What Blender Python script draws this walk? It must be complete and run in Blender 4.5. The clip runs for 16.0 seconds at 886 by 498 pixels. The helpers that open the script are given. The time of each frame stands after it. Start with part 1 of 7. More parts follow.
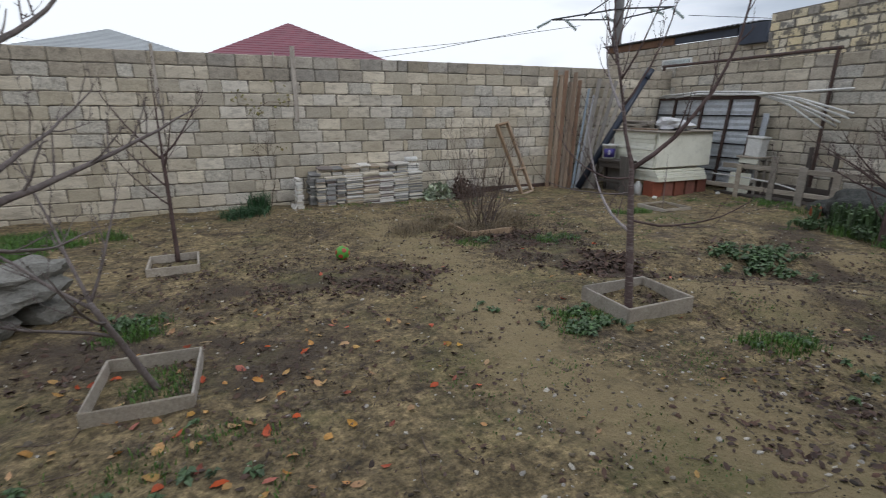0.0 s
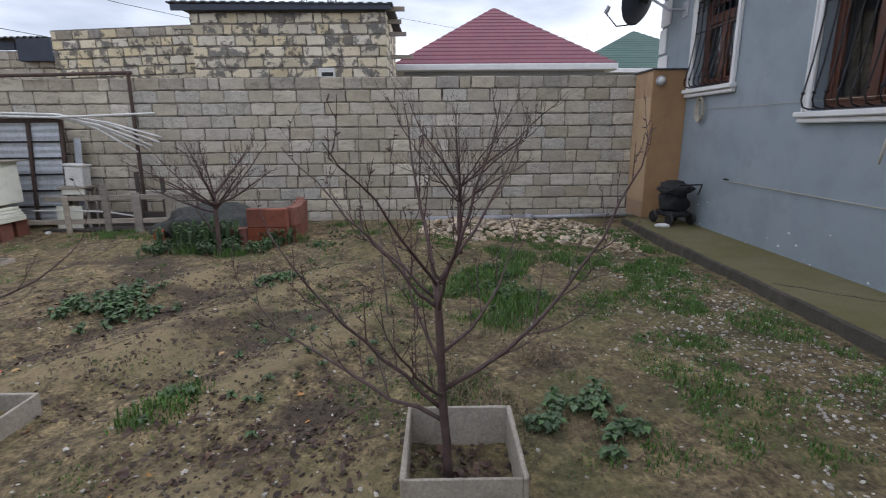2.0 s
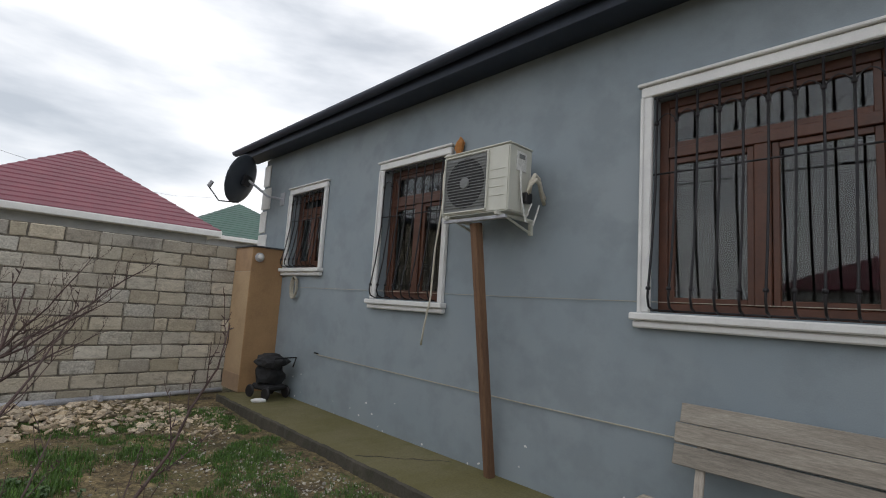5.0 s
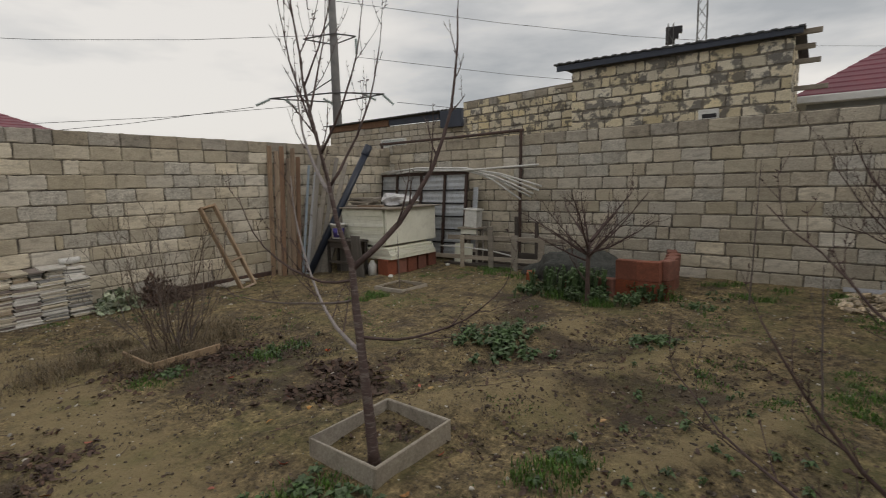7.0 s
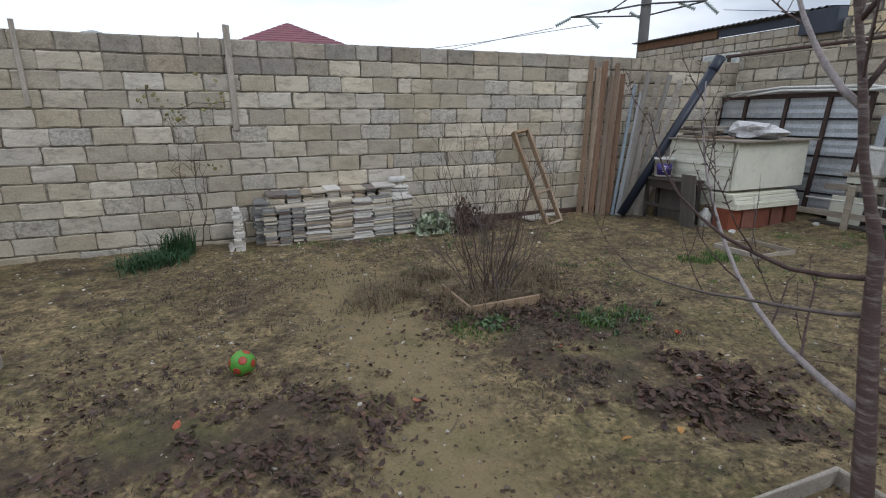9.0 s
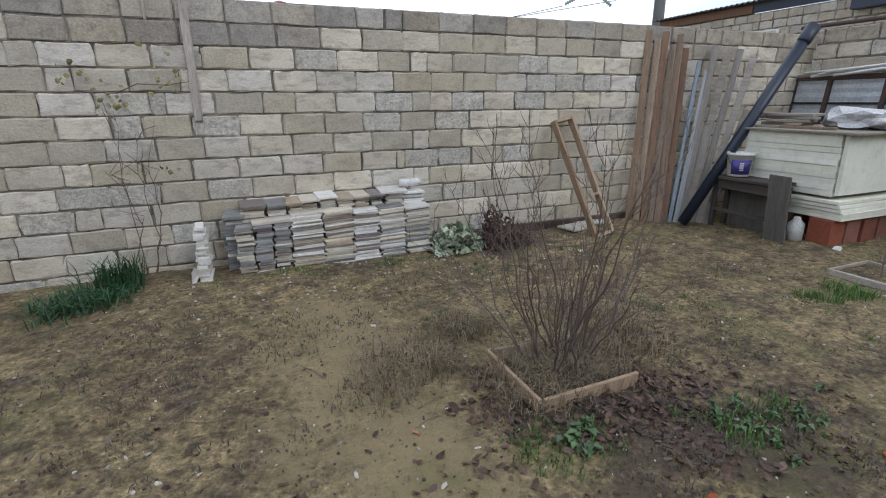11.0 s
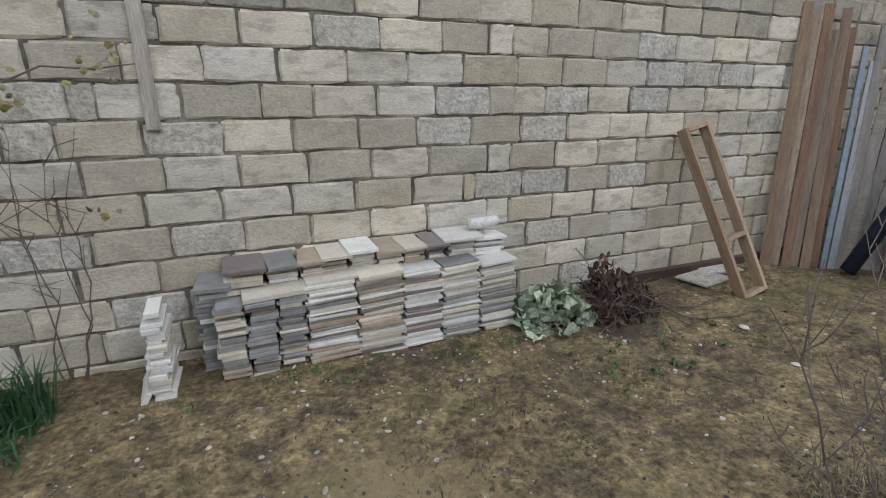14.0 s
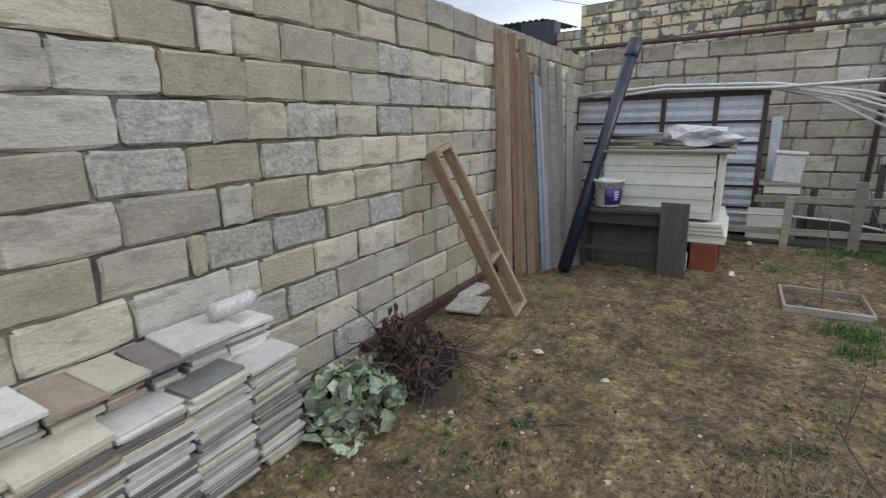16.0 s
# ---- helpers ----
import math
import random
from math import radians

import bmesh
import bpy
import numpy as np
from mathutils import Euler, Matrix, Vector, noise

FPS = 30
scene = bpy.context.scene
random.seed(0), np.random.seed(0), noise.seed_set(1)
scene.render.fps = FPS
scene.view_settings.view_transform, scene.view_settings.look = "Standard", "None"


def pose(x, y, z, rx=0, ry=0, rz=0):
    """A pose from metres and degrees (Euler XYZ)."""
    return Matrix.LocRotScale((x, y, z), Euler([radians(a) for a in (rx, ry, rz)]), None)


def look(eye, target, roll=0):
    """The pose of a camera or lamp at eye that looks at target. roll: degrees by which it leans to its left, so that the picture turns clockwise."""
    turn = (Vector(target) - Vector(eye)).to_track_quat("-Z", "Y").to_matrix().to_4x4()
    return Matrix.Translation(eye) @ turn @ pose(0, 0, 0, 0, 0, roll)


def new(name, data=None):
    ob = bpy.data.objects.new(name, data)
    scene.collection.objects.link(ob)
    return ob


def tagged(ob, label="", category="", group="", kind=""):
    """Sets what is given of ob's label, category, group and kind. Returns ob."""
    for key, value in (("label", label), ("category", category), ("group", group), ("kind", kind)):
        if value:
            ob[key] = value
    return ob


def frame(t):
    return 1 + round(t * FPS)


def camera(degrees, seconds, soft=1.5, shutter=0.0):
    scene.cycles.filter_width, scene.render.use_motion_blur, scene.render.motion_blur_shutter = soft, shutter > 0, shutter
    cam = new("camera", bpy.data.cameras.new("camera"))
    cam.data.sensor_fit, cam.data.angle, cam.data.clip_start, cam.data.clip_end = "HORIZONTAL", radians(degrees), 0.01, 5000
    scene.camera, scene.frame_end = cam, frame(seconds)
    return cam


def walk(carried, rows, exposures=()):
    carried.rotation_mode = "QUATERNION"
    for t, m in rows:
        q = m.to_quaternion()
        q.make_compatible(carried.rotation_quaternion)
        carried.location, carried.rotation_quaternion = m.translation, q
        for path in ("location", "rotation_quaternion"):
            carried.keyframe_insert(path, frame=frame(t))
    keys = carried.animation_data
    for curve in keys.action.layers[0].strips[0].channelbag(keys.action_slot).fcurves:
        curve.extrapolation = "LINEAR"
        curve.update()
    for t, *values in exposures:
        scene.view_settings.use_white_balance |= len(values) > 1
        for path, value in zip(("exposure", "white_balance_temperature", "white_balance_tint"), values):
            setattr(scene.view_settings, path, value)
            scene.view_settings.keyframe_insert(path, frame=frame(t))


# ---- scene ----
cam = camera(83.6, 16.0, 1.05, 0.12)
METRES, EYE, TILT, LEAN, TURN = 8.15, 1.64, -15.7, 0.0, -23.8
ROWS = [
    (0.0, 0.0, 0.0, 0.0, 0.0, 0.0, -0.0),
    (0.5, 0.0311, 0.0211, 0.0075, -14.76, 0.42, 3.92),
    (1.0, 0.056, 0.0369, 0.0128, -30.54, -0.98, 7.47),
    (1.5, 0.0631, 0.0575, 0.0175, -50.86, -3.39, 12.3),
    (2.0, 0.0695, 0.0698, 0.0202, -66.36, -7.17, 14.92),
    (2.5, 0.0748, 0.0683, 0.0217, -75.74, -8.32, 13.75),
    (3.0, 0.0793, 0.0661, 0.0251, -83.54, -7.87, 12.53),
    (3.5, 0.0842, 0.0622, 0.0314, -90.35, -4.79, 12.85),
    (4.0, 0.0861, 0.0545, 0.0352, -97.81, -1.33, 12.48),
    (4.2, 0.0876, 0.0521, 0.0339, -101.6, -0.51, 12.13),
    (4.6, 0.0885, 0.0520, 0.0338, -107.5, 0.4, 11.6),
    (5.1, 0.0870, 0.0560, 0.0350, -110.5, 1.2, 11.0),
    (5.6, 0.0820, 0.0680, 0.0375, -102.0, 2.0, 11.8),
    (6.0, 0.0765, 0.0850, 0.0395, -83.5, 2.9, 13.0),
    (6.3, 0.0725, 0.1006, 0.0407, -63.34, 3.67, 13.2),
    (6.5, 0.0722, 0.112, 0.0402, -49.85, 5.39, 12.24),
    (7.0, 0.0714, 0.1418, 0.0448, -28.09, 6.21, 8.85),
    (7.5, 0.0636, 0.1829, 0.0541, -19.39, 5.58, 6.0),
    (8.0, 0.0572, 0.222, 0.0603, -9.16, 3.56, 3.48),
    (8.5, 0.0514, 0.2646, 0.0721, 0.18, 1.34, 1.04),
    (9.0, 0.0295, 0.3042, 0.0809, 1.67, 0.61, -0.14),
    (11.5, -0.0232, 0.5301, 0.1458, 1.41, -1.61, 0.0),
    (12.0, -0.0372, 0.5704, 0.1584, 1.7, -1.97, -0.98),
    (12.5, -0.0523, 0.6049, 0.1677, 3.03, -2.04, -1.34),
    (13.0, -0.0653, 0.6433, 0.1774, 7.34, -2.16, -2.64),
    (13.5, -0.086, 0.6779, 0.1852, 7.61, -1.97, -2.99),
    (14.0, -0.1028, 0.7143, 0.1936, 1.15, -0.81, -0.04),
    (14.5, -0.1201, 0.7552, 0.2021, -1.05, -0.88, 0.28),
    (15.0, -0.1352, 0.7902, 0.21, -5.72, -0.31, 1.8),
    (15.5, -0.1402, 0.8238, 0.2179, -18.1, -0.63, 5.71),
    (16.0, -0.1357, 0.8485, 0.2276, -34.69, -1.19, 10.31),
]
EXPOSURES = ((0.0, -0.3, 5960, 10), (0.5, -0.53, 5960, 10), (1.0, -0.55, 5860, 10), (1.5, -0.31, 5840, 12), (2.5, 0.22, 5840, 15), (3.0, 0.27, 5940, 15), (3.5, 0.08, 5990, 14), (4.0, -0.15, 6340, 10), (5.5, -0.15, 6400, 10), (6.5, -0.55, 6900, 10), (7.0, -0.69, 6900, 10), (7.5, -0.71, 6500, 10), (8.5, -0.28, 6150, 10), (9.0, -0.24, 5900, 10), (11.5, 0.2, 5700, 10), (12.0, 0.33, 5700, 10), (12.5, 0.32, 5700, 10), (13.0, 0.36, 5700, 10), (13.5, 0.34, 5700, 10), (14.0, 0.05, 5850, 10), (14.5, 0.15, 5850, 10), (15.2, 0.2, 5800, 10), (16.0, -0.05, 5850, 10))
walk(cam, [(t, pose(0, 0, EYE, TILT, LEAN, TURN) @ pose(METRES * x, METRES * y, METRES * z, 90 + pitch, roll, yaw)) for t, x, y, z, yaw, pitch, roll in ROWS], EXPOSURES)

# ---- light ----
world = bpy.data.worlds.new("overcast_sky")
scene.world = world
world.use_nodes = True
SUN_EL, SUN_AZ = 38.0, 158.0


def sky_nodes():
    nt = world.node_tree
    nt.nodes.clear()
    out = nt.nodes.new("ShaderNodeOutputWorld")
    bg = nt.nodes.new("ShaderNodeBackground")
    sky = nt.nodes.new("ShaderNodeTexSky")
    sky.sky_type = 'NISHITA'
    sky.sun_disc = False
    sky.sun_elevation = radians(SUN_EL)
    sky.sun_rotation = radians(SUN_AZ)
    sky.air_density, sky.dust_density = 1.0, 3.0
    dim = nt.nodes.new("ShaderNodeMix")
    dim.data_type, dim.blend_type = 'RGBA', 'MULTIPLY'
    dim.inputs[0].default_value = 1.0
    dim.inputs[7].default_value = (0.10, 0.10, 0.10, 1)
    nt.links.new(sky.outputs[0], dim.inputs[6])
    tc = nt.nodes.new("ShaderNodeTexCoord")
    mp = nt.nodes.new("ShaderNodeMapping")
    mp.inputs["Scale"].default_value = (1.0, 1.0, 3.6)
    nt.links.new(tc.outputs["Generated"], mp.inputs[0])
    n1 = nt.nodes.new("ShaderNodeTexNoise")
    n1.inputs["Scale"].default_value, n1.inputs["Detail"].default_value = 1.7, 7
    n1.inputs["Roughness"].default_value = 0.52
    nt.links.new(mp.outputs[0], n1.inputs[0])
    ramp = nt.nodes.new("ShaderNodeValToRGB")
    el = ramp.color_ramp.elements
    el[0].position, el[0].color = 0.33, (0.60, 0.64, 0.69, 1)
    el[1].position, el[1].color = 0.55, (1.22, 1.21, 1.2, 1)
    e = el.new(0.43)
    e.color = (0.86, 0.885, 0.92, 1)
    nt.links.new(n1.outputs[0], ramp.inputs[0])
    mix = nt.nodes.new("ShaderNodeMix")
    mix.data_type = 'RGBA'
    mix.inputs[0].default_value = 0.86
    nt.links.new(dim.outputs[2], mix.inputs[6])
    nt.links.new(ramp.outputs[0], mix.inputs[7])
    nt.links.new(mix.outputs[2], bg.inputs[0])
    bg.inputs[1].default_value = 1.15
    nt.links.new(bg.outputs[0], out.inputs[0])


sky_nodes()
sun = new("sun", bpy.data.lights.new("sun", 'SUN'))
sun.data.energy, sun.data.angle, sun.data.color = 0.55, radians(20), (1.0, 0.97, 0.92)
sun.matrix_world = look((0, 0, 20), (20 * math.cos(radians(112)) / math.tan(radians(SUN_EL)), 20 * math.sin(radians(112)) / math.tan(radians(SUN_EL)), 0))


# ---- materials ----
def shade(name, c1, c2, scale=4.0, rough=0.85, bump=0.2, grain=60.0, c3=None, amount=0.5, metal=0.0,
          vary=0.0, stretch=None, island=False, grain_mix=0.25, dist=0.004, sat=(0.8, 1.12), stain=(0.5, 0.68)):
    """Two-scale procedural surface: broad mottling c1-c2, stains c3, fine grain and relief; vary shifts the tone from piece to piece."""
    m = bpy.data.materials.new(name)
    m.use_nodes = True
    nt = m.node_tree
    L = nt.links.new
    bsdf = nt.nodes["Principled BSDF"]
    if stretch:
        tc = nt.nodes.new("ShaderNodeTexCoord")
        src = tc.outputs["Object"]
        mp = nt.nodes.new("ShaderNodeMapping")
        mp.inputs["Scale"].default_value = stretch
        L(src, mp.inputs[0])
        oi = nt.nodes.new("ShaderNodeObjectInfo")
        cb = nt.nodes.new("ShaderNodeVectorMath")
        cb.operation = 'MULTIPLY_ADD'
        cb.inputs[1].default_value = (17.0, 13.0, 11.0)
        L(oi.outputs["Random"], cb.inputs[0])
        L(mp.outputs[0], cb.inputs[2])
        src = cb.outputs[0]
    else:
        src = nt.nodes.new("ShaderNodeNewGeometry").outputs["Position"]

    def noise_tex(sc, det, rgh=0.6):
        n = nt.nodes.new("ShaderNodeTexNoise")
        n.inputs["Scale"].default_value, n.inputs["Detail"].default_value = sc, det
        n.inputs["Roughness"].default_value = rgh
        L(src, n.inputs["Vector"])
        return n.outputs[0]

    def mixed(fac, a, b, mode='MIX'):
        x = nt.nodes.new("ShaderNodeMix")
        x.data_type, x.blend_type = 'RGBA', mode
        for sock, v in ((0, fac), (6, a), (7, b)):
            if isinstance(v, (int, float)):
                x.inputs[sock].default_value = v
            elif isinstance(v, tuple):
                x.inputs[sock].default_value = (*v, 1)
            else:
                L(v, x.inputs[sock])
        return x.outputs[2]

    def span(v, a, b, lo=0.0, hi=1.0):
        x = nt.nodes.new("ShaderNodeMapRange")
        x.inputs[1].default_value, x.inputs[2].default_value = a, b
        x.inputs[3].default_value, x.inputs[4].default_value = lo, hi
        L(v, x.inputs[0])
        return x.outputs[0]

    big = noise_tex(scale, 5)
    fine = noise_tex(grain, 4, 0.7)
    col = mixed(span(big, 0.35, 0.65), c1, c2)
    if c3:
        col = mixed(span(noise_tex(scale * 2.7, 6, 0.65), *stain, 0, amount), col, c3)
    col = mixed(1.0, col, mixed(span(fine, 0.3, 0.7), (1 - grain_mix,) * 3, (1 + grain_mix,) * 3), 'MULTIPLY')
    if vary:
        if island:
            rnd = nt.nodes.new("ShaderNodeNewGeometry").outputs["Random Per Island"]
        else:
            rnd = nt.nodes.new("ShaderNodeObjectInfo").outputs["Random"]
        hs = nt.nodes.new("ShaderNodeHueSaturation")
        L(span(rnd, 0, 1, 1 - vary, 1 + vary), hs.inputs["Value"])
        frac = nt.nodes.new("ShaderNodeMath")
        frac.operation = 'FRACT'
        mul = nt.nodes.new("ShaderNodeMath")
        mul.operation = 'MULTIPLY'
        mul.inputs[1].default_value = 7.13
        L(rnd, mul.inputs[0])
        L(mul.outputs[0], frac.inputs[0])
        L(span(frac.outputs[0], 0, 1, *sat), hs.inputs["Saturation"])
        L(col, hs.inputs["Color"])
        col = hs.outputs[0]
    L(col, bsdf.inputs["Base Color"])
    bsdf.inputs["Metallic"].default_value = metal
    L(span(fine, 0.2, 0.8, max(0.02, rough - 0.1), min(1, rough + 0.1)), bsdf.inputs["Roughness"])
    if bump:
        bp = nt.nodes.new("ShaderNodeBump")
        bp.inputs["Strength"].default_value, bp.inputs["Distance"].default_value = bump, dist
        add = nt.nodes.new("ShaderNodeMath")
        add.operation = 'ADD'
        L(fine, add.inputs[0])
        L(noise_tex(grain * 0.25, 3), add.inputs[1])
        L(add.outputs[0], bp.inputs["Height"])
        L(bp.outputs[0], bsdf.inputs["Normal"])
    return m


LIMESTONE = shade("limestone", (0.49, 0.44, 0.355), (0.385, 0.342, 0.275), 2.6, 0.92, 0.6, 42, (0.30, 0.265, 0.215), 0.6, vary=0.14, dist=0.009, sat=(0.75, 1.15), grain_mix=0.26, stretch=(1, 1, 1.3))
LIMESTONE_B = shade("limestone_pale", (0.63, 0.578, 0.482), (0.50, 0.452, 0.37), 2.4, 0.92, 0.6, 42, (0.33, 0.297, 0.245), 0.65, stain=(0.5, 0.62), vary=0.14, dist=0.008, sat=(0.75, 1.25), grain_mix=0.17, stretch=(1, 1, 2.4))
LIMESTONE_TOP = shade("limestone_weathered", (0.41, 0.36, 0.285), (0.31, 0.275, 0.22), 3.0, 0.95, 0.5, 45, (0.14, 0.125, 0.105), 0.6, vary=0.2, dist=0.012, sat=(0.6, 1.15), grain_mix=0.26, stretch=(1, 1, 1.3))
LIMESTONE_TAN = shade("limestone_tan", (0.475, 0.424, 0.328), (0.395, 0.35, 0.268), 2.2, 0.92, 0.5, 42, (0.30, 0.258, 0.20), 0.6, vary=0.10, dist=0.013, sat=(0.8, 1.1), grain_mix=0.18, stretch=(1, 1, 1.6))
LIMESTONE_GREY = shade("limestone_grey", (0.515, 0.484, 0.42), (0.425, 0.397, 0.342), 3.4, 0.94, 0.8, 34, (0.26, 0.242, 0.208), 0.7, vary=0.10, dist=0.012, sat=(0.8, 1.1), grain_mix=0.36, stretch=(1, 1, 1.2))
STAINED = shade("limestone_stained", (0.68, 0.60, 0.43), (0.57, 0.495, 0.345), 1.2, 0.92, 0.6, 60, (0.125, 0.118, 0.112), 0.85, vary=0.16, dist=0.01, sat=(0.6, 1.2), grain_mix=0.3, stain=(0.52, 0.57))
MORTAR = shade("mortar", (0.29, 0.26, 0.215), (0.10, 0.088, 0.075), 4, 0.95, 0.6, 45, (0.055, 0.05, 0.044), 0.7, dist=0.01)
PLASTER = shade("blue_grey_plaster", (0.257, 0.305, 0.341), (0.292, 0.335, 0.366), 0.8, 0.85, 0.25, 120, (0.215, 0.25, 0.275), 0.55, stain=(0.47, 0.62), grain_mix=0.06)
TRIM = shade("white_trim", (0.78, 0.78, 0.77), (0.70, 0.70, 0.70), 3, 0.6, 0.1, 80, (0.55, 0.55, 0.53), 0.25, grain_mix=0.05)
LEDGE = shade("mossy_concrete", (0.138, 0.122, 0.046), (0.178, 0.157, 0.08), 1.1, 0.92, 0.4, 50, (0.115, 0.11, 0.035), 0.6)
# apron front: damp, with the face's shade put into the dark colour
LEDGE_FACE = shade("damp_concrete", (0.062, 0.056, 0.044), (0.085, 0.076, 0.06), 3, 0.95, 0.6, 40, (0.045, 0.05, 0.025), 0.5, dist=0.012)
WOOD_DARK = shade("blackened_wood", (0.062, 0.052, 0.046), (0.088, 0.074, 0.064), 2.0, 0.85, 0.35, 20, (0.04, 0.034, 0.03), 0.5, stretch=(0.7, 6, 6))
WOOD_SLATE = shade("slate_grey_board", (0.15, 0.138, 0.125), (0.11, 0.10, 0.092), 2.0, 0.85, 0.4, 20, (0.07, 0.062, 0.056), 0.5, stretch=(6, 6, 0.7))
BLUE_STRIP = shade("blue_grey_strip", (0.22, 0.27, 0.315), (0.18, 0.22, 0.26), 2.0, 0.6, 0.2, 20, (0.14, 0.15, 0.16), 0.5)
WOOD_RED = shade("reddish_wood", (0.27, 0.165, 0.105), (0.19, 0.116, 0.075), 2.0, 0.8, 0.35, 20, (0.09, 0.055, 0.04), 0.5, stretch=(6, 6, 0.7))
WOOD_GREY = shade("weathered_wood", (0.36, 0.325, 0.285), (0.26, 0.232, 0.20), 2.0, 0.85, 0.4, 20, (0.12, 0.10, 0.085), 0.4, vary=0.3, stretch=(6, 6, 0.7))
WOOD_BROWN = shade("brown_wood", (0.32, 0.225, 0.15), (0.225, 0.155, 0.105), 2.0, 0.8, 0.35, 20, (0.10, 0.065, 0.045), 0.5, vary=0.25, stretch=(6, 6, 0.7))
WOOD_X = shade("weathered_board", (0.36, 0.32, 0.265), (0.26, 0.225, 0.185), 2.0, 0.85, 0.4, 20, (0.15, 0.13, 0.105), 0.4, vary=0.22, stretch=(0.7, 6, 6))
PLY = shade("plywood", (0.40, 0.245, 0.125), (0.32, 0.195, 0.10), 1.2, 0.7, 0.15, 40, (0.22, 0.13, 0.07), 0.4, vary=0.12, grain_mix=0.1)
PLY_PALE = shade("plywood_pale", (0.50, 0.36, 0.22), (0.44, 0.31, 0.19), 1.2, 0.7, 0.15, 40, (0.30, 0.2, 0.12), 0.3, grain_mix=0.1)
BOX_CEMENT = shade("pale_board", (0.42, 0.375, 0.31), (0.34, 0.30, 0.25), 3, 0.85, 0.2, 60, (0.2, 0.17, 0.13), 0.5, vary=0.1)
BARK = shade("reddish_bark", (0.066, 0.040, 0.037), (0.105, 0.068, 0.062), 12, 0.75, 0.5, 90, (0.15, 0.125, 0.115), 0.3)
BARK_RING = shade("ringed_bark", (0.075, 0.046, 0.043), (0.105, 0.07, 0.064), 1.6, 0.6, 0.4, 9, (0.27, 0.235, 0.22), 0.75, stretch=(3, 3, 16), grain_mix=0.3)
BOARD_PALE = shade("pale_grey_board", (0.35, 0.36, 0.38), (0.29, 0.30, 0.315), 2.0, 0.7, 0.2, 30, (0.2, 0.19, 0.18), 0.4, stretch=(6, 6, 0.7))
BARK_GREY = shade("grey_bark", (0.12, 0.095, 0.088), (0.17, 0.14, 0.13), 12, 0.75, 0.5, 90, (0.24, 0.215, 0.205), 0.45)
TWIG = shade("bush_twig", (0.105, 0.076, 0.06), (0.155, 0.115, 0.092), 9, 0.8, 0.2, 90)
RUST = shade("rusty_steel", (0.058, 0.040, 0.036), (0.082, 0.055, 0.047), 8, 0.7, 0.3, 60, (0.19, 0.08, 0.04), 0.5, metal=0.2)
IRON = shade("black_iron", (0.018, 0.018, 0.022), (0.03, 0.028, 0.03), 8, 0.5, 0.1, 60, metal=0.4)
GALV = shade("galvanised_sheet", (0.56, 0.59, 0.62), (0.47, 0.50, 0.54), 3, 0.42, 0.1, 40, (0.33, 0.33, 0.33), 0.4, metal=0.35)
BLACK_PVC = shade("black_plastic_pipe", (0.010, 0.017, 0.034), (0.014, 0.022, 0.042), 5, 0.4, 0.05, 60, (0.05, 0.052, 0.06), 0.2)
WHITE_PVC = shade("white_plastic_pipe", (0.72, 0.72, 0.70), (0.62, 0.62, 0.60), 5, 0.4, 0.05, 60, (0.42, 0.40, 0.36), 0.3)
GREY_PVC = shade("grey_plastic_pipe", (0.45, 0.46, 0.50), (0.36, 0.37, 0.41), 5, 0.5, 0.05, 60, (0.25, 0.23, 0.2), 0.4)
FOAM = shade("cream_foam", (0.80, 0.80, 0.69), (0.74, 0.74, 0.63), 3, 0.75, 0.15, 50, (0.48, 0.47, 0.39), 0.35, vary=0.08, grain_mix=0.05)
BRICK = shade("red_clay_block", (0.26, 0.08, 0.043), (0.20, 0.062, 0.036), 6, 0.9, 0.4, 60, (0.14, 0.055, 0.035), 0.5, vary=0.15)
GRAVEL = shade("dark_gravel", (0.042, 0.046, 0.043), (0.078, 0.08, 0.074), 14, 0.95, 1.0, 40, dist=0.02)
ROCK = shade("grey_rock", (0.27, 0.26, 0.235), (0.18, 0.175, 0.155), 4, 0.92, 0.7, 40, (0.15, 0.14, 0.12), 0.6, dist=0.02)
RUBBLE = shade("limestone_rubble", (0.56, 0.46, 0.33), (0.41, 0.33, 0.235), 9, 0.95, 0.5, 60, (0.18, 0.14, 0.10), 0.6, vary=0.45, island=True)
CHIP = shade("pale_gravel", (0.46, 0.43, 0.38), (0.36, 0.33, 0.28), 20, 0.9, 0.3, 90, vary=0.4, island=True)
DARK_CRUMB = shade("dark_crumb", (0.062, 0.048, 0.036), (0.09, 0.068, 0.05), 9, 0.97, 0.5, 60, vary=0.35, island=True)
DEAD_WEED = shade("dead_weed", (0.115, 0.09, 0.073), (0.07, 0.055, 0.046), 9, 0.9, 0, 60, vary=0.4, island=True)
BARK_PALE = shade("silvery_bark", (0.27, 0.24, 0.24), (0.34, 0.305, 0.30), 9, 0.55, 0.3, 70, (0.14, 0.10, 0.095), 0.5)
WOOD_TAN = shade("tan_wood", (0.40, 0.30, 0.205), (0.30, 0.215, 0.148), 2.0, 0.8, 0.35, 20, (0.14, 0.09, 0.06), 0.5, vary=0.15, stretch=(6, 6, 0.7))
CLOD = shade("soil_clod", (0.17, 0.135, 0.09), (0.12, 0.092, 0.06), 9, 0.97, 0.6, 60, vary=0.25, island=True)
GREEN = shade("grass_blade", (0.065, 0.145, 0.022), (0.10, 0.185, 0.035), 3, 0.65, 0, 40, vary=0.4, island=True)
WEED = shade("weed_leaf", (0.055, 0.10, 0.035), (0.085, 0.14, 0.055), 5, 0.6, 0.1, 60, vary=0.35, island=True)
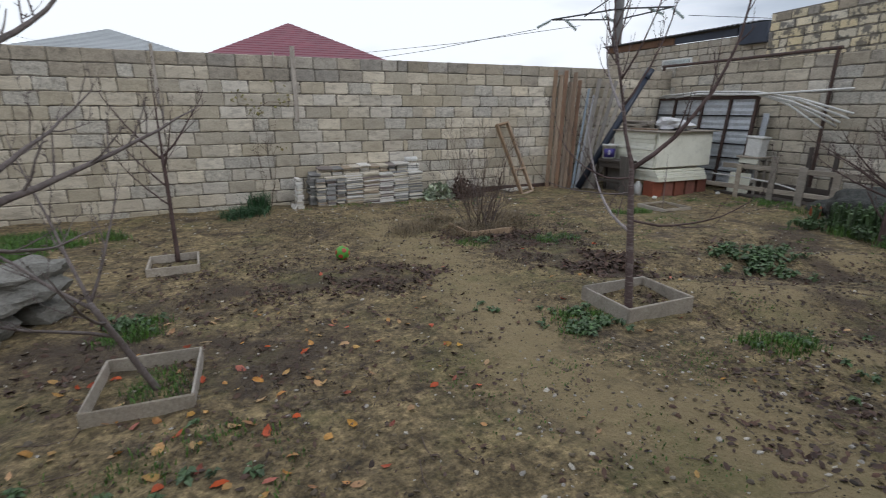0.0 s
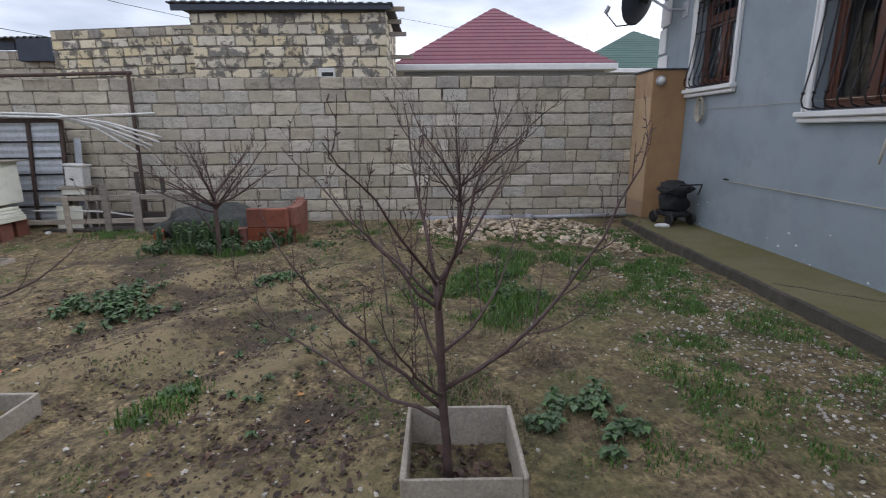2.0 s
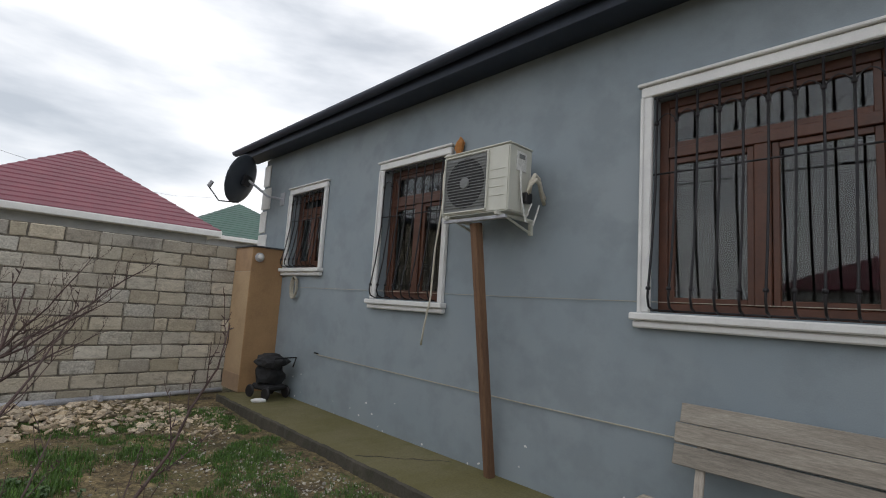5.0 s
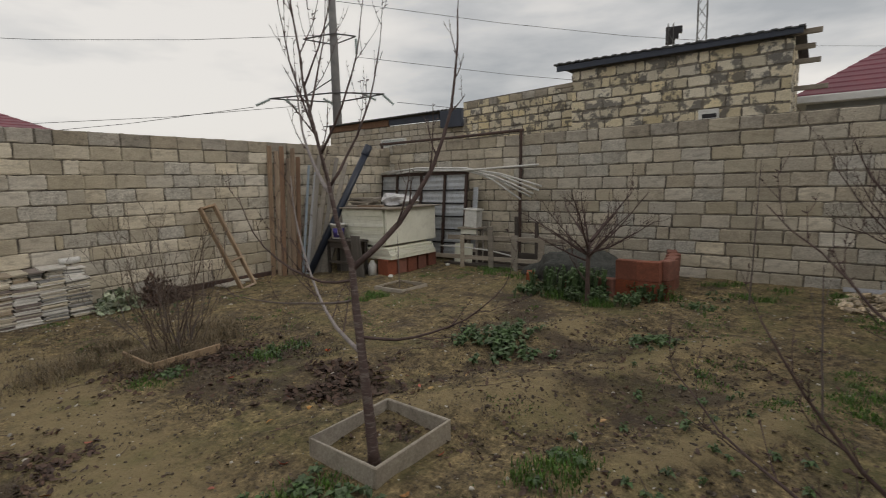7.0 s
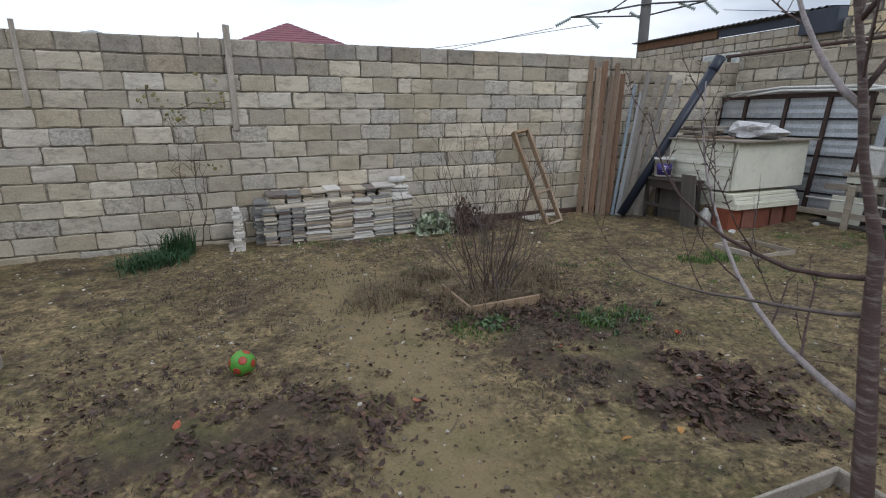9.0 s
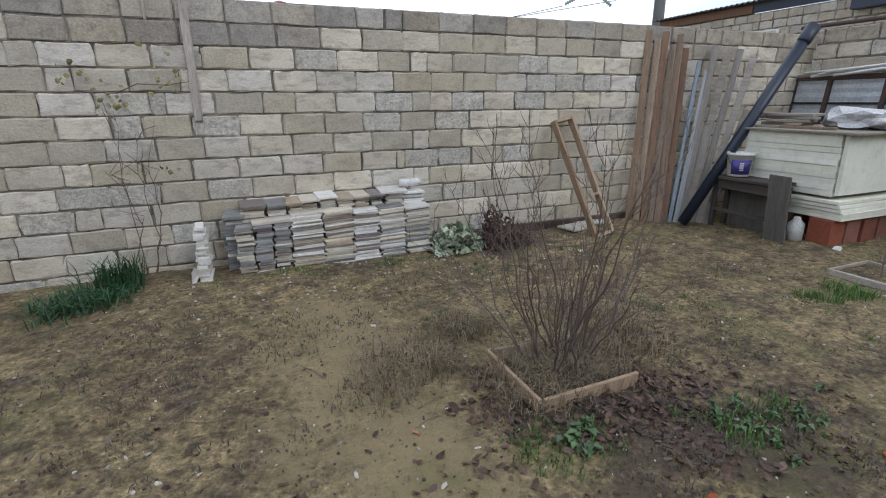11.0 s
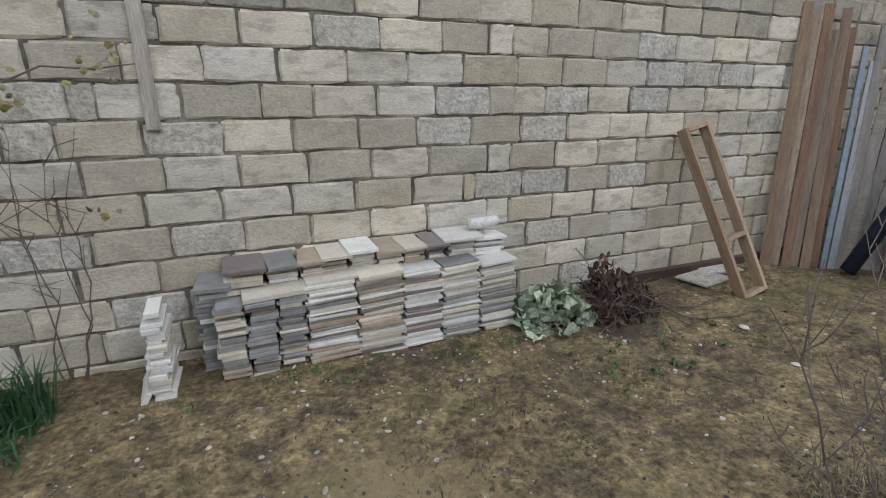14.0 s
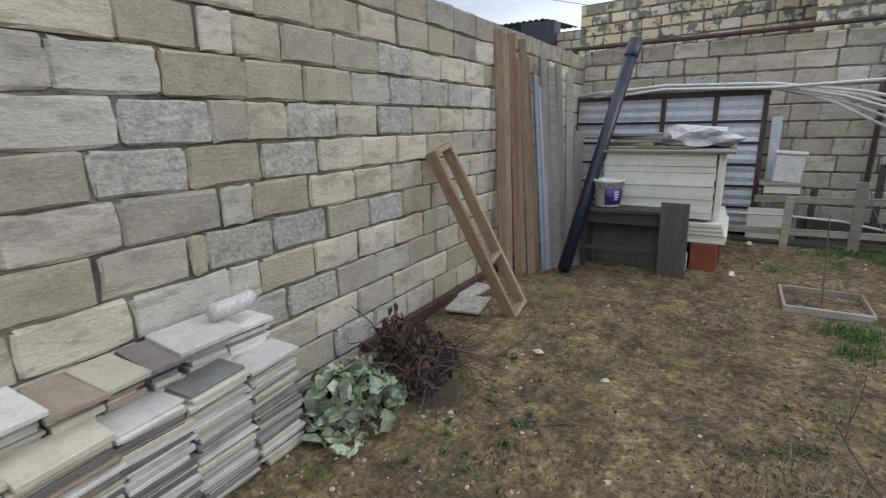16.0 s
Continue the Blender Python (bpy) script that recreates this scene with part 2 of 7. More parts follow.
ONION = shade("onion_leaf", (0.025, 0.075, 0.028), (0.04, 0.10, 0.035), 5, 0.55, 0, 60, vary=0.3, island=True)
STRAW = shade("dead_grass", (0.235, 0.185, 0.115), (0.15, 0.115, 0.072), 5, 0.85, 0, 60, vary=0.4, island=True)
LEAF_BROWN = shade("dry_leaf", (0.105, 0.064, 0.045), (0.068, 0.042, 0.034), 7, 0.85, 0.2, 60, vary=0.5, island=True)
LEAF_YELLOW = shade("yellow_leaf", (0.46, 0.30, 0.09), (0.42, 0.19, 0.07), 3, 0.8, 0.1, 60, vary=0.3, island=True)
LEAF_RED = shade("red_leaf", (0.45, 0.10, 0.04), (0.36, 0.07, 0.03), 3, 0.8, 0.1, 60, vary=0.3, island=True)
VINE_LEAF = shade("withering_vine_leaf", (0.20, 0.21, 0.07), (0.27, 0.22, 0.10), 9, 0.7, 0.1, 60, (0.14, 0.10, 0.06), 0.5, vary=0.3, island=True)
CABBAGE = shade("cabbage_leaf", (0.20, 0.27, 0.15), (0.42, 0.46, 0.36), 9, 0.6, 0.3, 40, (0.34, 0.29, 0.14), 0.5, vary=0.45, island=True, grain_mix=0.2)
AC_WHITE = shade("ivory_enamel", (0.60, 0.60, 0.54), (0.54, 0.54, 0.48), 2, 0.45, 0.03, 80, (0.42, 0.41, 0.36), 0.2, grain_mix=0.04)
AC_GREY = shade("grey_grille", (0.20, 0.21, 0.21), (0.16, 0.165, 0.165), 5, 0.6, 0.05, 60)
ARM_STEEL = shade("weathered_steel", (0.085, 0.088, 0.095), (0.12, 0.122, 0.128), 4, 0.7, 0.05, 60, metal=0.3)
DISH = shade("slate_dish_paint", (0.040, 0.048, 0.062), (0.055, 0.063, 0.078), 4, 0.5, 0.05, 60)
BLACK_CLOTH = shade("black_cloth", (0.012, 0.012, 0.014), (0.022, 0.022, 0.025), 9, 0.8, 0.3, 80)
NAVY = shade("navy_fascia", (0.022, 0.030, 0.050), (0.032, 0.042, 0.066), 3, 0.55, 0.1, 60)
SOFFIT = shade("dark_roof_sheet", (0.05, 0.055, 0.06), (0.075, 0.08, 0.085), 3, 0.7, 0.2, 50, (0.10, 0.09, 0.08), 0.4)
ROOF_RED = shade("maroon_roof_sheet", (0.175, 0.034, 0.055), (0.14, 0.027, 0.045), 1.0, 0.45, 0.05, 30, (0.24, 0.05, 0.06), 0.3, grain_mix=0.06)
ROOF_GREEN = shade("green_roof_sheet", (0.035, 0.10, 0.075), (0.028, 0.08, 0.062), 1.0, 0.5, 0.05, 30, grain_mix=0.06)
ROOF_GREY = shade("grey_roof_sheet", (0.34, 0.36, 0.37), (0.28, 0.30, 0.31), 1.0, 0.5, 0.05, 30)
RENDER_GREY = shade("grey_render", (0.36, 0.37, 0.37), (0.29, 0.30, 0.30), 1.5, 0.9, 0.2, 40, grain_mix=0.1)
POLE_M = shade("pole_concrete", (0.20, 0.20, 0.20), (0.15, 0.15, 0.155), 2, 0.9, 0.2, 40)
WIN_WOOD = shade("varnished_window_wood", (0.105, 0.040, 0.022), (0.075, 0.029, 0.017), 5, 0.4, 0.1, 50, grain_mix=0.12)
# indoor dimness put into the colour of the room surfaces
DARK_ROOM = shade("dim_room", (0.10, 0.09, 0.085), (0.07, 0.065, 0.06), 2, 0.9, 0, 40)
BAG = shade("milky_plastic_bag", (0.62, 0.62, 0.62), (0.52, 0.52, 0.54), 9, 0.5, 0.5, 30)
BUCKET_BLUE = shade("violet_label", (0.06, 0.045, 0.24), (0.07, 0.055, 0.27), 9, 0.5, 0, 60)
BALL_GREEN = shade("green_ball", (0.12, 0.36, 0.05), (0.10, 0.31, 0.045), 9, 0.45, 0.05, 90, grain_mix=0.06)
BALL_RED = shade("red_ball_patch", (0.42, 0.07, 0.04), (0.38, 0.06, 0.035), 9, 0.45, 0.05, 90, grain_mix=0.06)
ROPE = shade("pale_rope", (0.44, 0.41, 0.33), (0.36, 0.33, 0.27), 20, 0.9, 0.3, 90)
FOAM_PIPE = shade("pipe_insulation", (0.62, 0.58, 0.48), (0.54, 0.50, 0.42), 20, 0.8, 0.2, 90)
RAW_FOAM = shade("mounting_foam", (0.46, 0.20, 0.055), (0.36, 0.15, 0.04), 14, 0.85, 0.5, 50, (0.22, 0.09, 0.03), 0.5)
POST_WOOD = shade("post_wood", (0.195, 0.108, 0.06), (0.12, 0.064, 0.038), 2, 0.8, 0.3, 20, (0.10, 0.05, 0.03), 0.4, stretch=(6, 6, 0.6))
INSUL = shade("glass_insulator", (0.35, 0.42, 0.42), (0.28, 0.34, 0.34), 9, 0.3, 0, 60)
TILES = [
    shade("white_marble_tile", (0.74, 0.72, 0.68), (0.64, 0.62, 0.58), 7, 0.6, 0.1, 60, (0.33, 0.31, 0.27), 0.25, grain_mix=0.1, vary=0.15),
    shade("cream_tile", (0.62, 0.57, 0.47), (0.54, 0.49, 0.40), 7, 0.65, 0.1, 60, (0.25, 0.22, 0.17), 0.25, grain_mix=0.1, vary=0.2),
    shade("beige_tile", (0.42, 0.34, 0.25), (0.34, 0.275, 0.20), 7, 0.65, 0.1, 60, (0.17, 0.13, 0.1), 0.25, grain_mix=0.1, vary=0.2),
    shade("slate_tile", (0.31, 0.308, 0.298), (0.225, 0.226, 0.222), 7, 0.65, 0.1, 60, (0.09, 0.09, 0.09), 0.25, grain_mix=0.1, vary=0.25),
    shade("brown_tile", (0.185, 0.15, 0.138), (0.235, 0.20, 0.185), 7, 0.6, 0.1, 60, (0.05, 0.04, 0.04), 0.25, grain_mix=0.1, vary=0.2),
]


def glass_material():
    m = bpy.data.materials.new("window_glass")
    m.use_nodes = True
    b = m.node_tree.nodes["Principled BSDF"]
    b.inputs["Base Color"].default_value = (0.75, 0.8, 0.8, 1)
    b.inputs["Roughness"].default_value = 0.02
    b.inputs["Transmission Weight"].default_value = 1.0
    b.inputs["IOR"].default_value = 1.5
    return m


GLASS = glass_material()


def soil_material():
    """Sandy soil with humus, damp and mossy patches."""
    m = shade("garden_soil", (0.224, 0.171, 0.088), (0.147, 0.11, 0.057), 0.8, 0.97, 1.0, 38, (0.065, 0.049, 0.036), 0.85, grain_mix=0.55, dist=0.025)
    nt = m.node_tree
    L = nt.links.new
    bsdf = nt.nodes["Principled BSDF"]
    old = bsdf.inputs["Base Color"].links[0].from_socket
    geo0 = nt.nodes.new("ShaderNodeNewGeometry")
    for sc, lo, hi in ((2.3, 0.72, 1.25), (6.5, 0.46, 1.5), (17.0, 0.45, 1.5)):
        n0 = nt.nodes.new("ShaderNodeTexNoise")
        n0.inputs["Scale"].default_value, n0.inputs["Detail"].default_value = sc, 8
        n0.inputs["Roughness"].default_value = 0.7
        L(geo0.outputs["Position"], n0.inputs["Vector"])
        r0 = nt.nodes.new("ShaderNodeMapRange")
        r0.inputs[1].default_value, r0.inputs[2].default_value = 0.34, 0.64
        r0.inputs[3].default_value, r0.inputs[4].default_value = lo, hi
        L(n0.outputs[0], r0.inputs[0])
        m0 = nt.nodes.new("ShaderNodeMix")
        m0.data_type, m0.blend_type = 'RGBA', 'MULTIPLY'
        m0.inputs[0].default_value = 1.0
        L(old, m0.inputs[6])
        L(r0.outputs[0], m0.inputs[7])
        old = m0.outputs[2]
    # trodden sand and leaf humus, broken up by noise
    for field, colour, sc, most in (("trodden", (0.285, 0.223, 0.118, 1), 7.0, 0.85), ("humus", (0.064, 0.046, 0.033, 1), 6.0, 0.85)):
        at = nt.nodes.new("ShaderNodeAttribute")
        at.attribute_name = field
        n1 = nt.nodes.new("ShaderNodeTexNoise")
        n1.inputs["Scale"].default_value, n1.inputs["Detail"].default_value = sc, 8
        n1.inputs["Roughness"].default_value = 0.72
        L(geo0.outputs["Position"], n1.inputs["Vector"])
        ad = nt.nodes.new("ShaderNodeMath")
        ad.operation = 'ADD'
        L(at.outputs["Fac"], ad.inputs[0])
        L(n1.outputs[0], ad.inputs[1])
        r1 = nt.nodes.new("ShaderNodeMapRange")
        r1.inputs[1].default_value, r1.inputs[2].default_value = 0.86, 1.2
        r1.inputs[4].default_value = most
        L(ad.outputs[0], r1.inputs[0])
        m1 = nt.nodes.new("ShaderNodeMix")
        m1.data_type = 'RGBA'
        L(r1.outputs[0], m1.inputs[0])
        L(old, m1.inputs[6])
        m1.inputs[7].default_value = colour
        old = m1.outputs[2]
    geo = nt.nodes.new("ShaderNodeNewGeometry")
    n = nt.nodes.new("ShaderNodeTexNoise")
    n.inputs["Scale"].default_value, n.inputs["Detail"].default_value = 1.15, 7
    n.inputs["Roughness"].default_value = 0.68
    L(geo.outputs["Position"], n.inputs["Vector"])
    sep = nt.nodes.new("ShaderNodeSeparateXYZ")
    L(geo.outputs["Position"], sep.inputs[0])
    lawn = nt.nodes.new("ShaderNodeMapRange")
    lawn.inputs[1].default_value, lawn.inputs[2].default_value = 1.9, -0.6
    lawn.inputs[3].default_value, lawn.inputs[4].default_value = 0.0, 0.06
    L(sep.outputs[1], lawn.inputs[0])
    add = nt.nodes.new("ShaderNodeMath")
    add.operation = 'ADD'
    L(n.outputs[0], add.inputs[0])
    L(lawn.outputs[0], add.inputs[1])
    rg = nt.nodes.new("ShaderNodeMapRange")
    rg.inputs[1].default_value, rg.inputs[2].default_value = 0.51, 0.65
    rg.inputs[4].default_value = 0.52
    L(add.outputs[0], rg.inputs[0])
    mix = nt.nodes.new("ShaderNodeMix")
    mix.data_type = 'RGBA'
    mix.inputs[7].default_value = (0.112, 0.114, 0.038, 1)
    L(rg.outputs[0], mix.inputs[0])
    L(old, mix.inputs[6])
    L(mix.outputs[2], bsdf.inputs["Base Color"])
    return m


SOIL = soil_material()


# ---- mesh helpers ----
def smooth(a, b, x):
    t = min(1.0, max(0.0, (x - a) / (b - a)))
    return t * t * (3 - 2 * t)


def ground_z(x, y):
    return 0.04 * smooth(7.5, 9.6, x) - 0.02 * smooth(2.0, -1.0, x)


def furrow(x, y):
    """Old bed rows: 1 in a trench, -1 on a ridge, 0 outside the beds."""
    inside = smooth(2.9, 3.7, x) * smooth(7.6, 6.4, x) * smooth(0.3, 0.9, y) * smooth(4.3, 3.5, y)
    if inside <= 0:
        return 0.0
    n = 0.5 * x + 0.86 * y + 0.12 * noise.noise((x * 1.4, y * 1.4, 2.2))
    return inside * math.cos(2 * math.pi * (n - 2.68) / 1.26)


def relief(x, y):
    """Height of the soil with its humps and clods."""
    z = ground_z(x, y)
    z += 0.028 * noise.noise((x * 0.9, y * 0.9, 3.1)) + 0.016 * noise.noise((x * 3.1, y * 3.1, 1.7)) + 0.008 * noise.noise((x * 9, y * 9, 0.4))
    z += 0.010 * noise.noise((x * 6, y * 6, 8.4))
    z -= 0.045 * furrow(x, y)
    return z


def done(name, bm, mat, parent=None, m=None, label="", flat=True):
    me = bpy.data.meshes.new(name)
    bmesh.ops.recalc_face_normals(bm, faces=bm.faces)
    bm.to_mesh(me)
    bm.free()
    for mm in (mat if isinstance(mat, (list, tuple)) else [mat]):
        me.materials.append(mm)
    if not flat:
        me.polygons.foreach_set("use_smooth", [True] * len(me.polygons))
    return link(name, me, parent, m, label)


def link(name, me, parent=None, m=None, label=""):
    ob = new(name, me)
    if parent is not None:
        ob.parent = parent
    if m is not None:
        ob.matrix_basis = m
    if label:
        ob["label"] = label
    return ob


def thing(name, m, label, category, group="", kind=""):
    ob = new(name)
    ob.empty_display_size = 0.1
    ob.matrix_basis = m
    return tagged(ob, label, category, group, kind)


def part(name, bm, mat, parent, label="", m=None, flat=True):
    return done(name, bm, mat, parent, m, label, flat)


def box(lo, hi, bevel=0.004, bm=None, m=None, wob=0.0, seg=1):
    """A box with softened edges, added to bm."""
    own = bmesh.new()
    bmesh.ops.create_cube(own, size=1)
    c = [(a + b) / 2 for a, b in zip(lo, hi)]
    s = [abs(b - a) for a, b in zip(lo, hi)]
    for v in own.verts:
        v.co = Vector([v.co[i] * s[i] + c[i] + (random.uniform(-wob, wob) if wob else 0) for i in range(3)])
    if bevel:
        bmesh.ops.bevel(own, geom=list(own.edges), offset=min(bevel, min(s) * 0.4), segments=seg, affect='EDGES')
    if m is not None:
        bmesh.ops.transform(own, matrix=m, verts=own.verts)
    if bm is None:
        return own
    me = bpy.data.meshes.new("tmp")
    own.to_mesh(me)
    own.free()
    bm.from_mesh(me)
    bpy.data.meshes.remove(me)
    return bm


def add_tube(bm, pts, radii, n=8, caps=True):
    """A round tapered tube along a line of points."""
    pts = [Vector(p) for p in pts]
    if isinstance(radii, (int, float)):
        radii = [radii] * len(pts)
    rings = []
    up = Vector((0.0, 0.0, 1.0))
    for i, p in enumerate(pts):
        d = (pts[min(i + 1, len(pts) - 1)] - pts[max(i - 1, 0)])
        d = d.normalized() if d.length > 1e-9 else Vector((0, 0, 1))
        a = d.cross(up)
        if a.length < 0.05:
            a = d.cross(Vector((1, 0, 0)))
        a.normalize()
        if rings:
            a = (prev - d * prev.dot(d)).normalized()
        prev = a
        b = d.cross(a)
        rings.append([bm.verts.new(p + (a * math.cos(2 * math.pi * k / n) + b * math.sin(2 * math.pi * k / n)) * radii[i]) for k in range(n)])
    for r, s in zip(rings, rings[1:]):
        for k in range(n):
            bm.faces.new((r[k], r[(k + 1) % n], s[(k + 1) % n], s[k]))
    if caps:
        bm.faces.new(rings[0][::-1])
        bm.faces.new(rings[-1])
    return bm


def tube(pts, radii, n=8):
    return add_tube(bmesh.new(), pts, radii, n)


def lathe(profile, n=24, bm=None):
    """A solid of revolution about z from (radius, height) pairs."""
    bm = bm or bmesh.new()
    rings = []
    for r, z in profile:
        rings.append([bm.verts.new((max(r, 0.0005) * math.cos(2 * math.pi * k / n), max(r, 0.0005) * math.sin(2 * math.pi * k / n), z)) for k in range(n)])
    for a, b in zip(rings, rings[1:]):
        for k in range(n):
            bm.faces.new((a[k], a[(k + 1) % n], b[(k + 1) % n], b[k]))
    bm.faces.new(rings[0][::-1])
    bm.faces.new(rings[-1])
    return bm


def extrude_outline(pts, y0, y1):
    """A flat outline in x, z given thickness from y0 to y1."""
    bm = bmesh.new()
    a = [bm.verts.new((x, y0, z)) for x, z in pts]
    b = [bm.verts.new((x, y1, z)) for x, z in pts]
    bm.faces.new(a)
    bm.faces.new(b[::-1])
    for i in range(len(pts)):
        j = (i + 1) % len(pts)
        bm.faces.new((a[i], b[i], b[j], a[j]))
    return bm


def lump(r, sub=2, rough=0.25, seed=0, squash=(1, 1, 1)):
    bm = bmesh.new()
    bmesh.ops.create_icosphere(bm, subdivisions=sub, radius=r)
    for v in bm.verts:
        k = 1 + rough * noise.noise(v.co / r * 1.3 + Vector((seed * 3.7, seed, 0))) + rough * 0.5 * noise.noise(v.co / r * 3 + Vector((seed, 0, 5)))
        v.co = Vector((v.co.x * k * squash[0], v.co.y * k * squash[1], v.co.z * k * squash[2]))
    return bm


def soup(name, verts, faces, mat, label, category):
    me = bpy.data.meshes.new(name)
    me.from_pydata(verts, [], faces)
    me.materials.append(mat)
    return tagged(new(name, me), label, category, kind="stuff")


# ---- ground ----
def axis_steps(lo, hi, step, far):
    inner = list(np.arange(lo, hi + 1e-6, step))
    out, d, p = [], step * 2, hi
    while p < far:
        p += d
        out.append(p)
        d *= 1.5
    back, d, p = [], step * 2, lo
    while p > -far:
        p -= d
        back.append(p)
        d *= 1.5
    return back[::-1] + inner + out


HUMUS = ((1.35, 4.65, 0.75, 0.5), (3.65, 4.1, 0.75, 0.55), (3.25, 4.9, 0.6, 0.45), (3.15, 5.7, 0.9, 0.6), (4.0, 5.2, 0.6, 0.35), (0.1, 4.9, 0.9, 0.45), (0.2, 3.3, 1.0, 0.8), (3.35, 1.0, 0.5, 0.5), (2.86, 0.2, 0.3, 0.3),
         (3.1, 3.0, 0.4, 0.35), (4.9, 2.0, 0.35, 1.2), (5.7, 2.7, 0.35, 1.3), (-1.0, 4.0, 0.9, 0.7), (4.2, 8.5, 0.7, 0.4), (6.6, 3.7, 0.9, 0.6), (7.3, 4.4, 0.6, 0.7))
SAND = ((2.3, 1.5, 0.9, 0.8), (4.3, 2.7, 0.7, 1.0), (5.4, 1.5, 0.8, 0.6), (2.0, 6.3, 0.9, 1.0), (6.2, 3.2, 0.7, 0.9))
TRAIL = ((2.5, 0.9), (1.75, 2.2), (2.0, 3.8), (2.2, 5.4), (2.1, 7.4))


def humus_at(x, y):
    u, v = x + 0.35 * noise.noise((x * 1.7, y * 1.7, 2.0)), y + 0.35 * noise.noise((x * 1.7, y * 1.7, 7.0))
    s = sum(max(0.0, 1.0 - 0.75 * math.hypot((u - a) / c, (v - b) / d)) for a, b, c, d in HUMUS)
    return max(0.0, min(0.8, s) * 0.85 + 0.35 * noise.noise((x * 2.6, y * 2.6, 5.0)) + 0.5 * max(0.0, furrow(x, y) - 0.25))


def trodden_at(x, y):
    best = 9.0
    for (a, b), (c, d) in zip(TRAIL, TRAIL[1:]):
        q = max(0.0, min(1.0, ((x - a) * (c - a) + (y - b) * (d - b)) / ((c - a) ** 2 + (d - b) ** 2)))
        best = min(best, math.hypot(x - a - q * (c - a), y - b - q * (d - b)))
    sand = max(1.0 - 0.8 * math.hypot((x - a) / c, (y - b) / d) for a, b, c, d in SAND) + 0.4 * noise.noise((x * 2.2, y * 2.2, 11.0))
    return max(0.0, 1.0 - best / 0.95, min(0.85, sand), -0.8 * furrow(x, y)) * 0.85


def build_ground():
    xs, ys = axis_steps(-5.2, 10.2, 0.05, 900), axis_steps(-4.0, 9.3, 0.05, 900)
    verts, faces = [], []
    for y in ys:
        for x in xs:
            near = -5.3 < x < 10.4 and -4.1 < y < 9.4
            verts.append((x, y, relief(x, y) if near else ground_z(min(x, 10), y) - 0.02))
    w = len(xs)
    for j in range(len(ys) - 1):
        for i in range(w - 1):
            faces.append((j * w + i, j * w + i + 1, (j + 1) * w + i + 1, (j + 1) * w + i))
    me = bpy.data.meshes.new("ground")
    me.from_pydata(verts, [], faces)
    for field, rule in (("humus", humus_at), ("trodden", trodden_at)):
        me.attributes.new(field, 'FLOAT', 'POINT').data.foreach_set("value", [rule(v[0], v[1]) if abs(v[0]) < 11 and abs(v[1]) < 11 else 0.0 for v in verts])
    me.materials.append(SOIL)
    me.polygons.foreach_set("use_smooth", [True] * len(me.polygons))
    tagged(new("ground", me), "bare sandy garden soil with mossy and damp patches", "ground", kind="structure")


build_ground()

# ---- walls of limestone blocks ----
AX, AY = 9.95, 9.15
BX, BY = 9.95, -3.3
D = Vector((BX - AX, BY - AY, 0)).normalized()
N = Vector((-D.y, D.x, 0))
WALL_B = Matrix(((D.x, N.x, 0, AX), (D.y, N.y, 0, AY), (0, 0, 1, 0), (0, 0, 0, 1)))
LEN_B = math.hypot(BX - AX, BY - AY)


def at_b(s, off, z=0.0, turn=0.0):
    """A pose beside the east wall: s metres along it, off metres behind its face (minus: in front)."""
    return WALL_B @ pose(s, off, z, 0, 0, turn)


BLOCKS = {}


def block_mesh(length, height, variant, mat, rough=1.0):
    """A rough-sawn limestone block, its front at y = 0, chipped at the edges."""
    key = (round(length, 2), round(height, 3), variant, mat.name, rough)
    if key not in BLOCKS:
        rnd = random.Random(str(key))
        us, vs = (0.0, 0.035, 0.36, 0.66, 0.965, 1.0), (0.0, 0.06, 0.5, 0.94, 1.0)
        nx, nz = len(us) - 1, len(vs) - 1
        bm = bmesh.new()
        front = []
        for j in range(nz + 1):
            row = []
            for i in range(nx + 1):
                edge = i in (0, nx) or j in (0, nz)
                x = length * us[i] + rnd.uniform(-1, 1) * 0.007 * rough
                z = height * vs[j] + rnd.uniform(-1, 1) * 0.006 * rough
                y = rnd.uniform(0.005, 0.015) if edge else rnd.uniform(-0.004, 0.003)
                if i in (0, nx) and j in (0, nz):
                    c = rough * rnd.choice((0.004, 0.008, 0.012, 0.018, 0.028))
                    x += c if i == 0 else -c
                    z += c * 0.7 if j == 0 else -c * 0.7
                if edge and rnd.random() < 0.10:
                    y += 0.014
                row.append(bm.verts.new((x, y, z)))
            front.append(row)
        for j in range(nz):
            for i in range(nx):
                bm.faces.new((front[j][i], front[j][i + 1], front[j + 1][i + 1], front[j + 1][i]))
        rim = front[0] + [r[-1] for r in front[1:]] + front[-1][-2::-1] + [r[0] for r in front[-2:0:-1]]
        back = [bm.verts.new((v.co.x, 0.05, v.co.z)) for v in rim]
        for k in range(len(rim)):
            l = (k + 1) % len(rim)
            bm.faces.new((rim[l], rim[k], back[k], back[l]))
        bmesh.ops.recalc_face_normals(bm, faces=bm.faces)
        me = bpy.data.meshes.new("block")
        bm.to_mesh(me)
        bm.free()
        me.materials.append(mat)
        BLOCKS[key] = me
    return BLOCKS[key]


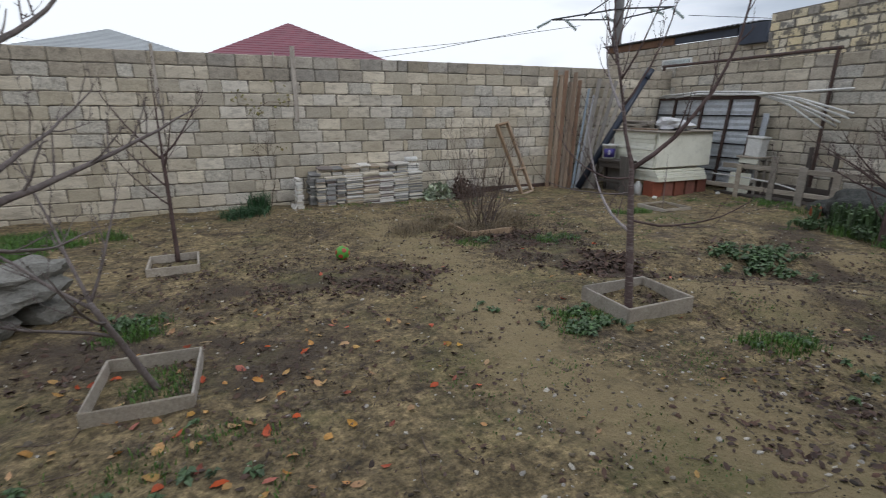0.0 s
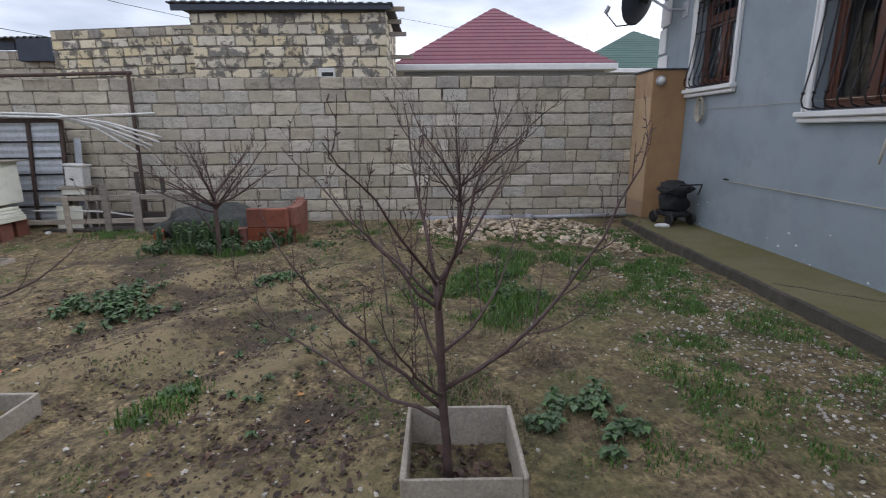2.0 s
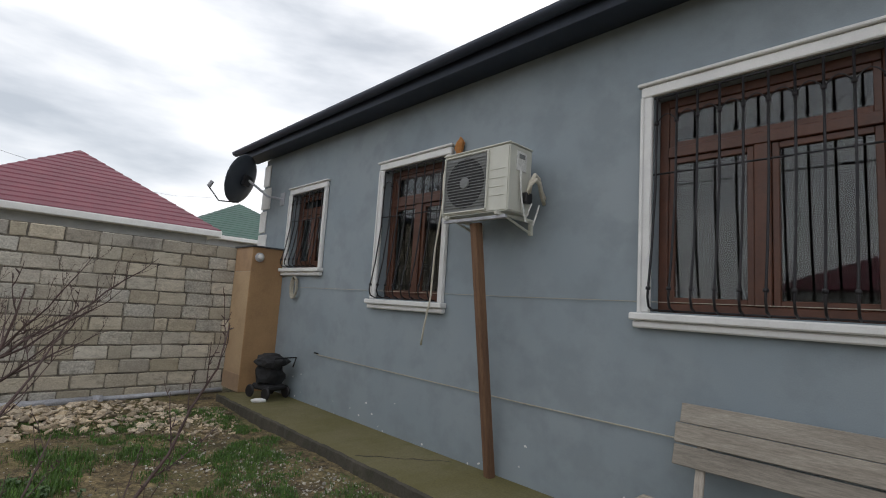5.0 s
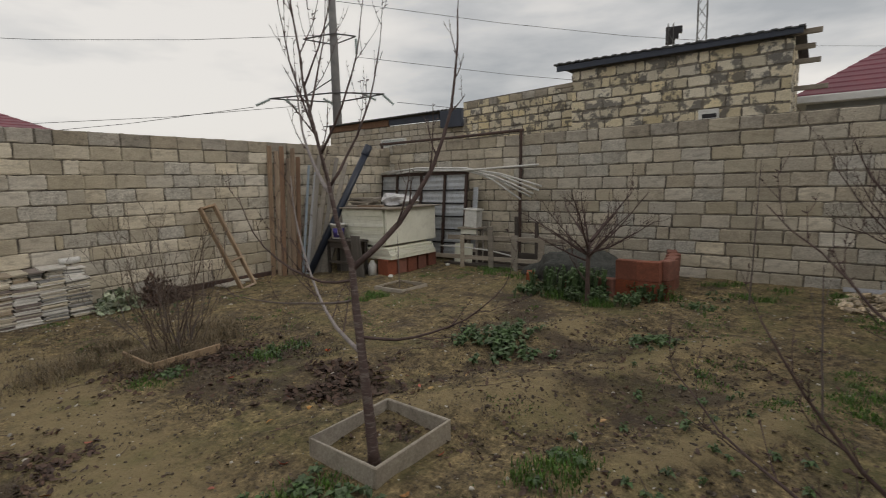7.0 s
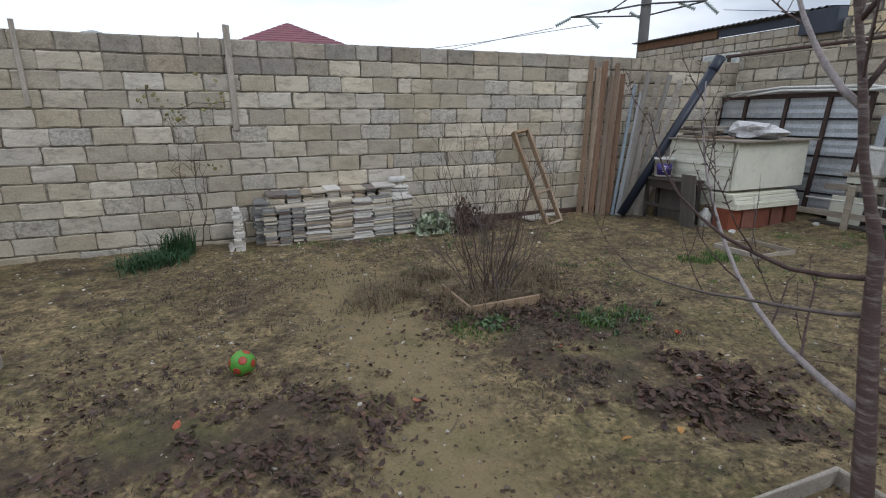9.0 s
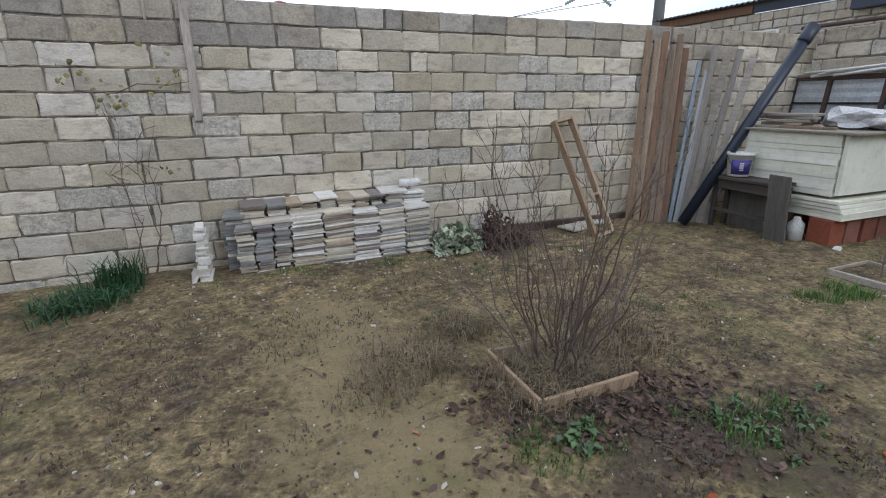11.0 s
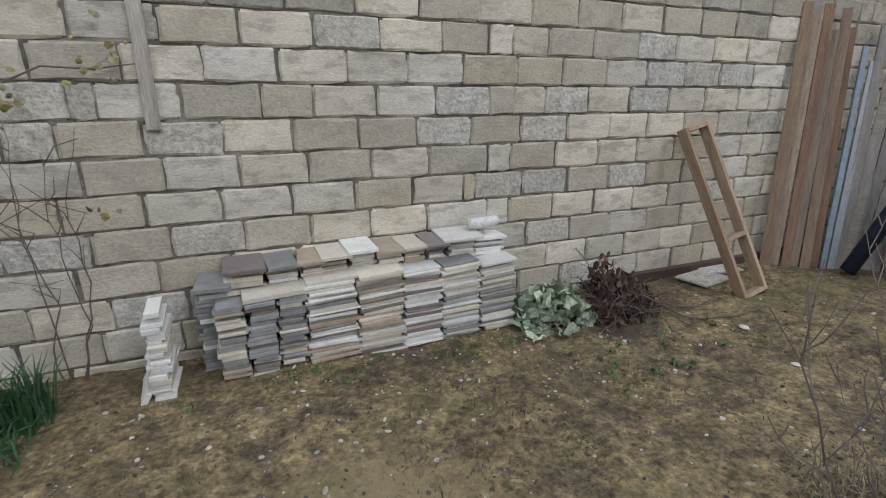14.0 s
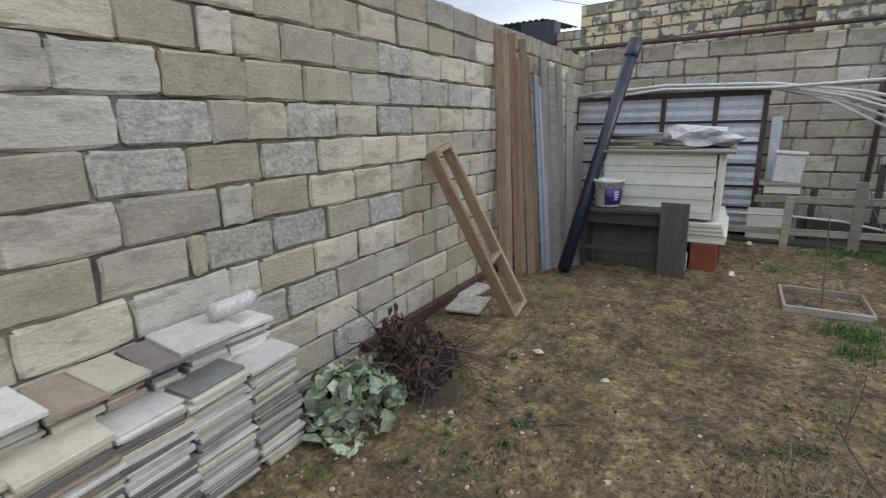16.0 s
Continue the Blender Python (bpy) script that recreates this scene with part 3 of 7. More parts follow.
def courses(x0, x1, n, pitch, rnd, z0=0.0, shear=0.0, step=0.414, bond=None, gap=0.0115):
    """Blocks of a wall as (x, z, length, course). bond gives a course the place of one joint and its short blocks (place, width)."""
    out = []
    for c in range(n):
        start, short = (bond or {}).get(c, (None, ()))
        joints = []
        if start is None:
            x = x0 - step * ((0.15 if c % 2 else 0.62) + rnd.uniform(-0.16, 0.16))
            while x < x1:
                joints.append(x)
                x += step * rnd.choice((1, 1, 1, 1, 1, 0.97, 1.03, 0.98, 1.02, 0.72, 0.48))
        else:
            x = start
            for sx, w in sorted(short):
                while x < sx - 0.25:
                    joints.append(x)
                    x += step + rnd.uniform(-0.008, 0.008)
                joints.append(sx)
                x = sx + w
            while x < x1:
                joints.append(x)
                x += step + rnd.uniform(-0.01, 0.01)
            x = joints[0]
            while x > x0:
                x -= step * rnd.choice((1, 1, 1, 1.02, 0.98, 0.5))
                joints.insert(0, x)
        joints.append(x1 + gap)
        for p, q in zip(joints, joints[1:]):
            a, b = max(p, x0), min(q - gap, x1)
            if b - a > 0.05:
                out.append((a, z0 + c * pitch + shear * (a - x0), round((b - a) * 50) / 50, c))
    return out


def masonry(name, base, x0, x1, n, pitch, mats, label, seed, z0=0.0, shear=0.0, near=None, top=2, step=0.414, joint=0.019, bond=None, rough=1.0):
    """A wall: a mortar core and its proud blocks; those inside near are pieces of their own, the rest one mesh."""
    rnd = random.Random(seed)
    bm = extrude_outline([(x0, z0 - 0.3), (x1, z0 - 0.3 + shear * (x1 - x0)), (x1, z0 + n * pitch - 0.012 + shear * (x1 - x0)), (x0, z0 + n * pitch - 0.012)], 0.016, 0.2)
    wall = done(name, bm, MORTAR, None, base)
    tagged(wall, label, "wall", kind="structure")
    rest_v, rest_f, rest_m, kinds = [], [], [], []
    items = courses(x0, x1, n, pitch, rnd, z0, shear, step, bond, joint * 0.95)
    for x, z, l, c in items:
        mat = mats[1] if c >= n - top + (1 if rnd.random() < 0.5 else 0) else rnd.choice(mats[0]) if isinstance(mats[0], tuple) else mats[0]
        me = block_mesh(l, pitch - joint, rnd.randrange(3), mat, rough)
        m = pose(x, rnd.uniform(-0.005, 0.004), z + rnd.uniform(-0.002, 0.002), rnd.uniform(-0.4, 0.4), rnd.uniform(-0.35, 0.35), rnd.uniform(-0.5, 0.5))
        if near is None or near[0] <= x <= near[1]:
            link("block", me, wall, m)
        else:
            k = len(rest_v)
            rest_v += [m @ v.co for v in me.vertices]
            rest_f += [tuple(i + k for i in p.vertices) for p in me.polygons]
            if mat not in kinds:
                kinds.append(mat)
            rest_m += [kinds.index(mat)] * len(me.polygons)
    if rest_v:
        me = bpy.data.meshes.new("far_blocks")
        me.from_pydata(rest_v, [], rest_f)
        for mat in kinds:
            me.materials.append(mat)
        me.polygons.foreach_set("material_index", rest_m)
        ob = link("far_blocks", me, wall)
        tagged(ob, "limestone blocks in courses", kind="stuff")
    return wall


# ---- house ----
HY = -3.85
WINDOWS = ((7.95, 9.04, 2.27, 3.57), (5.12, 6.35, 1.83, 3.60), (1.09, 2.61, 1.85, 3.66))
X_W, X_E, EAVE = -5.2, 10.35, 4.43


def house_walls():
    bm = bmesh.new()
    xs = sorted([X_W, X_E] + [v for w in WINDOWS for v in w[:2]])
    for a, b in zip(xs, xs[1:]):
        win = [w for w in WINDOWS if abs(w[0] - a) < 1e-6]
        if win:
            box((a, HY - 0.3, -0.2), (b, HY, win[0][2]), 0, bm)
            box((a, HY - 0.3, win[0][3]), (b, HY, EAVE), 0, bm)
        else:
            box((a, HY - 0.3, -0.2), (b, HY, EAVE), 0, bm)
    box((X_E - 0.3, HY - 6, -0.2), (X_E, HY - 0.3, EAVE), 0, bm)
    box((X_W, HY - 6, -0.2), (X_W + 0.3, HY - 0.3, EAVE), 0, bm)
    box((X_W, HY - 6.3, -0.2), (X_E, HY - 6, EAVE), 0, bm)
    house = done("house_wall", bm, PLASTER)
    tagged(house, "blue-grey plastered house wall", "wall", kind="structure")
    # plain room surfaces added behind the glass, their shade in the colour
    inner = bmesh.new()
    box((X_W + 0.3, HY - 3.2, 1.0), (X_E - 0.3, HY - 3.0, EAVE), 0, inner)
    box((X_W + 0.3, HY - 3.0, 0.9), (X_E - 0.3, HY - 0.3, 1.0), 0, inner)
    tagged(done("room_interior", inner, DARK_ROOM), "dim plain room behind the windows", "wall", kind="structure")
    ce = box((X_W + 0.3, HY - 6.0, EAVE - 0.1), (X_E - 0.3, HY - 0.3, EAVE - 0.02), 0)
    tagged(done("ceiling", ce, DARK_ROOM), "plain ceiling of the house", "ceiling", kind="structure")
    # white quoins at the corner
    for k in range(9):
        w = 0.34 if k % 2 else 0.24
        part("quoin", box((X_E - w, HY + 0.002, 0.2 + k * 0.46), (X_E + 0.02, HY + 0.03, 0.2 + k * 0.46 + 0.42), 0.012), TRIM, house, "white corner stone")


def house_roof():
    roof = thing("house_roof", pose(0, 0, 0), "dark sheet roof with a navy fascia and gutter", "roof", kind="structure")
    part("soffit", box((X_W, HY + 0.002, EAVE), (X_E + 0.45, HY + 0.36, EAVE + 0.03), 0.004), NAVY, roof)
    part("fascia", box((X_W, HY + 0.362, EAVE - 0.05), (X_E + 0.47, HY + 0.39, EAVE + 0.15), 0.006), NAVY, roof)
    bm = bmesh.new()
    n = 8
    ring = [(0.075 * math.cos(math.pi + math.pi * k / n), 0.075 * math.sin(math.pi + math.pi * k / n)) for k in range(n + 1)]
    inner = [(0.8 * a, 0.8 * b) for a, b in ring[::-1]]
    prof = ring + inner
    a = [bm.verts.new((X_W, HY + 0.47 + p, EAVE + 0.12 + q)) for p, q in prof]
    b = [bm.verts.new((X_E + 0.47, HY + 0.47 + p, EAVE + 0.12 + q)) for p, q in prof]
    for i in range(len(prof)):
        j = (i + 1) % len(prof)
        bm.faces.new((a[i], a[j], b[j], b[i]))
    bm.faces.new(a)
    bm.faces.new(b[::-1])
    part("gutter", bm, NAVY, roof, flat=False)
    bm = bmesh.new()
    y0, y1, ym, zt = HY + 0.4, HY - 6.7, HY - 3.1, EAVE + 1.9
    for dz in (0.16,):
        v = [bm.verts.new(p) for p in ((X_W, y0, EAVE + dz), (X_E + 0.45, y0, EAVE + dz), (X_E + 0.45, y1, EAVE + dz), (X_W, y1, EAVE + dz), (X_W, ym, zt), (X_E - 2.6, ym, zt))]
    for f in ((0, 1, 5, 4), (1, 2, 5), (2, 3, 4, 5), (3, 0, 4), (0, 3, 2, 1)):
        bm.faces.new([v[i] for i in f])
    part("roof_sheet", bm, SOFFIT, roof)


def window(k, x0, x1, z0, z1):
    """A wooden window behind a black iron grille, with a white moulded surround."""
    w, h = x1 - x0, z1 - z0
    win = thing("window_%d" % k, pose(x0, HY, z0), "brown wooden window behind a black iron grille with white surround", "window", kind="structure")
    t = 0.095
    for nm, lo, hi in (("jamb_trim", (-t, 0.002, -0.01), (-0.0, 0.045, h)), ("jamb_trim", (w, 0.002, -0.01), (w + t, 0.045, h)), ("head_trim", (-t, 0.002, h + 0.001), (w + t, 0.05, h + t))):
        bm = box(lo, hi, 0.01)
        if nm == "head_trim":
            box((-t - 0.025, 0.002, h + t + 0.001), (w + t + 0.025, 0.075, h + t + 0.03), 0.008, bm)
        else:
            s = -1 if lo[0] < 0 else 1
            xo = lo[0] if s < 0 else hi[0]
            box((min(xo, xo - s * 0.03), 0.046, -0.01), (max(xo, xo - s * 0.03), 0.06, h), 0.005, bm)
        part(nm, bm, TRIM, win)
    bm = box((-t - 0.045, 0.002, -0.075), (w + t + 0.045, 0.115, -0.012), 0.012)
    box((-t - 0.03, 0.002, -0.135), (w + t + 0.03, 0.075, -0.077), 0.012, bm)
    part("window_sill", bm, TRIM, win)
    # timber frame
    yb, yf, fw = -0.19, -0.12, 0.075
    fr = bmesh.new()
    box((0.001, yb, 0.001), (fw, yf, h - 0.001), 0.006, fr)
    box((w - fw, yb, 0.001), (w - 0.001, yf, h - 0.001), 0.006, fr)
    box((fw, yb, 0.001), (w - fw, yf, fw), 0.006, fr)
    box((fw, yb, h - fw), (w - fw, yf, h - 0.001), 0.006, fr)
    tr = h * 0.74
    box((fw, yb, tr - 0.045), (w - fw, yf + 0.015, tr + 0.045), 0.006, fr)
    xm = w * 0.5
    box((xm - 0.055, yb, fw), (xm + 0.055, yf + 0.012, tr - 0.046), 0.006, fr)
    part("window_frame", fr, WIN_WOOD, win)
    for a, b, c, d in ((fw, xm - 0.055, fw, tr - 0.045), (xm + 0.055, w - fw, fw, tr - 0.045), (fw, w - fw, tr + 0.045, h - fw)):
        sash = bmesh.new()
        s = 0.05
        for lo, hi in (((a + .002, yb + .01, c + .002), (a + s, yf - .012, d - .002)), ((b - s, yb + .01, c + .002), (b - .002, yf - .012, d - .002)), ((a + s, yb + .01, c + .002), (b - s, yf - .012, c + s)), ((a + s, yb + .01, d - s), (b - s, yf - .012, d - .002))):
            box(lo, hi, 0.005, sash)
        sa = part("sash", sash, WIN_WOOD, win)
        g = part("pane", box((a + s - .004, yb + 0.03, c + s - .004), (b - s + .004, yb + 0.036, d - s + .004), 0), GLASS, sa)
        g.visible_shadow = False
    # grille with a belly at its foot
    gr = bmesh.new()
    n = max(6, int(w / 0.155))
    for i in range(n + 1):
        x = 0.04 + (w - 0.08) * i / n
        add_tube(gr, [(x, 0.04, h - 0.03), (x, 0.05, h * 0.55), (x, 0.10, h * 0.28), (x, 0.155, h * 0.1), (x, 0.165, h * 0.06), (x, 0.14, h * 0.02), (x, 0.06, 0.008)], 0.0095, 6)
        for zz, yy in ((h * 0.86, 0.043), (h * 0.10, 0.155)):
            kn = bmesh.new()
            bmesh.ops.create_icosphere(kn, subdivisions=1, radius=0.022)
            bmesh.ops.translate(kn, vec=(x, yy, zz), verts=kn.verts)
            me = bpy.data.meshes.new("tmp")
            kn.to_mesh(me)
            kn.free()
            gr.from_mesh(me)
            bpy.data.meshes.remove(me)
        if i < n:
            x2 = 0.04 + (w - 0.08) * (i + 1) / n
            add_tube(gr, [(x + (x2 - x) * q, 0.042, h * 0.86 + 0.075 * math.sin(math.pi * q)) for q in (0, .15, .3, .5, .7, .85, 1)], 0.005, 5)
    for zz, yy in ((h - 0.03, 0.04), (h * 0.62, 0.047), (0.012, 0.062)):
        add_tube(gr, [(0.02, yy, zz), (w - 0.02, yy, zz)], 0.008, 6)
    for x in (0.035, w - 0.035):
        add_tube(gr, [(x, 0.03, h - 0.03), (x, -0.02, h - 0.03)], 0.008, 6)
    part("grille", gr, IRON, win, "black wrought iron grille with a bellied foot", flat=False)


house_walls()
house_roof()
for k, wdw in enumerate(WINDOWS):
    window(k + 1, *wdw)


def house_ledge():
    bm = bmesh.new()
    xs = np.arange(-5.2, 9.3, 0.08)
    rnd = random.Random(5)
    rows = []
    for x in xs:
        e = -2.95 + 0.02 * noise.noise((x * 1.3, 0, 3)) + rnd.uniform(-0.012, 0.006)
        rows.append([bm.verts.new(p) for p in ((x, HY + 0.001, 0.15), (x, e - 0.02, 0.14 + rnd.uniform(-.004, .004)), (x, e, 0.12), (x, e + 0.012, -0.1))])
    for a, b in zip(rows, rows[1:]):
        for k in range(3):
            # edge and front take the darker concrete with shade in its colour
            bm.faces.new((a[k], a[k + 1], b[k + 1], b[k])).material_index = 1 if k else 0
    for r in (rows[0], rows[-1]):
        bm.faces.new(r + [bm.verts.new((r[0].co.x, HY + 0.001, -0.1))])
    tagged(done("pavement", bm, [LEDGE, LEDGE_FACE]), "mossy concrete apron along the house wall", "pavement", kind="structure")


house_ledge()
rf = random.Random(14)
fv, ff = [], []
for _ in range(34):
    fx, fz, fr = rf.uniform(-1, 9.2), 0.16 + rf.random() ** 2 * 0.4, rf.uniform(0.006, 0.022)
    k = len(fv)
    fv += [(fx + fr * rf.uniform(.5, 1.3) * math.cos(a * 0.898), HY + 0.003, fz + fr * rf.uniform(.3, .9) * math.sin(a * 0.898)) for a in range(7)]
    ff.append(tuple(range(k, k + 7)))
soup("plaster_flakes", fv, ff, TRIM, "pale lime blotches on the house plaster near the apron", "flaked plaster")
ck = thing("pavement_crack", pose(4.6, -3.85, 0.0), "thin dark crack across the concrete apron", "crack", kind="structure")
rc = random.Random(8)
part("crack", tube([(0.09 * k + rc.uniform(-.03, .03), 0.09 * k, 0.149 - 0.0008 * k) for k in range(1, 10)], [0.004, 0.007, 0.006, 0.008, 0.005, 0.007, 0.006, 0.008, 0.004], 4), LEDGE_FACE, ck)
# close the plot behind the walker
tagged(done("wall_west", box((-5.4, -4.0, -0.2), (-5.2, 9.35, 2.45), 0.01), MORTAR), "plain rough block wall closing the plot", "wall", kind="structure")


# ---- boundary walls ----
NORTH_BOND = {
    1: (-0.016, ()), 2: (0.061, ((3.42, 0.545),)), 3: (-0.28, ((0.134, 0.208), (2.43, 0.51))), 4: (0.029, ((3.402, 0.192),)), 5: (-0.295, ((0.12, 0.207), (3.214, 0.086))),
    6: (0.048, ((3.41, 0.183), (6.071, 0.287))), 7: (0.145, ((0.565, 0.233),)), 8: (0.05, ((0.888, 0.124), (1.861, 0.302), (3.409, 0.202), (3.611, 0.266))),
    9: (-0.266, ((0.148, 0.19),)), 10: (0.12, ((3.402, 0.184), (3.586, 0.306))), 11: (-0.04, ())}
masonry("wall_north", pose(0, AY, 0), -5.2, AX, 13, 0.2045, ((LIMESTONE_B, LIMESTONE_B, LIMESTONE_B, LIMESTONE_TAN, LIMESTONE_TAN, LIMESTONE_GREY), LIMESTONE_TOP), "garden wall of pale sawn limestone blocks", 3, -0.14, near=(-1.3, 7.4), top=2, joint=0.012, bond=NORTH_BOND, rough=1.15)
masonry("wall_east", WALL_B, 0.0, LEN_B, 13, 0.2165, ((LIMESTONE, LIMESTONE, LIMESTONE_TAN, LIMESTONE_B, LIMESTONE_GREY), LIMESTONE_TOP), "garden wall of tan sawn limestone blocks", 8, -0.215, near=(3.0, 12.5), top=1, step=0.43, joint=0.020)


# ---- neighbouring buildings ----
ROUGH = 0.45


def block_shed():
    masonry("block_house_wall", at_b(3.12, 3.5), 0, 4.6, 9, 0.25, (STAINED, STAINED), "rough limestone block house wall stained with mortar", 21, 2.17, joint=0.042, step=ROUGH, rough=2.2)
    masonry("block_house_side_wall", at_b(7.73, 3.52, 0, 90), 0, 3.0, 9, 0.25, (STAINED, STAINED), "side of the rough limestone block house", 22, 2.17, joint=0.042, step=ROUGH, rough=2.2)
    roof = thing("shed_roof", at_b(3.12, 3.5, 4.42), "flat dark sheet roof on timber battens", "roof", kind="structure")
    bm = bmesh.new()
    n = 46
    for k in range(n):
        x0, x1 = -0.42 + 5.2 * k / n, -0.42 + 5.2 * (k + 1) / n
        zz = 0.15 - 0.06 * (k + .5) / n + (0.018 if k % 2 else 0)
        box((x0, -0.2, zz), (x1 + 0.004, 3.3, zz + 0.03), 0, bm)
    part("roof_sheet", bm, SOFFIT, roof)
    part("fascia", box((-0.35, -0.17, -0.01), (4.75, -0.13, 0.13), 0.006), NAVY, roof)
    for k, (x, z, l) in enumerate(((4.75, 0.0, .3), (4.65, -0.22, .3), (4.65, -0.45, .4), (4.65, -0.95, .55), (-0.75, -0.15, .75))):
        part("batten", box((x - 0.3, 0.05 + .3 * k, z), (x + l, 0.12 + .3 * k, z + 0.1), 0.006), WOOD_X, roof)
    part("plank", box((0.9, 0.2, 0.2), (2.6, 0.42, 0.23), 0.004), WOOD_X, roof)
    ve = thing("wall_vent", at_b(6.27, 3.48, 2.92), "white plastic vent box set in the block wall", "vent")
    part("vent_frame", box((-0.2, -0.06, 0), (0.2, 0.04, 0.22), 0.01), WHITE_PVC, ve)
    part("vent_opening", box((-0.12, -0.066, 0.03), (0.16, -0.058, 0.12), 0.002), IRON, ve)


block_shed()
masonry("far_shed_wall", at_b(-1.64, 5.55), 0, 5.5, 9, 0.25, (STAINED, LIMESTONE_TOP), "limestone block wall of a neighbouring shed", 31, 2.17, shear=0.035, joint=0.042, top=1, step=ROUGH, rough=2.2)
masonry("low_shed_wall", at_b(-10.9, 7.55), 0, 9.0, 8, 0.25, (LIMESTONE, LIMESTONE), "limestone block wall of a low neighbouring shed", 32, 2.2, joint=0.042, top=0, step=ROUGH, rough=2.2)


def low_shed_roof():
    roof = thing("low_shed_roof", at_b(-10.9, 7.55, 4.2), "corrugated grey sheet roof over a timber plate", "roof", kind="structure")
    bm = bmesh.new()
    n, a, b = 160, [], []
    for k in range(n + 1):
        x = -0.15 + 7.9 * k / n
        z = 0.3 + 0.03 * math.sin(k * math.pi / 2) + 0.06 * k / n
        a.append([bm.verts.new((x, -0.25, z)), bm.verts.new((x, 3.0, z + 0.25))])
        b.append([bm.verts.new((x, -0.25, z - 0.014)), bm.verts.new((x, 3.0, z + 0.236))])
    for k in range(n):
        bm.faces.new((a[k][0], a[k + 1][0], a[k + 1][1], a[k][1]))
        bm.faces.new((b[k][0], b[k][1], b[k + 1][1], b[k + 1][0]))
        bm.faces.new((a[k][0], b[k][0], b[k + 1][0], a[k + 1][0]))
    part("roof_sheet", bm, SOFFIT, roof)
    part("timber_plate", box((0.0, -0.05, 0.0), (3.9, 0.1, 0.27), 0.01), POST_WOOD, roof)
    part("dark_plate", box((3.92, -0.03, 0.02), (6.7, 0.1, 0.27), 0.01), NAVY, roof)
    part("dark_opening", box((6.95, -0.3, -0.35), (8.0, 0.3, 0.3), 0.01), NAVY, roof)
    vw = thing("shed_window", at_b(-6.75, 7.53, 3.28), "small white plastic window in the shed wall", "window", kind="structure")
    part("window_frame", box((-0.75, -0.03, 0), (0.75, 0.05, 0.36), 0.01), WHITE_PVC, vw)
    g = part("pane", box((-0.66, -0.045, 0.05), (0.66, -0.035, 0.31), 0.002), GLASS, vw)
    g.visible_shadow = False


low_shed_roof()


def hip_house(name, cx, cy, half, eave, apex, roof_mat, label, turn=0.0, ridge=0.0, ribs=True, trim=True):
    """A plain rendered house under a hipped sheet roof with stepped courses."""
    h = thing(name, pose(cx, cy, 0, 0, 0, turn), label, "house")
    part("wall", box((-half[0] + 0.3, -half[1] + 0.3, -0.2), (half[0] - 0.3, half[1] - 0.3, eave), 0.02), RENDER_GREY, h)
    bm = bmesh.new()
    steps = 16 if ribs else 1
    prev = None
    rise = apex - eave
    for k in range(steps + 1):
        f = k / steps
        x, y, z = half[0] * (1 - f) + ridge * f, half[1] * (1 - f), eave + 0.06 + rise * f
        low = [bm.verts.new(p) for p in ((-x, -y, z), (x, -y, z), (x, y, z), (-x, y, z))]
        if prev:
            for i in range(4):
                j = (i + 1) % 4
                bm.faces.new((prev[i], prev[j], low[j], low[i]))
        if ribs and k < steps:
            x2, y2 = x - 0.02, y - 0.02
            z2 = z + 0.035
            prev = [bm.verts.new(p) for p in ((-x2, -y2, z2), (x2, -y2, z2), (x2, y2, z2), (-x2, y2, z2))]
            for i in range(4):
                j = (i + 1) % 4
                bm.faces.new((low[i], low[j], prev[j], prev[i]))
        else:
            prev = low
    part("roof", bm, roof_mat, h)
    if trim:
        part("eave_trim", box((-half[0] - 0.03, -half[1] - 0.03, eave - 0.14), (half[0] + 0.03, half[1] + 0.03, eave + 0.055), 0.02), TRIM, h)
    return h


hip_house("red_roof_house", 20.6, -1.95, (3.5, 3.5), 3.62, 6.0, ROOF_RED, "grey house under a maroon hipped sheet roof")
hip_house("green_roof_house", 28.5, -10.2, (3.6, 4.2), 4.35, 6.6, ROOF_GREEN, "house under a green hipped sheet roof", 0)
hip_house("north_red_house", 4.55, 33.4, (5.0, 5.0), 4.1, 6.6, ROOF_RED, "house under a maroon roof beyond the garden wall", 0, trim=False)
hip_house("north_grey_house", -4.75, 33.2, (3.6, 3.6), 4.35, 5.7, ROOF_GREY, "house under a pale grey roof beyond the garden wall", 0, trim=False)


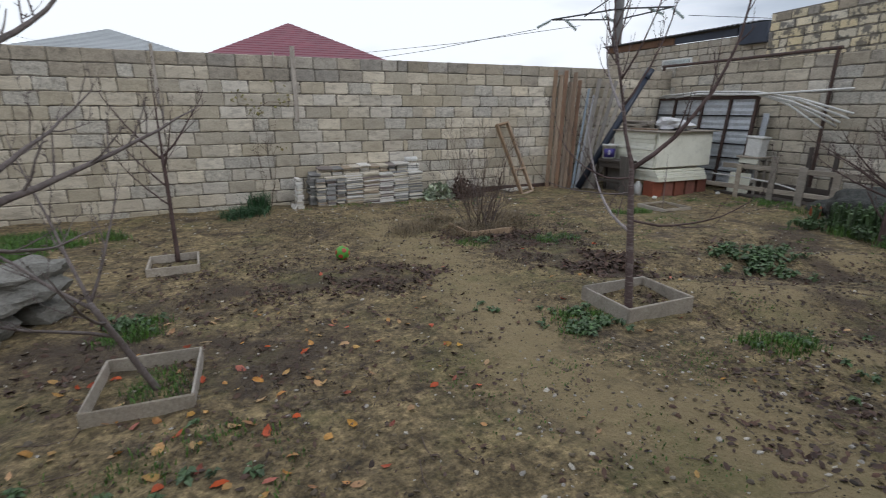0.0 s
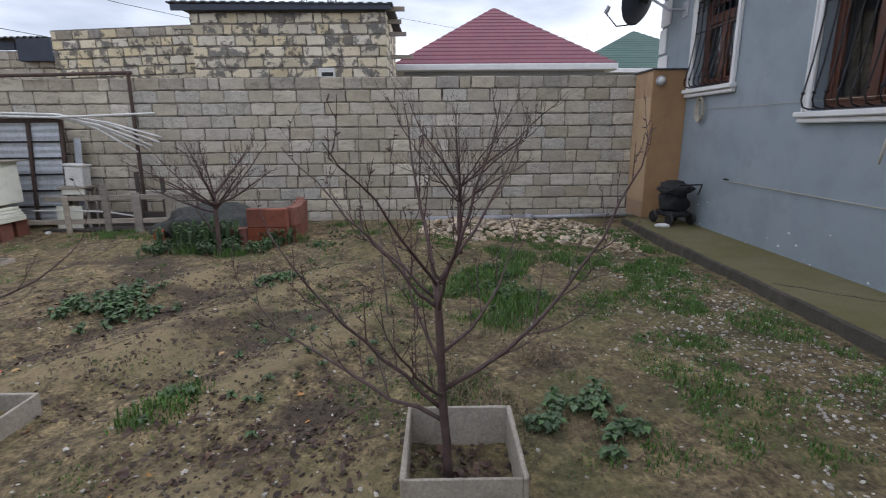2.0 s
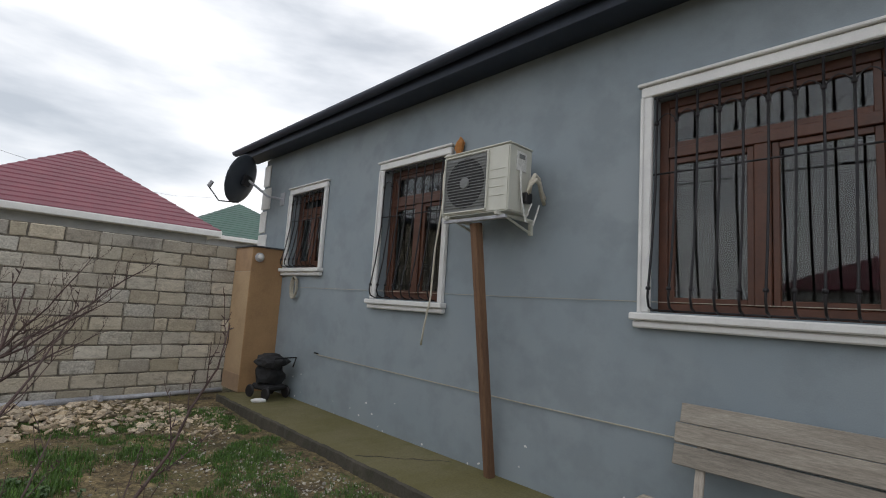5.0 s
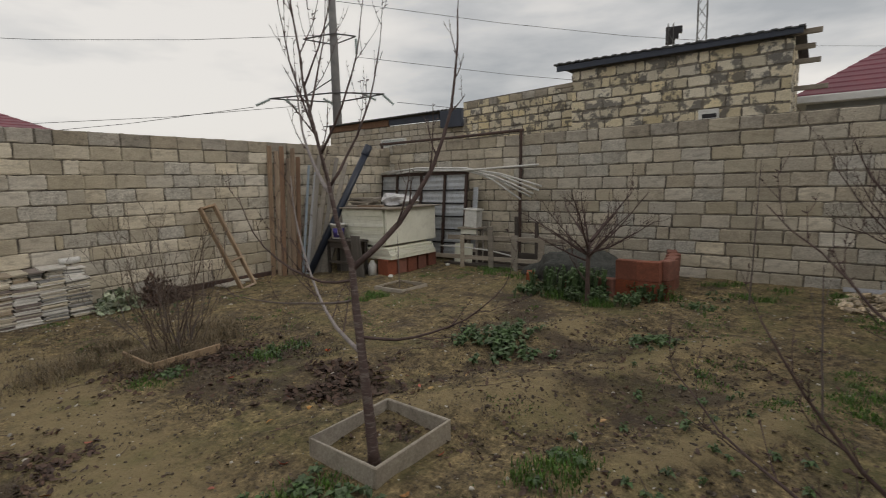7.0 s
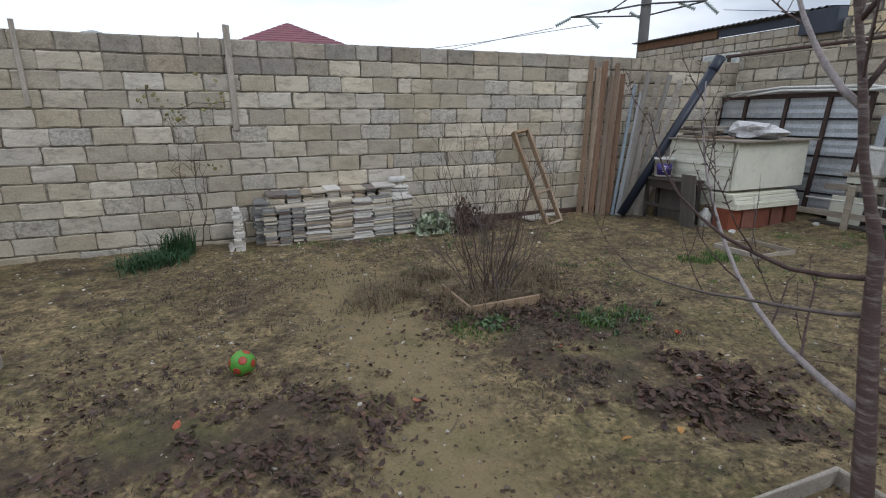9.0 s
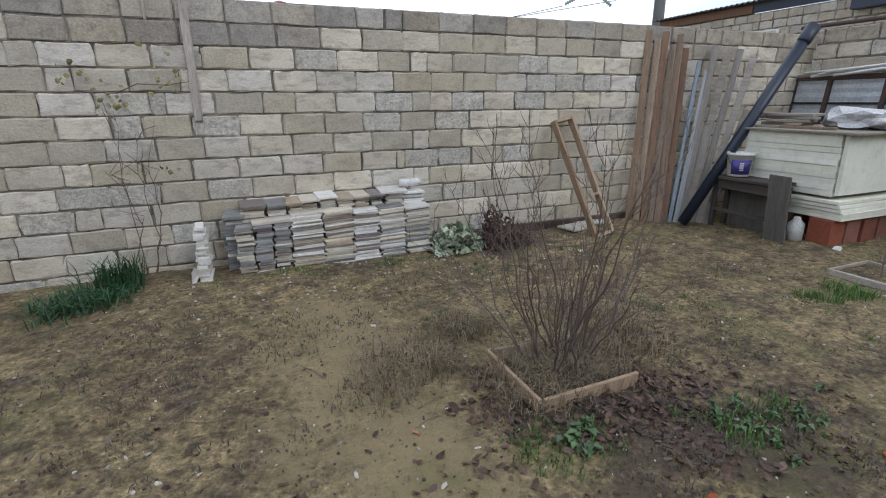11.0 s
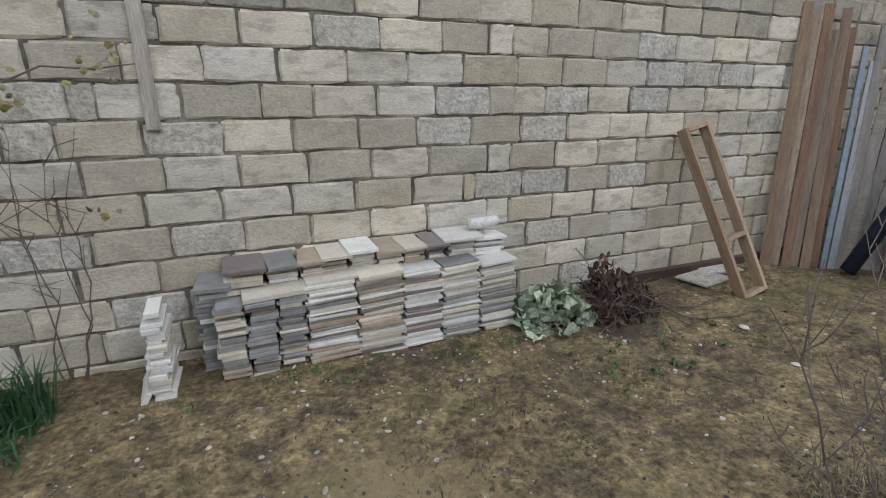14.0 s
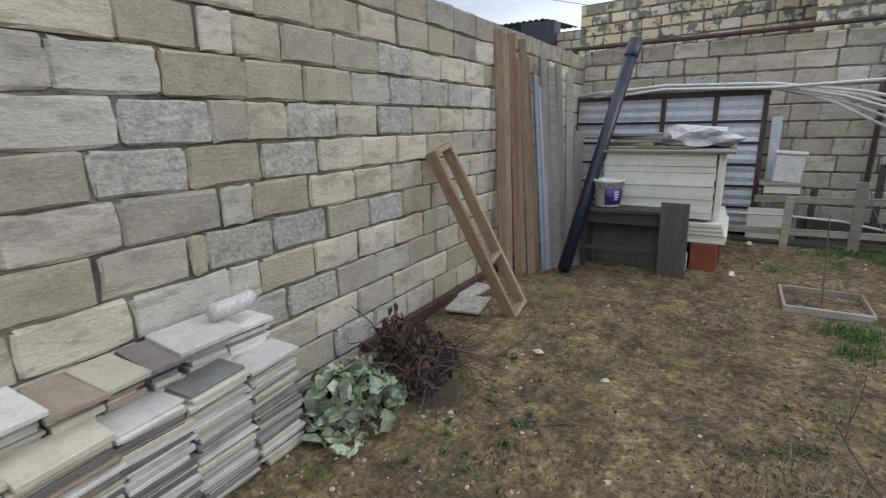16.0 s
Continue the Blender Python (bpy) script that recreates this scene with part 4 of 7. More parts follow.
def power_pole():
    px, py = 1.0 + 36 * math.cos(radians(48.4)), 0.9 + 36 * math.sin(radians(48.4))
    p = thing("power_pole", pose(px, py, 0, 0, 0, 48.4 - 90), "tall grey concrete power pole with steel cross-arms and insulators", "power pole")
    part("pole", tube([(0, 0, -0.3), (0, 0, 9), (0, 0, 18)], [0.34, 0.29, 0.22], 12), POLE_M, p, flat=False)
    for z, l, dz in ((7.75, 4.4, 0.2), (11.6, 2.0, 0.15)):
        for pts, r in (([(-l, 0, z - dz), (0, -0.34, z + 0.2), (l * 0.75, 0, z + dz)], 0.055), ([(-l, 0, z - dz), (0, 0.34, z - 0.35), (l * 0.75, 0, z + dz)], 0.05), ([(-l * 0.5, 0, z - dz * .5), (0, 0, z + 1.3)], 0.045)):
            part("cross_arm", tube(pts, r, 5), ARM_STEEL, p)
    for x, z, tx in ((-4.4, 7.5, -1.0), (-3.4, 7.5, .5), (3.2, 7.9, .5), (1.8, 7.95, 1.0), (-0.9, 7.6, .8), (1.5, 11.6, 0.0)):
        prof = []
        for k in range(8):
            prof += [(0.055, 0.13 * k), (0.115, 0.13 * k + 0.04), (0.115, 0.13 * k + 0.07), (0.055, 0.13 * k + 0.09)]
        m = pose(x, 0, z) @ Vector((tx, 0, -0.45 if tx else -1)).to_track_quat("Z", "Y").to_matrix().to_4x4()
        part("insulator", lathe(prof, 8), INSUL, p, m=m)
    for k, (x, z, ex, ey, ez) in enumerate(((-5.4, 7.0, -90, 18, 12.5), (-2.4, 7.1, -90, 10, 15), (0.0, 11.8, -95, 15, 24), (4.2, 7.4, 120, 14, 14), (1.5, 10.4, 120, 22, 20), (0.1, 14, 120, 16, 24))):
        part("power_line", tube([(x + (ex - x) * q, ey * q, z + (ez - z) * q - 4.0 * 4 * q * (1 - q)) for q in (0, .1, .2, .35, .5, .65, .8, 1)], 0.017, 4), IRON, p)


def lattice_mast(az, dist, z0, height, w, label):
    m = thing("lattice_mast", pose(1 + dist * math.cos(radians(az)), 0.9 + dist * math.sin(radians(az)), 0, 0, 0, az), label, "mast")
    bm = bmesh.new()
    legs = [(-w, -w), (w, -w), (w, w), (-w, w)]
    n = int(height / (w * 3))
    for a, b in legs:
        add_tube(bm, [(a, b, 0), (a * 0.8, b * 0.8, height)], w * 0.13, 4)
    for k in range(n):
        z, z2 = height * k / n, height * (k + 1) / n
        for i in range(4):
            a, b = legs[i], legs[(i + 1) % 4]
            if k % 2:
                a, b = b, a
            add_tube(bm, [(a[0], a[1], z), (b[0], b[1], z2)], w * 0.08, 3)
    part("lattice", bm, POLE_M, m)
    return m


power_pole()
lattice_mast(10.1, 70, 0, 29, 0.55, "tall grey steel lattice mast far off")
mast = lattice_mast(12.9, 70, 0, 20.4, 0.35, "shorter steel mast with dark aerials far off")
for k in range(3):
    part("aerial", box((-0.3, -0.5 - 0.4 * k, 18.0 + k * 0.6), (0.3, 0.55, 18.8 + k * 0.6), 0.05), IRON, mast)


# ---- trees ----
def bend(start, az, e0, e1, length, rnd, n=7, wob=6.0, turn=0.0):
    """A branch line whose slope goes from e0 to e1 degrees."""
    pts = [Vector(start)]
    for k in range(n):
        e = radians(e0 + (e1 - e0) * (k + 0.5) / n + rnd.uniform(-wob, wob))
        az += rnd.uniform(-wob, wob) + turn / n
        a = radians(az)
        pts.append(pts[-1] + Vector((math.cos(a) * math.cos(e), math.sin(a) * math.cos(e), math.sin(e))) * length / n)
    return pts


def along(pts, f):
    k = min(len(pts) - 2, int(f * (len(pts) - 1)))
    q = f * (len(pts) - 1) - k
    return pts[k].lerp(pts[k + 1], q), (pts[k + 1] - pts[k]).normalized()


def sprout(bm, pts, r, rnd, gap, length, depth, up, buds):
    """Side shoots along a branch line, with their own shoots and buds."""
    total = sum((b - a).length for a, b in zip(pts, pts[1:]))
    n = max(1, int(total / gap))
    for k in range(n):
        f = (k + 0.6 + rnd.uniform(-.35, .35)) / n
        if f < 0.16 or f > 0.985:
            continue
        p, d = along(pts, f)
        side = Vector((rnd.uniform(-1, 1), rnd.uniform(-1, 1), rnd.uniform(-0.3, 0.6)))
        side = side - d * side.dot(d)
        way = (d * 0.75 + side.normalized() * 0.75 + Vector((0, 0, up))).normalized()
        l = length * rnd.uniform(0.4, 1.15) * (1.1 - 0.5 * f)
        az, el = math.degrees(math.atan2(way.y, way.x)), math.degrees(math.asin(max(-1, min(1, way.z))))
        line = bend(p, az, el, min(88, el + 22), l, rnd, 4, 7)
        rr = max(0.0022, r * (1 - 0.6 * f) * 0.42)
        add_tube(bm, line, [rr, rr * 0.85, rr * 0.7, rr * 0.55, 0.0013], 4 if rr < 0.006 else 5)
        if buds:
            for b in range(int(l / 0.055)):
                q, _ = along(line, rnd.uniform(0.1, 0.98))
                o = Vector((rnd.uniform(-1, 1), rnd.uniform(-1, 1), rnd.uniform(0, 1))).normalized() * 0.019
                add_tube(bm, [q, q + o], [0.0035, 0.0018], 3)
        if depth > 0:
            sprout(bm, line, rr, rnd, gap * 0.9, length * 0.45, depth - 1, up, buds)


def tree(base, trunk, limbs, label, seed, mat=None, gap=0.14, shoot=0.4, depth=1, up=0.35, buds=True, name="fruit_tree", tip=0.75, trunk_mat=None, limb_mats={}, wob=5):
    """trunk: (lean azimuth, slope, height, radius[, fork height, leader azimuth, leader slope]); limbs: (height, azimuth, slope at root, slope at tip, length, radius[, turn])."""
    rnd = random.Random(seed)
    mat = mat or BARK
    x, y = base
    z = relief(x, y) - 0.05
    t = thing(name, pose(x, y, z), label, "tree", "bare fruit trees")
    n = max(8, int(trunk[2] / 0.14))
    line = bend((0, 0, 0), trunk[0], trunk[1], trunk[1] + 3, trunk[2], rnd, n, 2.5)
    r0 = trunk[3]
    rad = [r0 * ((1.25 if k == 0 else 1.0) - (1 - tip) * (k / n) ** 0.85 + rnd.uniform(-.03, .03)) for k in range(n + 1)]
    if len(trunk) > 4:
        # above the fork the leader sets off another way, thinner
        cut = round(n * trunk[4] / trunk[2])
        line = line[:cut + 1] + bend(line[cut], trunk[5], trunk[6], 86, trunk[2] - trunk[4], rnd, n - cut, 4)[1:]
        rad = rad[:cut + 1] + [r * 0.72 for r in rad[cut + 1:]]
    part("trunk", tube(line, rad, 10), trunk_mat or mat, t, flat=False)
    tw = bmesh.new()
    if tip < 0.5:
        sprout(tw, line[n // 2:], r0 * 0.45, rnd, gap, shoot, depth, up, buds)
    for h, az, e0, e1, length, r, *turn in limbs:
        p, _ = along(line, min(0.995, h / trunk[2]))
        br = bend(p, az, e0, e1, length, rnd, 9, wob, sum(turn))
        part("limb", tube(br, [r * (1 - 0.78 * k / 9) for k in range(10)], 7), limb_mats.get(az, mat), t, flat=False)
        sprout(tw, br, r, rnd, gap, shoot, depth, up, buds)
    tagged(part("twig_crown", tw, mat, t), "fine bare twigs with buds", kind="stuff")
    return t


tree((2.99, 2.91), (68, 79, 2.95, 0.038, 1.26, 128, 76), (
    (0.82, -58, -12, 48, 1.0, 0.011), (0.72, 70, 2, 88, 1.75, 0.015), (1.05, 92, -14, 28, 0.85, 0.009, 85), (1.17, 105, -14, 82, 1.05, 0.010, 25),
    (1.24, -20, 34, 96, 1.9, 0.021), (1.7, 80, 35, 98, 0.9, 0.013), (1.75, -10, 50, 84, 1.1, 0.010), (1.95, -70, 55, 82, 0.9, 0.009),
    (2.05, 95, 62, 84, 0.9, 0.009), (2.2, 20, 60, 84, 0.8, 0.008), (2.35, -60, 60, 84, 0.7, 0.007)),
    "bare young fruit tree with a red-brown ringed trunk in a box", 11, gap=0.19, shoot=0.5, depth=1, tip=0.16, trunk_mat=BARK_RING, limb_mats={70: BARK_PALE, 80: BARK_PALE, 92: BARK_GREY}, wob=4)


def fan(n, seed, h0, h1, e0, e1, l0, l1, r):
    """Limbs spread all round a trunk's head."""
    rnd = random.Random(seed)
    out = []
    for k in range(n):
        e = rnd.uniform(e0, e1)
        out.append((rnd.uniform(h0, h1), 360 * k / n + rnd.uniform(-16, 16), e, e + rnd.uniform(-6, 22), rnd.uniform(l0, l1), r * rnd.uniform(0.75, 1.1)))
    return tuple(out)


tree((2.83, 0.26), (60, 86, 1.05, 0.024), (
    (0.36, 72, 14, 42, 1.25, 0.0115), (0.42, 98, 40, 58, 1.15, 0.0115), (0.52, -88, 26, 76, 1.55, 0.012), (0.5, 165, 32, 55, 0.8, 0.010), (0.62, 20, 38, 60, 0.9, 0.010), (0.7, -40, 20, 50, 0.9, 0.010)) + fan(7, 5, 0.88, 1.04, 34, 62, 0.6, 1.05, 0.0105),
    "bare slender fruit tree with dark purple twigs in a box", 12, gap=0.115, shoot=0.32, wob=9)
tree((7.32, -0.02), (90, 89, 0.98, 0.034), (
    (0.97, 95, 48, 66, 1.3, 0.017), (0.97, -85, 40, 46, 1.8, 0.017), (0.95, 170, 50, 66, 1.2, 0.015)) + fan(11, 6, 0.66, 0.97, 14, 58, 1.1, 1.75, 0.014),
    "bare fruit tree with a dense dark crown near the rubble", 13, gap=0.11, shoot=0.46, wob=8)
tree((7.5, 3.3), (90, 89, 0.92, 0.036), ((0.35, 100, 50, 70, 0.6, 0.012), (0.9, 95, 78, 84, 0.7, 0.016)) + fan(13, 7, 0.62, 0.91, 12, 50, 0.9, 1.3, 0.017),
    "low bare fruit tree with a spreading vase-shaped crown", 14, gap=0.085, shoot=0.36, up=0.2)
tree((-0.5, 3.2), (-150, 66, 0.75, 0.022), (
    (0.7, 150, 30, 40, 1.4, 0.012), (0.72, 115, 40, 55, 1.2, 0.012), (0.5, -160, 20, 35, 1.2, 0.011), (0.74, 60, 50, 70, 0.8, 0.01), (0.6, -100, 25, 40, 1.0, 0.01)),
    "bare thin leaning sapling standing in a low box", 15, BARK_GREY, gap=0.17, shoot=0.3)
tree((-0.58, 6.14), (80, 89, 1.25, 0.026), (
    (1.2, 180, 45, 65, 0.85, 0.013), (1.22, 0, 45, 65, 0.85, 0.013), (1.24, 90, 75, 85, 0.9, 0.014), (0.9, 160, 40, 55, 0.85, 0.012), (0.7, 170, 40, 60, 0.8, 0.01), (1.1, -60, 50, 70, 0.7, 0.011)),
    "bare young fruit tree in a low box before the wall", 16, gap=0.12, shoot=0.32)
tree((-1.1, 1.95), (27, 74, 2.3, 0.05), (
    (1.42, 44, 14, 26, 0.95, 0.015), (1.52, 62, 20, 34, 0.75, 0.011), (1.3, 66, -22, 8, 0.75, 0.009), (1.95, 58, 30, 55, 0.7, 0.012), (1.7, 95, 25, 45, 0.8, 0.012), (2.1, 120, 45, 60, 0.9, 0.014), (2.15, -20, 55, 70, 0.9, 0.013)),
    "bare fruit tree with a dark trunk and long side branches", 17, BARK_GREY, gap=0.1, shoot=0.28)


def sapling(x, y, h, label, seed, r=0.009):
    rnd = random.Random(seed)
    t = thing("sapling", pose(x, y, relief(x, y) - 0.03), label, "sapling")
    line = bend((0, 0, 0), rnd.uniform(0, 360), 86, 88, h, rnd, 7, 3)
    part("stem", tube(line, [r * (1 - .09 * k) for k in range(8)], 6), BARK_GREY, t)
    tw = bmesh.new()
    sprout(tw, line, r, rnd, 0.2, 0.35, 0, 0.6, True)
    tagged(part("twig_crown", tw, BARK_GREY, t), "fine bare twigs", kind="stuff")


sapling(6.93, 6.24, 0.8, "thin grey stick of a sapling in a low frame", 1)
sapling(8.5, 1.5, 1.9, "thin tall bare sapling near the east wall", 2, 0.012)
sapling(5.0, 0.75, 1.1, "small bare sapling among the beds", 3)


def bush():
    rnd = random.Random(77)
    b = thing("bush", pose(3.3, 6.12, relief(3.3, 6.2) - 0.03), "bare many-stemmed brown bush with dry grass at its foot", "bush")
    for k in range(30):
        a = rnd.uniform(0, 360)
        q = rnd.random()
        s = (0.22 * math.cos(radians(a)) * q, 0.22 * math.sin(radians(a)) * q, 0)
        line = bend(s, a + rnd.uniform(-50, 50), rnd.uniform(48, 84), rnd.uniform(62, 88), rnd.choice((0.6, 0.8, 1.0, 1.3, 1.55)) * rnd.uniform(0.85, 1.1), rnd, 9, 16)
        r = rnd.uniform(0.005, 0.010)
        bm = tube(line, [r * (1 - .085 * q) for q in range(10)], 5)
        sprout(bm, line, r * 0.85, rnd, 0.12, 0.38, 1, 0.25, False)
        part("stem", bm, TWIG if k % 3 else BARK_GREY, b)


bush()


# ---- tree boxes ----
def tree_box(cx, cy, w, d, h, turn, label, t=0.02, sunk=0.05, mat=None):
    b = thing("tree_box", pose(cx, cy, relief(cx, cy) - sunk, 0, 0, turn), label, "planter box", "square tree boxes")
    mat = mat or BOX_CEMENT
    for lo, hi in (((-w / 2, -d / 2, 0), (w / 2, -d / 2 + t, h)), ((-w / 2, d / 2 - t, 0), (w / 2, d / 2, h)), ((-w / 2, -d / 2 + t, 0), (-w / 2 + t, d / 2 - t, h)), ((w / 2 - t, -d / 2 + t, 0), (w / 2, d / 2 - t, h))):
        part("side", box(lo, hi, 0.006, wob=0.006), mat, b)


tree_box(3.17, 3.02, 0.70, 0.60, 0.22, -1, "pale board box round a tree, sunk in the soil", sunk=0.10)
tree_box(2.86, 0.20, 0.58, 0.55, 0.27, 0, "pale board box round a slender tree", sunk=0.06)
tree_box(-0.56, 3.2, 0.57, 0.64, 0.14, -3, "low pale board box full of weeds", t=0.014, sunk=0.05)
tree_box(-0.6, 5.9, 0.5, 0.55, 0.14, 2, "low pinkish board box at a tree's foot", sunk=0.05)
tree_box(6.95, 6.23, 0.62, 0.62, 0.1, 0, "low thin board frame round a sapling", sunk=0.05)
bx = thing("wooden_edging", pose(3.235, 6.02, relief(3.25, 6.1) - 0.02), "thin pale wooden strips edging the bush's foot", "edging")
for lo, hi, tn in (((-0.32, -0.30, 0), (0.34, -0.275, 0.085), 2), ((-0.345, -0.30, 0), (-0.32, 0.32, 0.085), 0), ((-0.3, 0.3, 0), (0.3, 0.32, 0.07), -4)):
    part("strip", box(lo, hi, 0.004), WOOD_TAN, bx, m=pose(0, 0, 0, 0, 0, tn))


# ---- stack of stone tiles ----
TILE_MESH = {}


def tile_mesh(w, d, h, mat):
    key = (w, d, h, mat.name)
    if key not in TILE_MESH:
        bm = box((-w / 2, 0, 0), (w / 2, d, h), 0.0025)
        me = bpy.data.meshes.new("tile")
        bm.to_mesh(me)
        bm.free()
        me.materials.append(mat)
        TILE_MESH[key] = me
    return TILE_MESH[key]


def tile_pile():
    rnd = random.Random(41)
    # place along the wall, place off it, width, depth, height, tile kinds, thickness, slope
    cols = (
        (1.16, 8.70, 0.11, 0.30, 0.46, (0, 0, 1, 0), 0.024, 1), (1.54, 8.77, 0.165, 0.20, 0.46, (3, 1, 1, 2, 3), 0.026, -2), (1.72, 8.765, 0.18, 0.20, 0.46, (3, 3, 1, 4), 0.026, -3), (1.905, 8.77, 0.175, 0.20, 0.45, (3, 1, 4, 3), 0.026, -1),
        (2.16, 8.76, 0.33, 0.20, 0.54, (0, 1, 0, 0, 3, 2), 0.022, -2), (2.49, 8.765, 0.32, 0.20, 0.56, (1, 1, 2, 0, 1, 4), 0.022, -4), (2.79, 8.77, 0.29, 0.20, 0.55, (0, 1, 0, 4, 0), 0.022, -1), (3.09, 8.775, 0.30, 0.20, 0.55, (0, 1, 0, 0, 3), 0.022, -3), (3.39, 8.78, 0.29, 0.20, 0.50, (1, 0, 3, 1), 0.022, -4),
        (1.46, 8.94, 0.22, 0.19, 0.50, (3, 3, 0), 0.03, 0), (1.66, 8.94, 0.24, 0.19, 0.60, (1, 3, 1), 0.026, 0), (1.89, 8.94, 0.20, 0.19, 0.61, (0, 2, 1), 0.022, -1), (2.06, 8.945, 0.15, 0.19, 0.61, (2, 1, 1), 0.022, -1), (2.23, 8.945, 0.17, 0.19, 0.62, (0, 1, 2), 0.022, -2), (2.41, 8.945, 0.18, 0.19, 0.64, (0, 1, 0), 0.022, -2),
        (2.60, 8.945, 0.18, 0.19, 0.63, (1, 1, 0), 0.022, -1), (2.78, 8.945, 0.16, 0.19, 0.64, (2, 2, 1), 0.022, -1), (2.95, 8.945, 0.16, 0.19, 0.64, (0, 3, 1), 0.022, 0), (3.15, 8.945, 0.22, 0.19, 0.64, (0, 0, 1), 0.022, 0), (3.40, 8.945, 0.26, 0.19, 0.63, (3, 0, 3), 0.022, 1))
    covers = {1.46: (3, 0.2), 1.66: (4, 0.24), 1.89: (3, 0.18), 2.06: (2, 0.17), 2.23: (1, 0.2), 2.41: (0, 0.2), 2.60: (2, 0.2), 2.78: (1, 0.17), 2.95: (4, 0.17), 3.15: (0, 0.3)}
    for px, cy, w, d, h, pal, th, slope in cols:
        cx = 1.41 + (px - 1.41) * 0.962 if px > 1.3 else px
        w *= 0.962
        z0 = relief(cx, cy + 0.1) - 0.01
        st = thing("tile_stack", pose(cx, cy, z0), "stack of assorted leftover stone floor tiles against the wall", "tile stack", "tile stacks along the wall")
        z = 0.0
        lean = rnd.uniform(-0.03, 0.03)
        while z < h:
            t = th * rnd.choice((1.0, 1.0, 1.0, 0.75, 0.75, 0.55, 1.25))
            ww = w - rnd.choice((0, 0, 0.01, 0.02, 0.04))
            link("tile", tile_mesh(round(ww, 2), d, round(t, 4), TILES[rnd.choice(pal)]), st, pose(lean * z + rnd.uniform(-.014, .014), rnd.uniform(-.024, .014), z, rnd.uniform(-.6, .6), slope * min(1, 0.2 + 1.6 * z) + rnd.uniform(-.6, .6), rnd.uniform(-3, 3)))
            z += t + 0.0014
        if px in covers and cy > 8.9:
            k, cw = covers[px]
            link("tile", tile_mesh(cw, 0.28, th, TILES[k]), st, pose(0, -0.08, z + 0.006, 4, slope + rnd.uniform(-1.5, 1.5), rnd.uniform(-7, 7)))
        if px == 1.72:
            link("tile", tile_mesh(0.36, 0.22, 0.03, TILES[1]), st, pose(0.09, -0.01, z + 0.006, 1, -2, 2))
    # loose pieces on and beside the stacks
    bm = bmesh.new()
    add_tube(bm, [(-0.11, 0, 0), (-0.03, 0, 0), (0.04, 0.006, 0), (0.085, 0.022, 0), (0.12, 0.045, 0)], 0.042, 14)
    tagged(done("pipe_offcut", bm, WHITE_PVC, None, pose(3.29, 9.0, relief(3.4, 9) + 0.722, 0, 0, -4), flat=False), "short white plastic pipe bend lying on the tiles", "pipe")
    for x, y, z, w, d, tn, k in ((1.16, 8.72, 0.49, 0.075, 0.26, 2, 0), (1.075, 8.68, 0.0, 0.12, 0.3, 6, 0)):
        ob = link("loose_tile", tile_mesh(w, d, 0.03, TILES[k]), None, pose(x, y, relief(x, y) + z, 0, -60 if z == 0 else 0, tn))
        tagged(ob, "loose white marble tile", "tile")
    for x, y, tn in ((5.55, 8.75, 10), (5.85, 8.92, -8)):
        ob = link("ground_tile", tile_mesh(0.4, 0.3, 0.02, LIMESTONE_GREY), None, pose(x, y, relief(x, y) + 0.005, 0, 0, tn))
        tagged(ob, "mud-stained pale slab lying on the ground", "slab")


tile_pile()


def leaf_cluster(rnd, cx, cy, rx, ry, n, size, zmax, curl=0.5, lift=0.0, ragged=False):
    """Crumpled leaves as small bent diamonds; returns vertices and faces."""
    vs, fs = [], []
    for _ in range(n):
        a, q = rnd.uniform(0, 2 * math.pi), math.sqrt(rnd.random())
        k = q * (0.75 + 0.5 * rnd.random() ** 2) if ragged else q
        x, y = cx + rx * k * math.cos(a), cy + ry * k * math.sin(a)
        if ragged and noise.noise((x * 2.4, y * 2.4, 3.0)) + 0.6 * noise.noise((x * 6, y * 6, 8.0)) + 0.45 * (0.55 - q) < rnd.uniform(-0.25, 0.1):
            continue
        z = relief(x, y) + 0.008 + lift + rnd.random() * zmax * (1 - q * q)
        s = size * rnd.uniform(0.5, 1.25)
        m = Matrix.Translation((x, y, z)) @ Euler((rnd.uniform(-curl, curl), rnd.uniform(-curl, curl), rnd.uniform(0, 6.28))).to_matrix().to_4x4()
        k = len(vs)
        c = rnd.uniform(-0.35, 0.35) * s
        vs += [m @ Vector(p) for p in ((-s, 0, c), (-s * .35, s * .5, 0), (s * .45, s * .42, 0), (s, 0, c), (s * .45, -s * .42, 0), (-s * .35, -s * .5, 0), (-s * .3, 0, -c * .6), (s * .4, 0, -c * .6))]
        fs += [(k, k + 6, k + 1), (k + 1, k + 6, k + 7, k + 2), (k + 2, k + 7, k + 3), (k, k + 5, k + 6), (k + 6, k + 5, k + 4, k + 7), (k + 7, k + 4, k + 3)]
    return vs, fs


def merged(sets):
    V, F = [], []
    for vs, fs in sets:
        k = len(V)
        V += vs
        F += [tuple(i + k for i in f) for f in fs]
    return V, F


